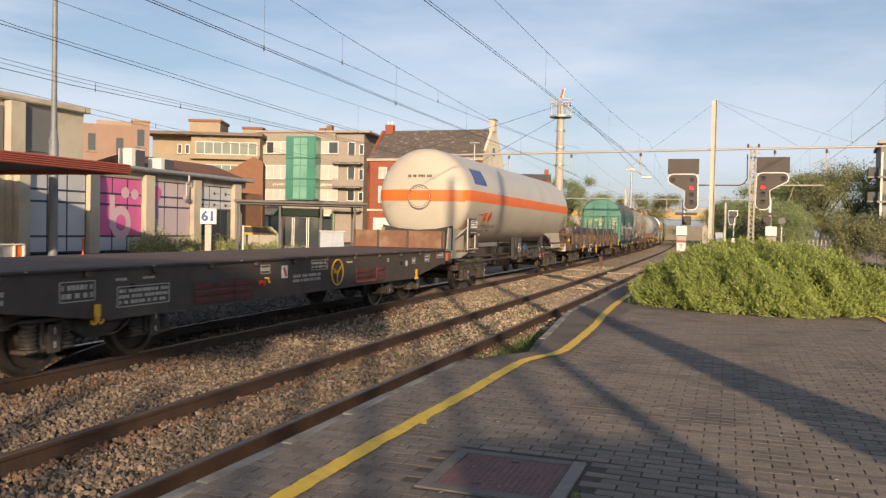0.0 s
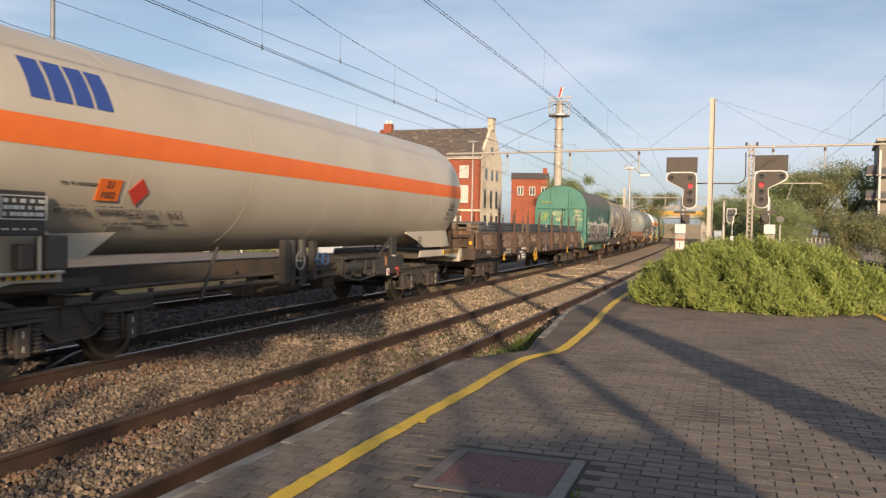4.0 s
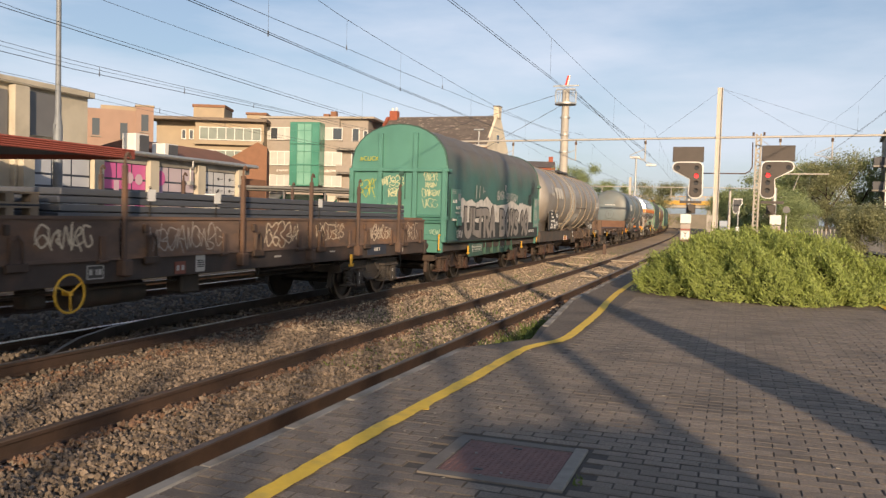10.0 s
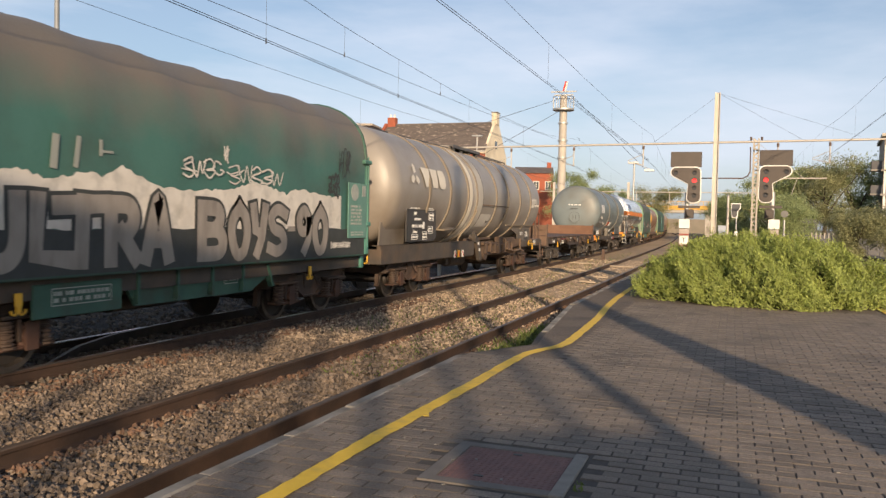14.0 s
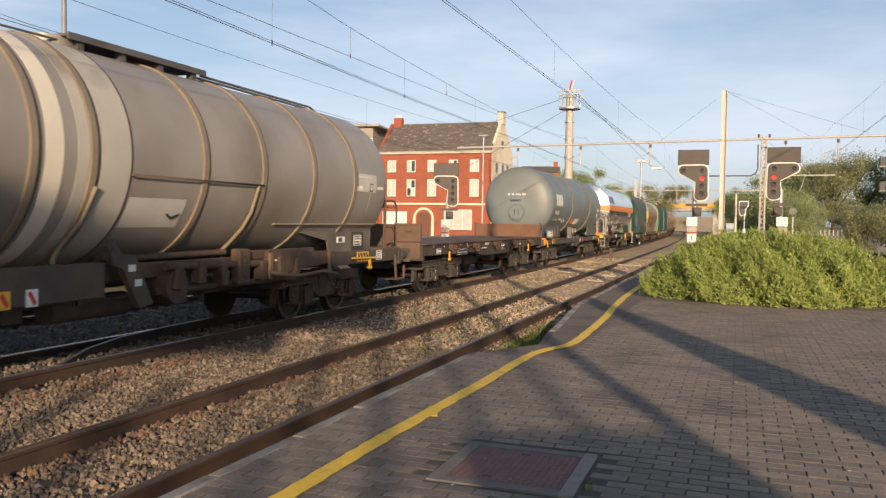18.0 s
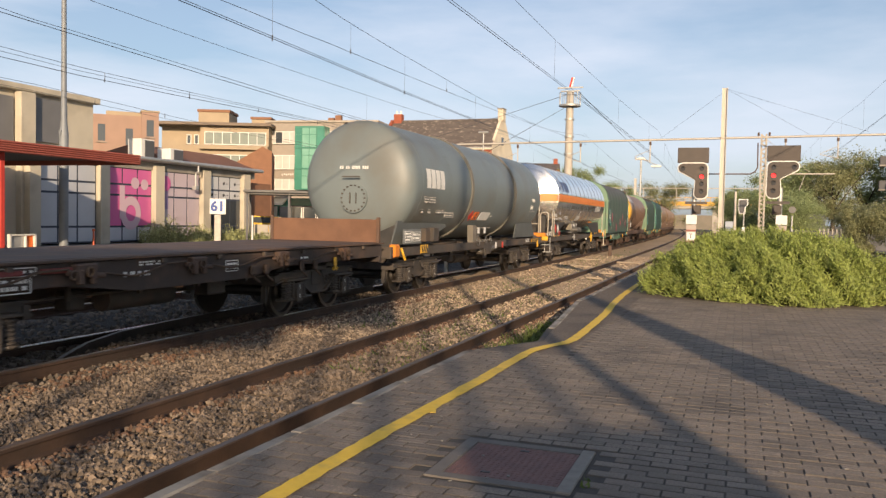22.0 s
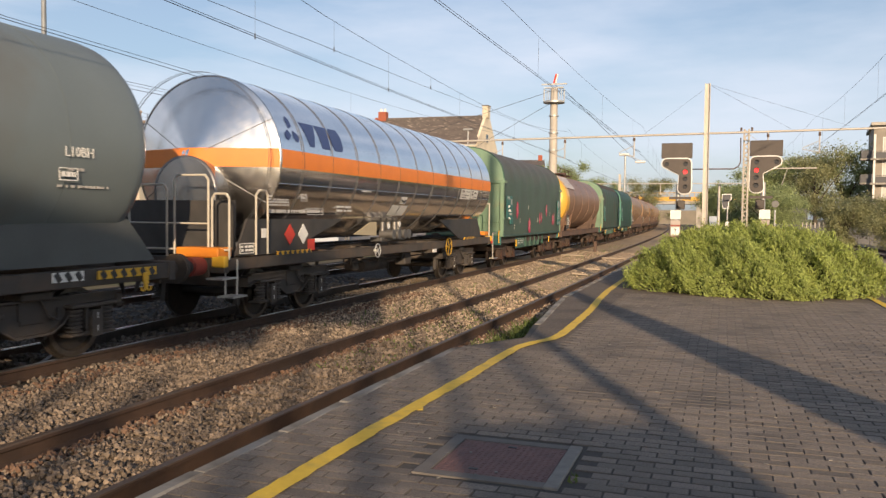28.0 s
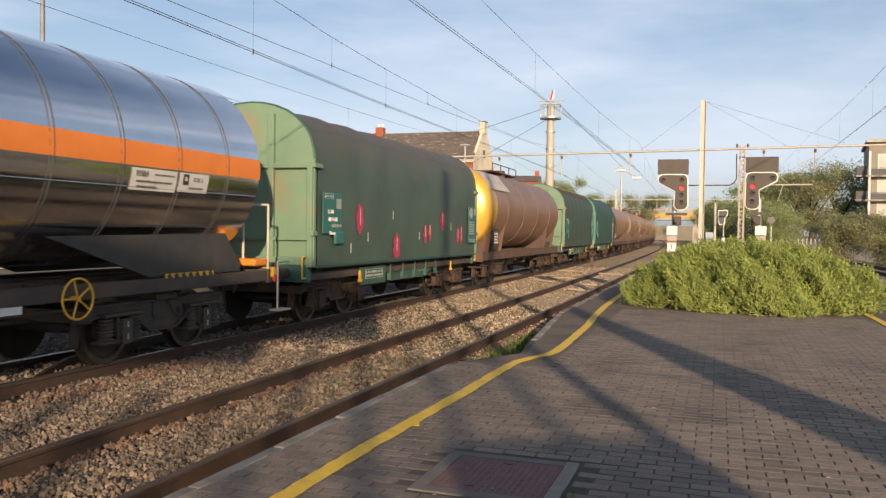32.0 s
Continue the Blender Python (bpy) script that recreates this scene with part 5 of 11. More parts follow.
    part("poster", Shape().box(-0.04, 0.36, 0.57, 0.03, 0.35, 0.9), ORANGE, bx, "orange poster")
    part("backing", Shape().box(-0.05, -0.2, 0.57, 0.03, 0.7, 0.9), GALV, bx)


def street_furniture():
    POSTM = surf("dull_blue_grey_steel", (0.23, 0.25, 0.27), (0.19, 0.205, 0.225), 3, 0.6, 0.2, 0.05)
    p = thing("lamp_post", "tall tapered grey steel lamp post on the far platform", "lamp post", pose(-27, 26.7, 0.3))
    part("base_tube", Shape().cyl((0, 0, 0), (0, 0, 4.9), 0.19, 14), POSTM, p, "thicker lower tube")
    part("collar", Shape().cyl((0, 0, 4.75), (0, 0, 5.35), 0.195, 14, 0.13).box(0, -0.19, 4.85, 0.12, 0.06, 0.2), POSTM, p)
    part("upper_tube", Shape().cyl((0, 0, 5.3), (0, 0, 14.5), 0.12, 12, 0.09), POSTM, p, "slim upper tube")
    k = thing("distance_board", "white board with blue number 61 on a post", "sign", pose(-26.5, 36.8, 0.3, 0, 0, 26))
    part("post", Shape().box(0, 0.03, 0.75, 0.34, 0.12, 1.5, bev=0.02), surf("mottled_white_post", (0.55, 0.52, 0.46), (0.42, 0.39, 0.34), 6, 0.8), k, "mottled concrete post")
    bd = part("board", Shape().box(0, 0, 1.95, 0.86, 0.06, 0.84, bev=0.02), WHITE, k, "white square board")
    wording("numeral", "61", 0.72, plain("blue_number", (0.03, 0.07, 0.28), 0.5), bd, pose(0, -0.036, 1.93, 90, 0, 0), bold=0.03, sx=1.05)
    # shelter with flat roof
    s = thing("bus_shelter", "open flat-roofed shelter with steel posts", "shelter", pose(-26.2, 39.0, 0.3, 0, 0, 29.6))
    part("roof", Shape().box(3.6, 0.8, 2.86, 7.4, 3.2, 0.14, bev=0.03).box(3.6, 0.8, 2.74, 7.0, 2.8, 0.1), surf("grey_shelter_roof", (0.16, 0.155, 0.145), (0.12, 0.12, 0.115), 2, 0.7), s, "flat grey roof")
    for x in (0.1, 2.4, 4.7, 6.6):
        for y in (-0.4, 2.0):
            part("post", Shape().box(x, y, 1.35, 0.12, 0.12, 2.8), DARKPANEL, s)
    gg = MATS["green_curtain_glass"]
    kk = thing("kiosk", "dark glazed kiosk with green top under the shelter", "kiosk", pose(-26.2, 39.0, 0.3, 0, 0, 29.6))
    part("body", Shape().box(3.6, 2.7, 1.15, 2.6, 1.2, 2.3, bev=0.02), DARKPANEL, kk)
    part("top_light", Shape().box(3.6, 2.07, 2.35, 2.6, 0.05, 0.45), gg, kk, "green glazed top light")
    for i in range(3):
        part("pane", Shape().box(2.7 + i * 0.85, 2.07, 1.15, 0.72, 0.05, 1.8), GLASSD, kk)
        part("door_frame", Shape().box(2.7 + i * 0.85 - 0.37, 2.03, 1.15, 0.04, 0.05, 1.85).box(2.7 + i * 0.85 + 0.37, 2.03, 1.15, 0.04, 0.05, 1.85).box(2.7 + i * 0.85, 2.03, 2.06, 0.72, 0.05, 0.04), GALV, kk)
    lw = thing("low_wall", "low weathered concrete wall with weeds in front", "wall", pose(-27.6, 41.7, 0.3, 0, 0, 31))
    for i in range(5):
        part("wall_panel", Shape().box(0.5 + i * 0.98, 0, 0.45, 0.95, 0.12, 1.0, bev=0.015), CONCRETE, lw)
    cb = thing("equipment_cabinet", "pale blue-grey steel equipment cabinet", "cabinet", pose(-21.1, 40.8, 0.3, 0, 0, 27))
    part("body", Shape().box(0, 0.3, 0.62, 1.35, 0.6, 1.25, bev=0.02), surf("pale_blue_cabinet", (0.36, 0.40, 0.46), (0.32, 0.36, 0.42), 2, 0.5), cb)
    part("door", Shape().box(-0.32, -0.02, 0.62, 0.62, 0.03, 1.15, bev=0.01), surf("pale_blue_cabinet", (0, 0, 0), (0, 0, 0)), cb)
    part("door", Shape().box(0.32, -0.02, 0.62, 0.62, 0.03, 1.15, bev=0.01), surf("pale_blue_cabinet", (0, 0, 0), (0, 0, 0)), cb)
    part("roof", Shape().box(0, 0.28, 1.28, 1.45, 0.7, 0.06, bev=0.015), GALV, cb)
    c = thing("parked_car", "small yellow hatchback parked beyond the wall", "car", pose(-29.4, 46.4, 0.35, 0, 0, 24))
    body = [(-1.9, 0.35), (1.9, 0.35), (1.95, 0.75), (1.2, 0.92), (0.7, 1.38), (-0.9, 1.42), (-1.6, 0.98), (-1.95, 0.8)]
    part("body", Shape().prism_y([(x, z) for x, z in body], -0.8, 0.8), surf("yellow_car_paint", (0.72, 0.44, 0.03), (0.66, 0.40, 0.03), 2, 0.25, 0, 0, coat=0.5), c, "yellow bodywork")
    part("window", Shape().prism_y([(-1.35, 0.98), (0.95, 0.95), (0.6, 1.32), (-0.85, 1.34)], -0.815, 0.815), GLASSD, c)
    for x in (-1.2, 1.2):
        part("wheel", Shape().cyl((x, -0.82, 0.3), (x, 0.82, 0.3), 0.3, 16), BLACK, c)
    rp = thing("traffic_cone", "orange-red barrier post by the station bays", "bollard", pose(-27.0, 28.4, 0.3) @ Matrix.Scale(0.68, 4))
    part("post", Shape().cyl((0, 0, 0.1), (0, 0, 1.0), 0.07, 10, 0.05).cyl((0, 0, 0), (0, 0, 0.1), 0.16, 10), surf("orange_plastic", (0.62, 0.13, 0.05), (0.55, 0.11, 0.045), 3, 0.5), rp)
    part("cap", Shape().cyl((0, 0, 1.0), (0, 0, 1.14), 0.09, 10), ORANGE, rp)
    ws = thing("marker_post", "slim white marker post by the track", "post", pose(-24.9, 37.7, 0.3))
    part("post", Shape().cyl((0, 0, 0), (0, 0, 1.5), 0.05, 8), WHITE, ws)
    # relay boxes behind the shrub
    for x, y, wd, h in ((0.9, 30, 0.55, 0.75), (0.35, 32, 0.45, 0.7)):
        rb = thing("relay_box", "pale concrete relay box on the platform end", "cabinet", pose(x, y, 0.25))
        part("body", Shape().box(0, 0, h / 2, wd, 0.4, h, bev=0.02), CONCRETE, rb)
        part("lid", Shape().box(0, 0, h + 0.03, wd + 0.08, 0.48, 0.06, bev=0.01), KERB, rb)
    dm = thing("dwarf_marker", "round red and white dwarf marker on a stub", "sign", pose(-0.28, 30.5, 0.25))
    part("stub", Shape().cyl((0, 0, 0), (0, 0, 0.55), 0.05, 8), GALV, dm)
    part("disc", Shape().cyl((0, -0.04, 0.72), (0, 0.02, 0.72), 0.24, 20), WHITE, dm, "white disc with red rim")
    part("rim", Shape().lathe_y([(-0.05, 0.17), (-0.05, 0.25), (0.0, 0.25)], 0, 0.72, 20), REDP, dm)
    # stacked concrete slabs by the right tracks
    st = thing("slab_stack", "stack of pale concrete slabs with gaps", "slabs", pose(8.9, 46, -0.4, 0, 0, -4))
    for i in range(4):
        part("slab", Shape().box(2.4 + (i % 2) * 0.12, 0, 0.35 + i * 0.30, 5.2, 1.2, 0.22, bev=0.03), CONCRETE, st)
    for i in range(4):
        part("spacer", Shape().box(0.9, 0, 0.2 + i * 0.30, 0.2, 1.0, 0.1).box(3.9, 0, 0.2 + i * 0.30, 0.2, 1.0, 0.1), BROWNB, st)
    # small far signal, slim poles and a round sign beyond the platform end
    sm = thing("dwarf_signal", "small far signal seen from behind on a slim post", "railway signal", pose(0.15, 58, -0.3))
    part("post", Shape().cyl((0.08, 0, 0), (0.08, 0, 3.0), 0.05, 8), GALV, sm)
    part("head", Shape().prism_y([(-0.22, 3.78), (0.28, 3.78), (0.28, 3.5), (0.12, 3.3), (0.12, 2.9), (-0.14, 2.9), (-0.22, 3.1)], -0.03, 0.03), DARKPANEL, sm, "grey back of the lamp head")
    part("border", Shape().prism_y([(-0.28, 3.84), (0.34, 3.84), (0.34, 3.47), (0.18, 3.28), (0.18, 2.84), (-0.20, 2.84), (-0.28, 3.08)], 0.032, 0.05), WHITE, sm, "white border")
    part("box", Shape().box(0.08, -0.08, 1.75, 0.22, 0.14, 0.4, bev=0.02), WHITE, sm)
    part("foot", Shape().box(0.08, 0, 0.6, 0.3, 0.2, 0.6, bev=0.02), CONCRETE, sm)
    pl = thing("pole", "slim pale steel pole with a short arm", "pole", pose(-0.34, 60, -0.3))
    part("shaft", Shape().cyl((0, 0, 0), (0, 0, 4.5), 0.11, 10, 0.08), PORTALM, pl)
    part("arm", Shape().cyl((0, 0, 3.4), (0.5, 0, 3.5), 0.03, 6), PORTALM, pl)
    rs = thing("round_sign", "round grey sign on a short post", "sign", pose(3.33, 60, -0.3))
    part("post", Shape().cyl((0, 0, 0), (0, 0, 2.8), 0.06, 8), GALV, rs)
    part("disc", Shape().cyl((0, -0.06, 3.2), (0, -0.02, 3.2), 0.24, 18), surf("grey_shelter_roof", (0.16, 0.155, 0.145), (0.12, 0.12, 0.115), 2, 0.7), rs)
    bx = thing("trackside_cabinet", "pale blue-grey trackside cabinet", "cabinet", pose(-0.75, 70, -0.3))
    part("body", Shape().box(0, 0, 1.2, 0.75, 0.5, 2.3, bev=0.03), surf("pale_blue_cabinet", (0, 0, 0), (0, 0, 0)), bx)
    # lamp in front of the house
    hl = thing("street_lamp", "street lamp with a flat twin head", "lamp", pose(-18.0, 57.3, 0.0))
    part("post", Shape().cyl((0, 0, 0), (0, 0, 8.2), 0.07, 8, 0.05), GALV, hl)
    part("lamp_head", Shape().box(0, 0, 8.25, 0.75, 0.3, 0.12, bev=0.03), GALV, hl)
    # planks, crossing boards and a stub post between the tracks
    wood = surf("bleached_board", (0.42, 0.34, 0.25), (0.32, 0.26, 0.19), 6, 0.85, 0, 0.2)
    for x, y, rz, ln, wd, z in ((-4.65, 27.9, 82, 0.55, 0.16, -0.09), (-4.65, 30.8, 90, 0.55, 0.16, -0.09), (-6.5, 35.5, 74, 1.2, 0.2, -0.12), (-6.9, 33.0, 60, 0.9, 0.18, -0.12)):
        pk = thing("plank", "bleached plank lying between the tracks", "plank", pose(x, y, z, 2, 3, rz), "planks between the tracks")
        part("board", Shape().box(0, 0, 0, wd, ln, 0.06, bev=0.012), wood, pk)
    for x, y, ln in ((-7.3, 41.8, 1.25), (-5.13, 39.85, 1.42)):
        cr = thing("crossing_board", "pale timber crossing boards beside the rail", "crossing", pose(x, y, -0.06, 0, 0, 86), "timber crossing boards")
        for k in range(2):
            part("board", Shape().box(-0.12 + k * 0.24, 0, -0.045, 0.20, ln, 0.06, bev=0.012), wood, cr)
    sp = thing("stub_post", "short dark stub post between the tracks", "post", pose(-7.0, 47.2, -0.25))
    part("post", Shape().box(0, 0, 0.35, 0.18, 0.18, 0.75, bev=0.02), BROWNSTEEL, sp)
    # fence on the right
    fz = thing("fence", "dark board fence with pale pickets by the road", "fence", pose(2.0, 78, -0.4))
    for i in range(14):
        part("board", Shape().box(i * 0.95, 0, 0.9, 0.92, 0.08, 1.8, bev=0.01), DARKPANEL, fz)
    for i in range(8):
        part("picket", Shape().box(4.6 + i * 0.34, -0.1, 1.75, 0.10, 0.04, 0.5), CONCRETE, fz)
    rd = thing("road", "grey road rising behind the fence", "road", kind="structure")
    part("surface", Shape().add([(4.5, 84, -0.3), (7.8, 84, -0.3), (9.5, 108, 4.2), (6.5, 108, 4.2)], [(0, 1, 2, 3)]), surf("grey_road", (0.16, 0.155, 0.15), (0.13, 0.125, 0.12), 1, 0.9), rd)


def bridge():
    b = thing("road_bridge", "road bridge with yellow railings over the tracks", "bridge", pose(0, 200, 0))
    yel = surf("yellow_bridge_paint", (0.62, 0.36, 0.06), (0.55, 0.31, 0.05), 0.7, 0.7, 0, 0.1)
    part("deck", Shape().box(-14, 4, 5.6, 46, 9, 0.9), CONCRETE, b, "concrete deck edge")
    part("girder", Shape().box(-14, -0.6, 6.35, 46, 0.3, 1.0), yel, b, "yellow parapet girder")
    for i in range(40):
        part("railing_post", Shape().box(-36.5 + i * 1.15, -0.7, 7.3, 0.12, 0.12, 1.0), yel, b)
    part("handrail", Shape().box(-14, -0.7, 7.8, 46, 0.14, 0.14).box(-14, -0.7, 7.3, 46, 0.08, 0.08), yel, b)
    for x in (-27, -18.5, -5.5, 1.5):
        part("pier", Shape().box(x, 4, 2.4, 1.2, 8, 5.6), CONCRETE, b, "concrete pier")
    part("abutment", Shape().box(-40, 4, 2.6, 12, 10, 5.8).box(10, 4, 2.6, 12, 10, 5.8), CONCRETE, b, "weathered concrete abutment")
    part("far_wall", Shape().box(-14, 40, 2.0, 60, 1, 4.0), surf("far_grey_wall", (0.22, 0.19, 0.15), (0.17, 0.155, 0.125), 0.5, 0.9), b)


# ------------------------------------------------------------------ plants
LEAF_A = surf("sunlit_shrub_leaf", (0.35, 0.405, 0.105), (0.255, 0.31, 0.075), 3, 0.6, 0, 0, island=0.35)
LEAF_B = surf("tree_leaf", (0.34, 0.395, 0.18), (0.27, 0.32, 0.145), 0.5, 0.65, 0, 0, island=0.4)
LEAF_C = surf("olive_tree_leaf", (0.32, 0.325, 0.165), (0.25, 0.258, 0.13), 0.5, 0.65, 0, 0, island=0.4)
BARK = surf("tree_bark", (0.09, 0.07, 0.05), (0.06, 0.05, 0.038), 6, 0.9, 0, 0.5)
GRASS = surf("weed_blade", (0.16, 0.20, 0.05), (0.11, 0.15, 0.04), 2, 0.7, 0, 0, island=0.4)


def let_light_through(m, amount):
    """Thin leaves pass part of the light."""
    n, l = m.node_tree.nodes, m.node_tree.links
    bs = n["Principled BSDF"]
    tr = n.new("ShaderNodeBsdfTranslucent")
    l.new(bs.inputs["Base Color"].links[0].from_socket, tr.inputs["Color"])
    mx = n.new("ShaderNodeMixShader")
    mx.inputs[0].default_value = amount
    l.new(bs.outputs[0], mx.inputs[1])
    l.new(tr.outputs[0], mx.inputs[2])
    l.new(mx.outputs[0], n["Material Output"].inputs["Surface"])


for _m in (LEAF_A, LEAF_B, LEAF_C, GRASS):
    let_light_through(_m, 0.28 if _m is LEAF_A else 0.45)


def leaf_mesh(name, centers, normals, size, mat, seed, aspect=2.2, face=False, toward=None):
    """Many small pointed leaves, one quad each, around the given places."""
    rng = np.random.default_rng(seed)
    n = len(centers)
    d = rng.normal(size=(n, 3)) * (0.7 if toward is None else 0.1) + normals
    d /= np.linalg.norm(d, axis=1)[:, None]
    s = np.cross(d, rng.normal(size=(n, 3)) if toward is None else toward)
    s /= np.linalg.norm(s, axis=1)[:, None]
    ln = size * rng.uniform(0.6, 1.4, n)[:, None]
    a, b = (s * ln, np.cross(d, s) * ln / aspect) if face else (d * ln, s * ln / aspect)
    v = np.stack([centers - a * 0.5, centers + b * 0.5, centers + a * 0.5, centers - b * 0.5], 1).reshape(-1, 3)
    me = bpy.data.meshes.new(name)
    me.from_pydata(v.tolist(), [], (np.arange(n)[:, None] * 4 + np.arange(4)).tolist())
    me.materials.append(mat)
    return me


def shrub():
    rng = np.random.default_rng(3)
    b = thing("shrub", "broad low shrub of fresh yellow-green leafy shoots", "shrub", pose(0.55, 19.9, 0.27))
    stems = Shape()
    cs, ds, ts = [], [], []
    for i in range(7000):
        a, ct = rng.uniform(0, 6.2832), rng.uniform(0.02, 1.0) ** 0.85
        st = math.sqrt(1 - ct * ct)
        bump = 1 + 0.05 * math.sin(5 * a + 2) * st + 0.06 * math.sin(9 * a + 7 * ct) + rng.normal() * 0.035
        p = Vector((2.55 * st * math.cos(a) + 0.06, 2.55 * st * math.sin(a), 1.34 * ct ** 0.95)) * bump
        p *= 1 + 0.045 * math.sin(5.3 * p.x + 1.1 + p.z) * math.sin(4.1 * p.y + 3.0 * p.z) + 0.03 * math.sin(11.0 * p.x + 8.0 * p.z)
        nrm = Vector((p.x / 7.7, p.y / 7.2, p.z / 1.9 + 0.12)).normalized()
        way = (nrm * 0.75 + Vector((-0.42, 0.0, 0.22)) + Vector(rng.normal(size=3)) * 0.42).normalized()
        ln = rng.uniform(0.16, 0.34) * (1.5 if i % 6 == 0 else 1)
        base = p - way * ln * 0.75
        if i % 5 == 0:
            stems.cyl(base, p, 0.006, 4, 0.003, caps=False)
        for j in range(30):
            q = base + way * ln * (j / 29 * 1.15) + Vector(rng.normal(size=3)) * 0.032
            cs.append((q.x, q.y, max(0.02, q.z)))
            ds.append(tuple(way * 0.8 + Vector(rng.normal(size=3)) * 0.36))
            ts.append(tuple(nrm + Vector(rng.normal(size=3)) * 0.45))
    me = leaf_mesh("foliage", np.array(cs), np.array(ds), 0.062, LEAF_A, 5, 3.4, toward=np.array(ts))
    tagged(part("foliage", me, LEAF_A, b, "dense yellow-green leaves"), kind="stuff")
    tagged(part("twig", stems, BARK, b), kind="stuff")
    # solid dome coloured dark to stand for the shaded inside of the shrub
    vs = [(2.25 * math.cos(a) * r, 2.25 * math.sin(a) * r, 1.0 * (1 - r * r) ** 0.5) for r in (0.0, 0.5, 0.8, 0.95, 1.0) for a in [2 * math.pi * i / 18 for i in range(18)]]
    part("heart", Shape().add(vs, [(j * 18 + i, j * 18 + (i + 1) % 18, (j + 1) * 18 + (i + 1) % 18, (j + 1) * 18 + i) for j in range(4) for i in range(18)]), surf("shaded_inside_green", (0.06, 0.075, 0.02), (0.04, 0.05, 0.016), 8, 0.95, 0, 1.0), b)
    fl = Shape()
    for i in range(30):
        u, w = rng.uniform(0.12, 0.36), rng.uniform(0.0, 0.5)
        fl.box(u * 2.55, w * 2.55, 1.38 * (1 - u * u - w * w) ** 0.5 + rng.uniform(0.0, 0.12), 0.04, 0.04, 0.05, rz=rng.uniform(0, 90))
    part("blossom", fl, YPAINT, b, "a few yellow blossoms")


def tree(x, y, h, w, mat, seed, base=0.0, leaves=2600, lsize=0.42, trunk=0.3, low=False):
    rng = np.random.default_rng(seed)
    t = thing("bush" if low else "tree", "dense olive-green bush beside the line" if low else "leafy spring tree with an uneven crown", "bush" if low else "tree", pose(x, y, base), "bushes beside the line" if low else "trees beside the line")
    sh = Shape()
    sh.cyl((0, 0, -0.5), (0.1, 0, h * 0.45), trunk, 8, trunk * 0.6)
    tips = []
    for i in range(9):
        a = rng.uniform(0, 6.28)
        z0 = h * rng.uniform(0.25, 0.5)
        r = w * rng.uniform(0.45, 1.0) / 2
        tip = (r * math.cos(a), r * math.sin(a), h * rng.uniform(0.55, 0.92))
        mid = (tip[0] * 0.45, tip[1] * 0.45, (z0 + tip[2]) / 2)
        sh.cyl((0, 0, z0), mid, trunk * 0.45, 6, trunk * 0.28).cyl(mid, tip, trunk * 0.28, 5, trunk * 0.08)
        tips.append(tip)
    part("trunk", sh, BARK, t, "bare trunk and limbs")
    cs, ns = [], []
    cl = [np.array(p) for p in tips] + [np.array((rng.normal() * w * 0.22, rng.normal() * w * 0.22, h * (rng.uniform(0.12, 0.9) if low else rng.uniform(0.22, 0.95)))) for _ in range(30)]
    for c in cl:
        rad = w * rng.uniform(0.13, 0.24)
        k = leaves // len(cl)
        p = rng.normal(size=(k, 3))
        p /= np.linalg.norm(p, axis=1)[:, None]
        p *= rad * rng.uniform(0.15, 1.12, (k, 1))
        p[:, 2] *= 0.8
        cs.append(c + p)
        ns.append(p / rad + np.array([0, 0, 0.3]))
    me = leaf_mesh("crown", np.concatenate(cs), np.concatenate(ns), lsize, mat, seed + 1, 1.6, True)
    tagged(part("crown", me, mat, t, "crown of small spring leaves"), kind="stuff")
    return t


def weeds(name, label, spots, mat, seed):
    rng = np.random.default_rng(seed)
    vs, fs = [], []
    for x0, x1, y0, y1, n, hgt, z in spots:
        for i in range(n):
            x, y = rng.uniform(x0, x1), rng.uniform(y0, y1)
            hh = hgt * rng.uniform(0.4, 1.3)
            a = rng.uniform(0, 6.28)
            dx, dy = math.cos(a), math.sin(a)
            lx, ly = rng.normal() * hh * 0.4, rng.normal() * hh * 0.4
            w2 = 0.012 + 0.02 * hgt
            o = len(vs)
            vs += [(x - dx * w2, y - dy * w2, z), (x + dx * w2, y + dy * w2, z), (x + lx + dx * w2 * 0.8, y + ly + dy * w2 * 0.8, z + hh * 0.6), (x + lx * 1.6, y + ly * 1.6, z + hh)]
            fs += [(o, o + 1, o + 2), (o, o + 2, o + 3)]
    ob = part(name, Shape().add(vs, fs), mat)
    return tagged(ob, label, "weeds", kind="stuff")


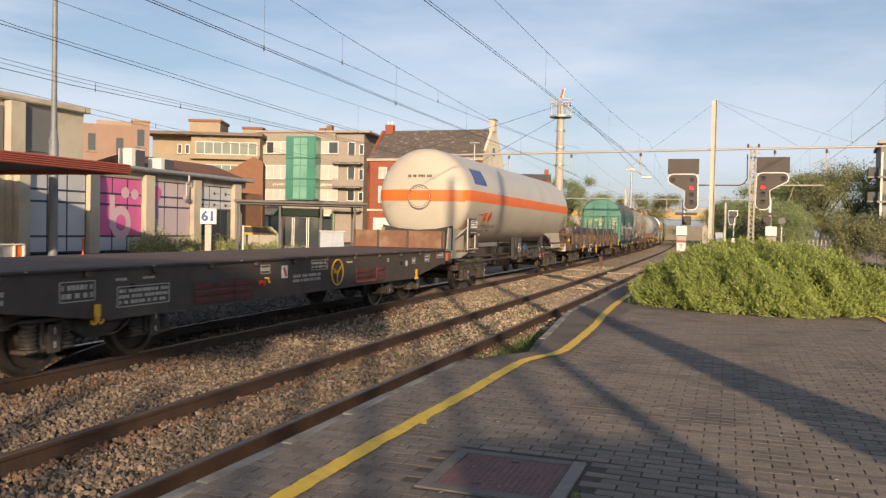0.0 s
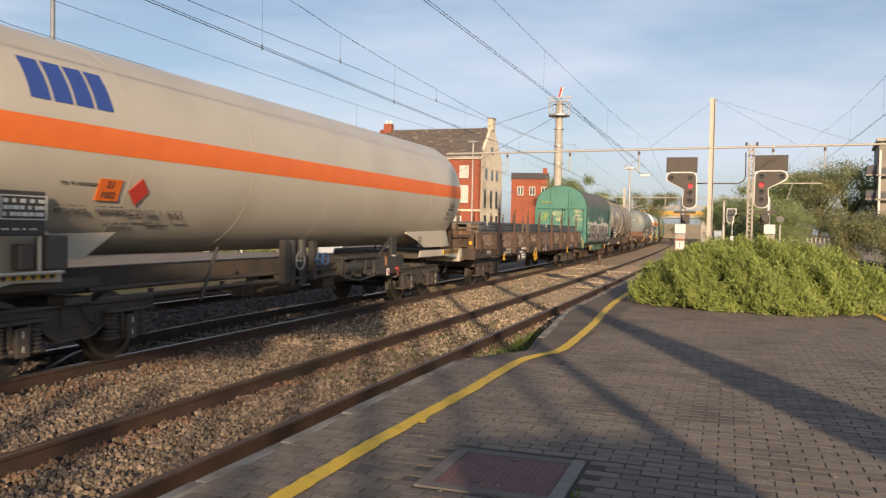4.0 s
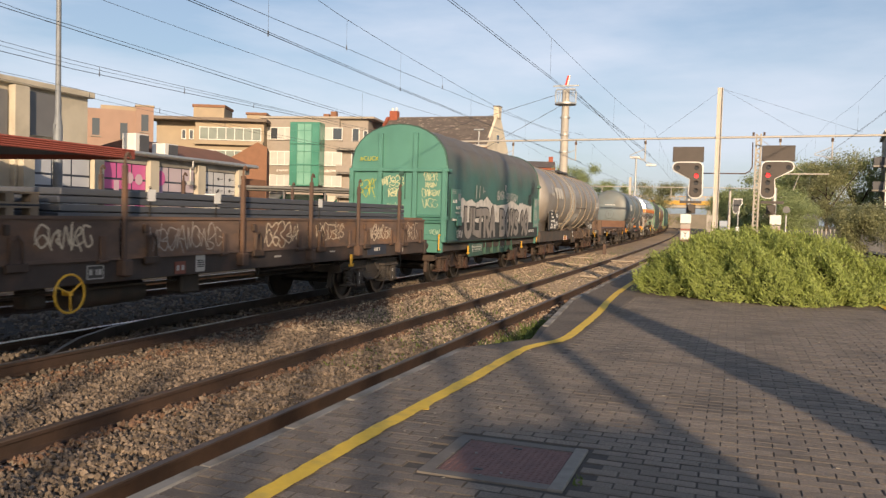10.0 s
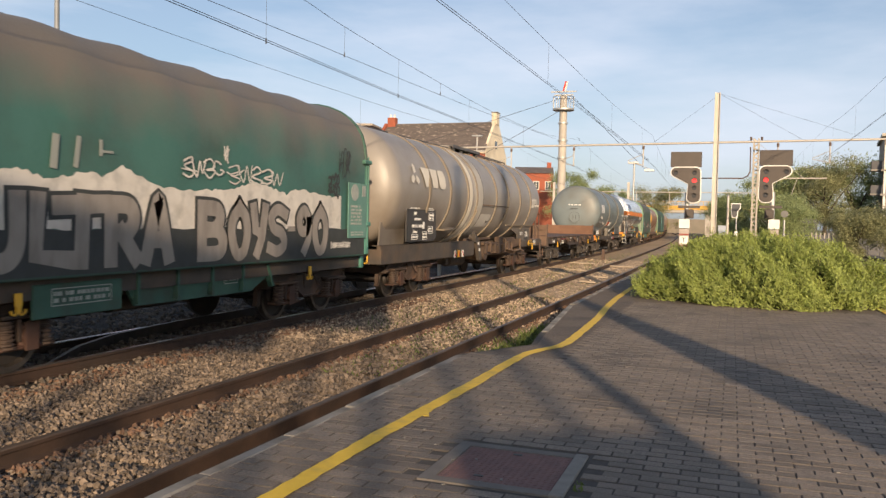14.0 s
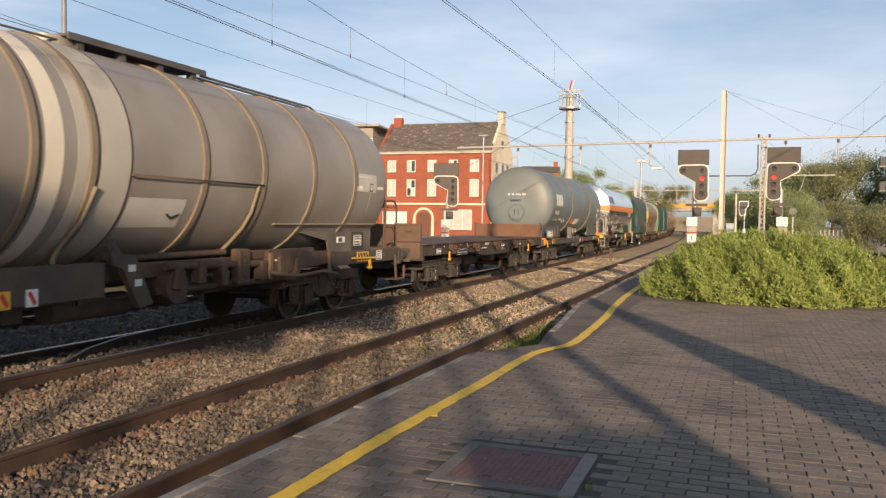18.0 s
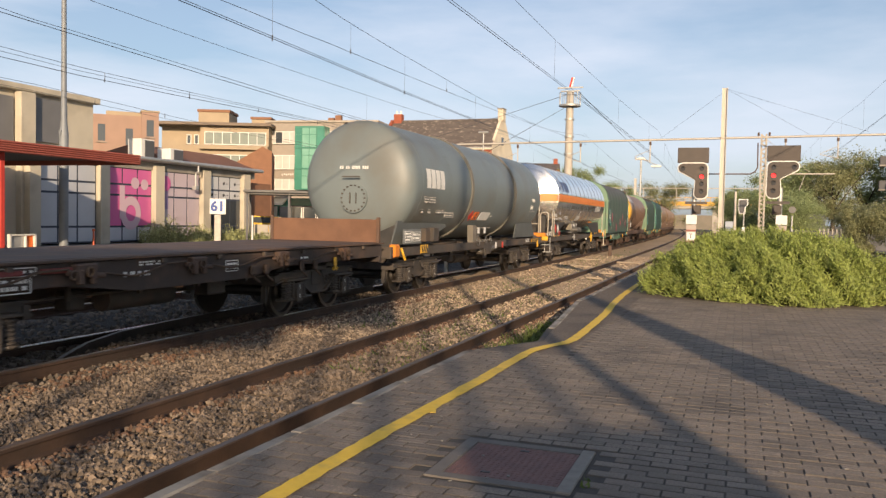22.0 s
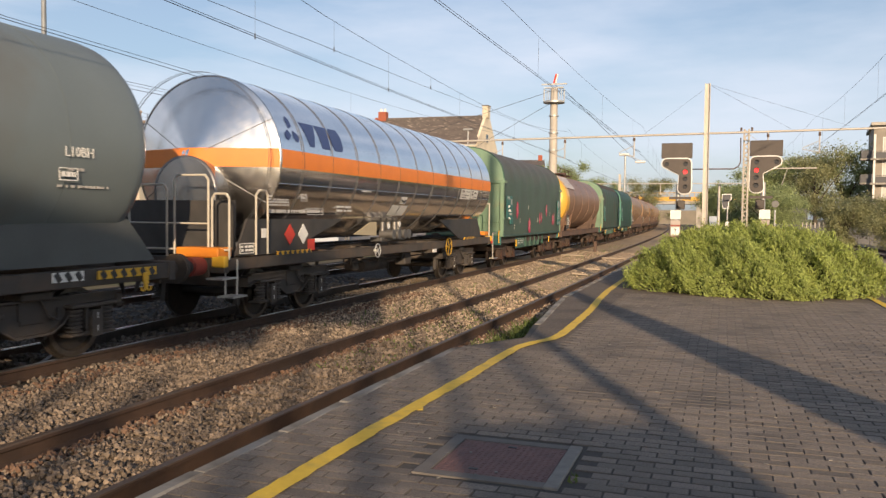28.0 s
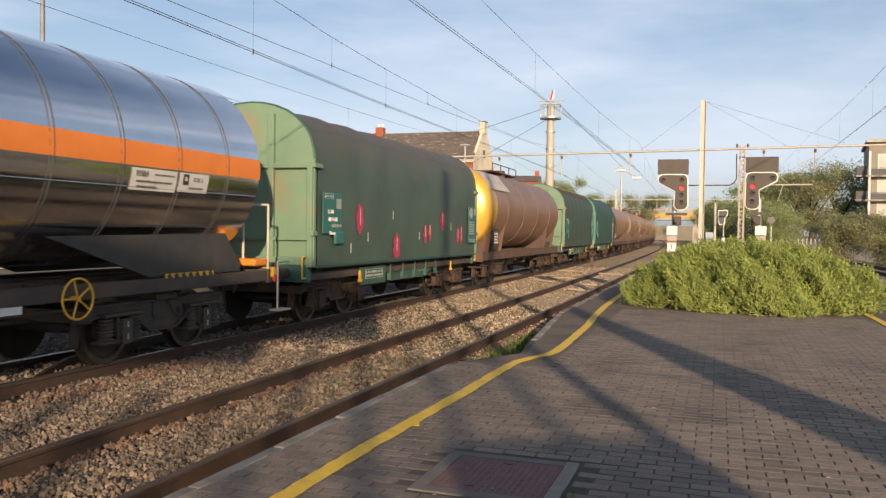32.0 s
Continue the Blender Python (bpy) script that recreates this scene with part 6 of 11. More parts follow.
red_house()
glass_apartments()
far_blocks()
station_wing()
street_furniture()
bridge()
shrub()
for i, (x, y, h, w, mt, base) in enumerate(((5.5, 112, 9.5, 9, LEAF_B, 0), (10.5, 108, 11, 8, LEAF_C, 0), (14.5, 112, 10.5, 9, LEAF_B, 0), (21, 126, 9, 8, LEAF_B, 0), (1.2, 132, 8, 7, LEAF_B, 0), (-1.2, 150, 7.5, 8, LEAF_B, 0),
                                            (4.2, 96, 5.5, 6.5, LEAF_B, 0), (8.0, 118, 10, 7, LEAF_C, 0), (-26.5, 139, 11.5, 8, LEAF_B, 0), (-22.0, 150, 9, 7, LEAF_B, 0), (-14, 160, 9.5, 9, LEAF_C, 0), (22, 120, 11, 10, LEAF_B, 0), (28, 110, 12, 10, LEAF_B, 0),
                                            (8.3, 64, 4.1, 3.6, LEAF_C, -0.4), (11.2, 64, 4.0, 4.6, LEAF_C, -0.4), (15.0, 63, 4.2, 5.0, LEAF_B, -0.4), (5.6, 88, 4.4, 4.5, LEAF_B, 0.2))):
    tree(x, y, h, w, mt, 20 + i, base, 24000 if y < 90 else 20000, 0.105 if y < 90 else 0.19, 0.12 if h < 6 else 0.3, h < 6 or y > 130)
weeds("track_weeds", "tufts of green weeds at the platform notch", [(-3.4, -2.62, 9.2, 11.8, 900, 0.10, -0.15), (-3.5, -2.75, 11.2, 15.5, 900, 0.12, -0.15), (-3.75, -3.2, 8.0, 15, 240, 0.07, -0.15), (-3.4, -3.15, 4.2, 9.5, 90, 0.08, -0.15), (-7.0, -5.6, 13, 34, 500, 0.09, -0.16), (-5.3, -4.0, 13, 28, 420, 0.07, -0.17), (-5.2, -4.15, 9.5, 16.5, 420, 0.055, -0.165), (-7.4, -5.6, 34, 60, 300, 0.12, -0.17)], GRASS, 9)
weeds("platform_weeds", "small weeds beside the inspection cover", [(-0.87, -0.81, 4.85, 5.05, 11, 0.04, 0.26)], GRASS, 10)


def leafy_weeds(name, label, clumps, mat, seed):
    """Clumps of thin stems set with small leaves, sparse towards their tips."""
    rng = np.random.default_rng(seed)
    vs, fs = [], []
    for x, y, w, h, n in clumps:
        for i in range(int(n * 1.7)):
            a, q = rng.uniform(0, 6.283), w * math.sqrt(rng.uniform(0, 1))
            bx, by, hh = x + q * math.cos(a), y + q * math.sin(a), h * rng.uniform(0.35, 1.0) * (1 - 0.5 * q / w)
            lx, ly = rng.normal() * 0.16 * hh, rng.normal() * 0.16 * hh
            o = len(vs)
            vs += [(bx - 0.008, by, 0.3), (bx + 0.008, by, 0.3), (bx + lx, by + ly, 0.3 + hh)]
            fs.append((o, o + 1, o + 2))
            for k in range(13):
                u = rng.uniform(0.05, 1.0) ** 1.2
                c = np.array((bx + lx * u, by + ly * u, 0.3 + hh * u)) + rng.normal(size=3) * 0.05
                d, e = rng.normal(size=3), rng.normal(size=3)
                d, e = d / np.linalg.norm(d) * rng.uniform(0.04, 0.075), e / np.linalg.norm(e) * 0.03
                o = len(vs)
                vs += [tuple(c - d), tuple(c + e), tuple(c + d), tuple(c - e)]
                fs.append((o, o + 1, o + 2, o + 3))
    return tagged(part(name, Shape().add(vs, fs), mat), label, "weeds", kind="stuff")


leafy_weeds("far_platform_weeds", "tall straggling leafy weeds along the far platform", [(-28.2, 33.4, 0.5, 1.45, 45), (-28.1, 34.3, 0.7, 1.6, 90), (-28.3, 35.4, 0.6, 1.9, 60), (-27.6, 36.0, 0.7, 1.35, 80), (-27.8, 37.2, 0.6, 1.4, 60), (-26.9, 38.3, 0.6, 1.3, 50), (-26.6, 39.4, 0.7, 1.2, 60), (-25.9, 40.3, 0.6, 0.8, 60), (-25.2, 41.3, 0.8, 0.75, 80), (-24.4, 42.4, 0.8, 0.6, 70)],
            surf("straggling_weed", (0.30, 0.32, 0.14), (0.22, 0.24, 0.105), 2, 0.7, 0, 0, island=0.4), 11)
weeds("trackside_weeds", "rough green weeds between the far tracks", [(-11.6, -10.5, 6, 40, 700, 0.12, -0.35), (4.5, 12, 20, 60, 900, 0.14, -0.35), (8, 16, 40, 75, 700, 0.3, -0.4)], GRASS, 12)

# unseen posts and walls, added sunward to cast shadows across platform and tracks
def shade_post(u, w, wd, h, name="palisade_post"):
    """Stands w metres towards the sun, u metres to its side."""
    m = thing(name, "unseen post added to cast shadow on platform and tracks", "post", pose(u * 0.909 + w * 0.417, u * 0.417 - w * 0.909, -0.3, 0, 0, 24.6), "screen posts behind the platform")
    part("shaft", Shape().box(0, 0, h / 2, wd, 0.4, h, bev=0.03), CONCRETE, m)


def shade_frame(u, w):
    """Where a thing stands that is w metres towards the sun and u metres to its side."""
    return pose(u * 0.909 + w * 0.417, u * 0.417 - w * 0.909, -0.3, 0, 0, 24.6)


# Added blocker, shaped after the broad shadow band it has to cast.
pier = thing("canopy_pier", "unseen tapered slab added to cast the broad shadow band", "pier", shade_frame(4.61, 7))
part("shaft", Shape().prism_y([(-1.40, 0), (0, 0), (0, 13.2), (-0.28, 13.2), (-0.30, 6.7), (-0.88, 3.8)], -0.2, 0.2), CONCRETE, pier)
# Added block out of view that shades the near pavers.
shade_walls = thing("platform_shelter", "unseen wall and roof added to shade the near pavers", "shelter", shade_frame(1.53, 11))
part("wall", Shape().box(0, 0.6, 2.25, 1.88, 0.3, 4.5), CONCRETE, shade_walls, "added wall that blocks the sun")
part("roof", Shape().box(0, 0, 4.58, 1.88, 1.6, 0.16, bev=0.03), CONCRETE, shade_walls, "added flat slab that blocks the sun")
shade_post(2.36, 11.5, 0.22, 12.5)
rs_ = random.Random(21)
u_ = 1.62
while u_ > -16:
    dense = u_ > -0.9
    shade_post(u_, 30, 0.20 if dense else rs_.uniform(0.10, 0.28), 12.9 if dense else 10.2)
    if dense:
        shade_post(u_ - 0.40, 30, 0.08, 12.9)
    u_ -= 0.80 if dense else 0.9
# unseen slabs added up-sun; their shadow darkens the lower half of the train
fb = thing("footbridge", "unseen concrete slabs added to shade the lower train", "footbridge", pose(30 * 0.417, -30 * 0.909, -0.3, 0, 0, 24.6))
part("deck", Shape().box(-9.0, 0.3, 11.38, 14.8, 0.5, 1.5, bev=0.04), CONCRETE, fb, "added slab that keeps the sun off the lower train")
part("stair_head", Shape().box(-0.6, 0.3, 12.05, 2.0, 0.5, 1.5, bev=0.04), CONCRETE, fb, "higher added slab that blocks the sun")
# ------------------------------------------------------------------ the goods train
TRAIN_X = -8.77
WAGONS, WHEELS = [], []


def S(t):
    """Way run by the train at t seconds, in metres from its place at 16 s."""
    c = t - 16
    return 3.931 * c - 0.0240 * c * c / 2 - 0.00108 * c ** 3 / 6


def wheelset_shape():
    sh = Shape()
    for s in (1, -1):
        x = 0.76 * s
        vs, n = [], 28
        prof = [(x - 0.065 * s, 0.10), (x - 0.065 * s, 0.40), (x - 0.065 * s, 0.488), (x - 0.035 * s, 0.488), (x - 0.03 * s, 0.460), (x + 0.065 * s, 0.456), (x + 0.065 * s, 0.39), (x + 0.02 * s, 0.36), (x + 0.015 * s, 0.2), (x + 0.07 * s, 0.16), (x + 0.07 * s, 0.0)]
        for px, r in prof:
            vs += [(px, r * math.cos(2 * math.pi * i / n), r * math.sin(2 * math.pi * i / n)) for i in range(n)]
        fs = [(j * n + i, j * n + (i + 1) % n, (j + 1) * n + (i + 1) % n, (j + 1) * n + i) if s > 0 else (j * n + i, (j + 1) * n + i, (j + 1) * n + (i + 1) % n, j * n + (i + 1) % n) for j in range(len(prof) - 1) for i in range(n)]
        sh.add(vs, fs)
    sh.cyl((-1.0, 0, 0), (1.0, 0, 0), 0.08, 10)
    return sh


WHEELMAT = surf("worn_wheel_steel", (0.048, 0.039, 0.033), (0.030, 0.026, 0.023), 5, 0.55, 0.3, 0.2)
BOGIEMAT = surf("black_bogie_steel", (0.046, 0.041, 0.038), (0.070, 0.059, 0.050), 3, 0.7, 0.1, 0.2, dirt=(0.10, 0.074, 0.053), dirt_scale=2.2, dirt_at=(0.45, 0.8))
RUSTBOGIE = surf("oily_brown_bogie_steel", (0.075, 0.047, 0.033), (0.046, 0.034, 0.027), 3, 0.75, 0.1, 0.25, dirt=(0.15, 0.085, 0.052), dirt_scale=2.0)
WHEELSET = wheelset_shape().mesh("wheelset", WHEELMAT)
WHEELSET.materials.append(surf("bright_wheel_rim", (0.20, 0.18, 0.16), (0.13, 0.115, 0.10), 8, 0.38, 0.9, 0.1))
for _p in WHEELSET.polygons:
    if (_p.index < 560) and (_p.index % 280) // 28 in (4, 5):
        _p.material_index = 1


def bogie_frame(mat):
    """Two-axle goods bogie: side frames dipped between the wheels, bolster, end beams, brake gear."""
    sh = Shape()
    out = [(-1.50, 0.64), (-1.50, 0.78), (-1.30, 0.84), (-0.62, 0.86), (-0.40, 0.80), (0.40, 0.80), (0.62, 0.86), (1.30, 0.84), (1.50, 0.78), (1.50, 0.64),
           (1.20, 0.69), (0.66, 0.69), (0.50, 0.52), (0.28, 0.40), (-0.28, 0.40), (-0.50, 0.52), (-0.66, 0.69), (-1.20, 0.69)]
    rim = [(-1.50, 0.68), (-1.24, 0.72), (-0.64, 0.72), (-0.46, 0.53), (-0.26, 0.42), (0.26, 0.42), (0.46, 0.53), (0.64, 0.72), (1.24, 0.72), (1.50, 0.68)]
    for s in (1, -1):
        x = 1.0 * s
        sh.prism_x(out, x - 0.03, x + 0.03)
        for (ya, za), (yb, zb) in zip(rim, rim[1:]):          # lower flange that follows the dip
            d = math.hypot(yb - ya, zb - za)
            sh.box(x, (ya + yb) / 2, (za + zb) / 2 - 0.015, 0.18, d + 0.02, 0.03, rx=math.degrees(math.atan2(zb - za, yb - ya)))
        sh.box(x, 0, 0.83, 0.18, 2.9, 0.03).box(x, 0, 0.88, 0.30, 0.46, 0.10, bev=0.02)
        for dy in (-0.9, 0.9):                                # spring caps and saddle over each axle box
            sh.box(x + 0.06 * s, dy, 0.70, 0.24, 0.80, 0.05, bev=0.012)
            sh.box(x + 0.05 * s, dy - 0.13, 0.56, 0.20, 0.04, 0.30).box(x + 0.05 * s, dy + 0.13, 0.56, 0.20, 0.04, 0.30)
        sh.box(x + 0.03 * s, 0.0, 0.60, 0.03, 0.34, 0.12, bev=0.01)
    sh.box(0, 0, 0.72, 2.1, 0.40, 0.24).box(0, 1.46, 0.70, 2.1, 0.10, 0.16).box(0, -1.46, 0.70, 2.1, 0.10, 0.16)
    for dy in (0.40, -0.40, 1.40, -1.40):
        for x in (0.76, -0.76):
            sh.box(x, dy, 0.45, 0.09, 0.09, 0.32, rx=8 if dy > 0 else -8).box(x, dy, 0.68, 0.03, 0.04, 0.26)
    sh.cyl((-0.85, 0.40, 0.33), (0.85, 0.40, 0.33), 0.035, 6).cyl((-0.85, -0.40, 0.33), (0.85, -0.40, 0.33), 0.035, 6)
    sh.cyl((0.86, -1.45, 0.60), (0.86, 1.45, 0.60), 0.02, 6).pipe([(1.06, 0.1, 0.86), (1.12, 0.2, 0.62), (1.10, 0.34, 0.56), (1.04, 0.40, 0.70)], 0.018)
    return sh.mesh("bogie_frame", mat)


def coil_spring():
    prof = [(0.335, 0.0), (0.335, 0.125), (0.362, 0.125)]
    for i in range(6):
        z = 0.366 + i * 0.052
        prof += [(z, 0.080), (z + 0.008, 0.106), (z + 0.028, 0.106), (z + 0.038, 0.080)]
    n = 12
    vs = [(r * math.cos(2 * math.pi * k / n), r * math.sin(2 * math.pi * k / n), z) for z, r in prof for k in range(n)]
    return Shape().add(vs, [(j * n + k, j * n + (k + 1) % n, (j + 1) * n + (k + 1) % n, (j + 1) * n + k) for j in range(len(prof) - 1) for k in range(n)])


def curved_patch(pts, r, cz, x_lift=0.006, rows=7):
    """A flat outline (y, z), convex, laid as a thin sheet on the flank of a tank of radius r."""
    zs = [z for _, z in pts]
    lo, hi = min(zs), max(zs)
    vs = []
    for k in range(rows):
        z = lo + (hi - lo) * min(max(k / (rows - 1), 0.001), 0.999)
        ys = []
        for (ya, za), (yb, zb) in zip(pts, pts[1:] + pts[:1]):
            if (za - z) * (zb - z) < 0:
                ys.append(ya + (yb - ya) * (z - za) / (zb - za))
        x = math.sqrt(r * r - (z - cz) ** 2) + x_lift
        vs += [(x, min(ys), z), (x, max(ys), z)]
    return Shape().add(vs, [(2 * k, 2 * k + 1, 2 * k + 3, 2 * k + 2) for k in range(rows - 1)])


def mark(w, kind, mat, r, cz, y, z, label, size=0.46, lift=0.006):
    """An owner's mark as plain shapes: an optional three-lobed figure and a row of blocks."""
    k0, e = size / 0.46, None
    if kind == 4:
        h = size * 0.52
        shapes = [[(a, -h), (a + 0.285, -h), (a + 0.285, h), (a, h)] for a in (-0.22, 0.115, 0.45, 0.785)]
    else:
        h = size * 0.48
        shapes = []
        for a in (0, 120, 240):
            ca, sa = math.cos(radians(a)), math.sin(radians(a))
            shapes.append([(p * ca - (q + 0.11) * sa, p * sa + (q + 0.11) * ca) for p, q in ((-0.055, -0.06), (0.075, -0.03), (0.085, 0.12), (0.0, 0.17), (-0.075, 0.10))])
        shapes += [[(0.44, h), (0.99, h), (0.80, -h), (0.63, -h)], [(1.02, h), (1.50, h), (1.43, -h), (1.12, -h)], [(1.60, h), (1.95, h), (2.03, h * 0.5), (2.03, -h * 0.9), (1.95, -h), (1.66, -h), (1.55, -h * 0.5), (1.55, h * 0.6)]]
    for i, sh in enumerate(shapes):
        pts = [(y + p * k0, z + q * (k0 if kind == 3 and i < 3 else 1)) for p, q in sh]
        ob = part("emblem" if e is None else "emblem_block", curved_patch(pts, r, cz, lift), mat, e or w, label if e is None else "")
        e = e or ob
    return e


def skirt(w, pts, mat, x=1.18, name="skirt", label=""):
    """A plate hung under a tank's flank, on both sides; pts are (y, z)."""
    for q in (1, -1):
        part(name, Shape().prism_x(pts, q * x - 0.02, q * x + 0.02), mat, w, label)


def chequer(w, y, z, ln, ht, n, x=1.31, a=None, lean=35):
    """A warning edge in two colours."""
    part("hazard_edge", Shape().box(x, y, z, 0.02, ln, ht), a or YPAINT, w, "yellow and black warning edge")
    st = Shape()
    for i in range(n):
        st.box(x + 0.012, y - ln / 2 + ln * (i + 0.5) / n, z, 0.006, ln / n * 0.45, ht * 0.98, rx=lean)
    part("hazard_stripes", st, BLACK, w)


def ribbon_x(sh, pts, r, x, dx=0.0):
    """A flat stroke of half width r along pts (y, z), with mitred joints, on a side that looks to +x."""
    n, vs = len(pts), []
    for i in range(n):
        (ya, za), (yb, zb) = pts[max(0, i - 1)], pts[min(n - 1, i + 1)]
        d = math.hypot(yb - ya, zb - za) or 1
        ny, nz = -(zb - za) / d, (yb - ya) / d
        q = x + dx * i / n
        vs += [(q, pts[i][0] + ny * r, pts[i][1] + nz * r), (q, pts[i][0] - ny * r, pts[i][1] - nz * r)]
    sh.add(vs, [(2 * i, 2 * i + 1, 2 * i + 3, 2 * i + 2) for i in range(n - 1)])


def smooth_path(ctrl, k=5):
    """A rounded line through the control points."""
    c = [ctrl[0]] + list(ctrl) + [ctrl[-1]]
    out = []
    for i in range(1, len(c) - 2):
        for j in range(k):
            t = j / k
            out.append(tuple(0.5 * (2 * c[i][q] + (c[i + 1][q] - c[i - 1][q]) * t + (2 * c[i - 1][q] - 5 * c[i][q] + 4 * c[i + 1][q] - c[i + 2][q]) * t * t + (3 * c[i][q] - c[i - 1][q] - 3 * c[i + 1][q] + c[i + 2][q]) * t ** 3) for q in (0, 1)))
    return out + [tuple(ctrl[-1])]


BOGIE = {m.name: bogie_frame(m) for m in (BOGIEMAT, RUSTBOGIE)}
SPRING = coil_spring().mesh("coil_spring", BOGIEMAT)
SPRING_RUST = coil_spring().mesh("coil_spring", RUSTBOGIE)
AXLEBOX = Shape().box(0, 0, 0.47, 0.22, 0.22, 0.30, bev=0.03).box(0, 0, 0.335, 0.24, 0.78, 0.05, bev=0.015).cyl((0.10, 0, 0.46), (0.15, 0, 0.46), 0.105, 14).box(0.16, 0, 0.47, 0.02, 0.19, 0.34, bev=0.006).mesh("axle_box", BOGIEMAT)
AXLE_MARK = Shape().box(0.173, 0, 0.565, 0.004, 0.016, 0.075).box(0.173, 0, 0.40, 0.004, 0.016, 0.075).mesh("axle_mark", plain("chalk_white_paint", (0.55, 0.54, 0.5), 0.7))
AXLEBOX_RUST = AXLEBOX.copy()
AXLEBOX_RUST.materials[0] = surf("rusty_axle_box", (0.085, 0.04, 0.026), (0.05, 0.028, 0.02), 4, 0.8, 0.1, 0.25)
BUFFER = Shape().cyl((0, 0, 0), (0, 0.36, 0), 0.10, 14).cyl((0, 0.30, 0), (0, 0.56, 0), 0.075, 14).cyl((0, 0.56, 0), (0, 0.60, 0), 0.225, 18, 0.215).box(0, 0.01, 0, 0.34, 0.03, 0.34).mesh("buffer", DARKSTEEL)
HOOK = Shape().box(0, 0.12, 0, 0.07, 0.34, 0.09).cyl((-0.06, 0.26, 0.03), (0.06, 0.26, 0.03), 0.06, 10).pipe([(0, 0.28, 0), (0.03, 0.40, -0.22), (0, 0.48, -0.40), (-0.03, 0.40, -0.22), (0, 0.28, 0)], 0.022).mesh("coupling", DARKSTEEL)


def add_bogie(w, y, mat=None):
    mat = RUSTBOGIE if mat is BROWNSTEEL else BOGIEMAT
    b = part("bogie", BOGIE[mat.name], mat, w, m=pose(0, y, 0))
    for dy in (-0.9, 0.9):
        ws = part("wheelset", WHEELSET, WHEELMAT, b, m=pose(0, dy, 0.46))
        WHEELS.append(ws)
        for s in (1, -1):
            part("axle_box", AXLEBOX if mat is BOGIEMAT else AXLEBOX_RUST, mat, b, m=pose(1.03 * s, dy, 0, 0, 0, 0 if s > 0 else 180))
            if s > 0 and mat is BOGIEMAT:
                part("axle_mark", AXLE_MARK, mat, b, "two white dashes", pose(1.03, dy, 0))
            for e in (-0.265, 0.265):
                part("coil_spring", SPRING if mat is BOGIEMAT else SPRING_RUST, BOGIEMAT, b, m=pose(1.06 * s, dy + e, 0))
    return b


def buffers(w, l, z=1.04, far=0.0):
    """Buffers and hooks on both headstocks; far is how much farther out the far one stands."""
    for y, turn in ((l / 2 + far, 0), (-l / 2, 180)):
        for s in (0.875, -0.875):
            part("buffer", BUFFER, DARKSTEEL, w, m=pose(s, y, z, 0, 0, turn))
        part("coupling", HOOK, DARKSTEEL, w, m=pose(0, y, z, 0, 0, turn))


def wagon(name, label, y0, y1, group="wagons of the goods train"):
    """An empty wagon whose headstocks stand at y0 and y1 when the train is at its zero."""
    w = thing(name, label, "freight wagon", along(TRAIN_X, (y0 + y1) / 2), group)
    WAGONS.append((w, (y0 + y1) / 2))
    return w


def underframe(w, l, mat, z=1.04, depth=0.30, width=2.5):
    sh = Shape()
    for s in (1, -1):
        x = width / 2 * s
        sh.box(x, 0, z, 0.10, l, depth, bev=0.012).box(x - 0.05 * s, 0, z + depth / 2 - 0.01, 0.2, l, 0.02)
        sh.box(0.3 * s, 0, z, 0.12, l, depth)
    k = max(4, int(l / 2.2))
    for i in range(1, k):
        sh.box(0, -l / 2 + l * i / k, z, width - 0.12, 0.10, depth * 0.8)
    part("underframe", sh, mat, w)
    for e in (1, -1):
        part("headstock", Shape().box(0, e * (l / 2 - 0.06), z, width + 0.15, 0.14, depth + 0.06, bev=0.012), mat, w)


def bars(w, x, y, z, wd, ht, rows, mat, seed=1, parent=None, frame_bar=False, name="lettering"):
    """Lines of small unreadable lettering, as bars on a side that looks to +x."""
    rr = random.Random(seed)
    sh = Shape()
    rh = ht / rows
    for i in range(rows):
        zz = z + ht / 2 - rh * (i + 0.5)
        yy = y - wd / 2
        while yy < y + wd / 2 - 0.02:
            ln = min(rr.uniform(0.03, 0.09), y + wd / 2 - yy)
            sh.box(x, yy + ln / 2, zz, 0.006, ln * 0.86, rh * 0.6)
            yy += ln + rr.choice((0.008, 0.012, 0.05))
    if frame_bar:
        for dz in (ht / 2 + 0.02, -ht / 2 - 0.02):
            sh.box(x, y, z + dz, 0.006, wd + 0.06, 0.012)
        for dy in (wd / 2 + 0.03, -wd / 2 - 0.03):
            sh.box(x, y + dy, z, 0.006, 0.012, ht + 0.04)
    return tagged(part(name, sh, mat, parent or w, "lettering too small to read"), kind="stuff")


def handwheel(w, x, y, z, r, mat, spokes=3):
    hw = part("handwheel", Shape().torus_x((0, 0, 0), r, 0.015, 28), mat, w, "brake handwheel with spokes", pose(x, y, z))
    sh = Shape().cyl((-0.10, 0, 0), (0.02, 0, 0), 0.03, 8)
    for i in range(spokes):
        a = 0.6 + 2 * math.pi * i / spokes
        sh.cyl((0, 0, 0), (0, r * math.cos(a), r * math.sin(a)), 0.012, 6)
    part("spoke", sh, mat, hw)
    return hw


def lash_hook(w, x, y, z, mat):
    """A lashing hook of two curled prongs under a flat shank."""
    sh = Shape().box(0, 0, 0.06, 0.03, 0.10, 0.15, bev=0.01).box(0, 0, -0.04, 0.03, 0.06, 0.08)
    for s in (1, -1):
        sh.pipe([(0, 0, -0.07), (0, 0.045 * s, -0.11), (0, 0.09 * s, -0.095), (0, 0.10 * s, -0.055)], 0.015)
    part("lashing_hook", sh, mat, w, "yellow rope hook", pose(x, y, z))


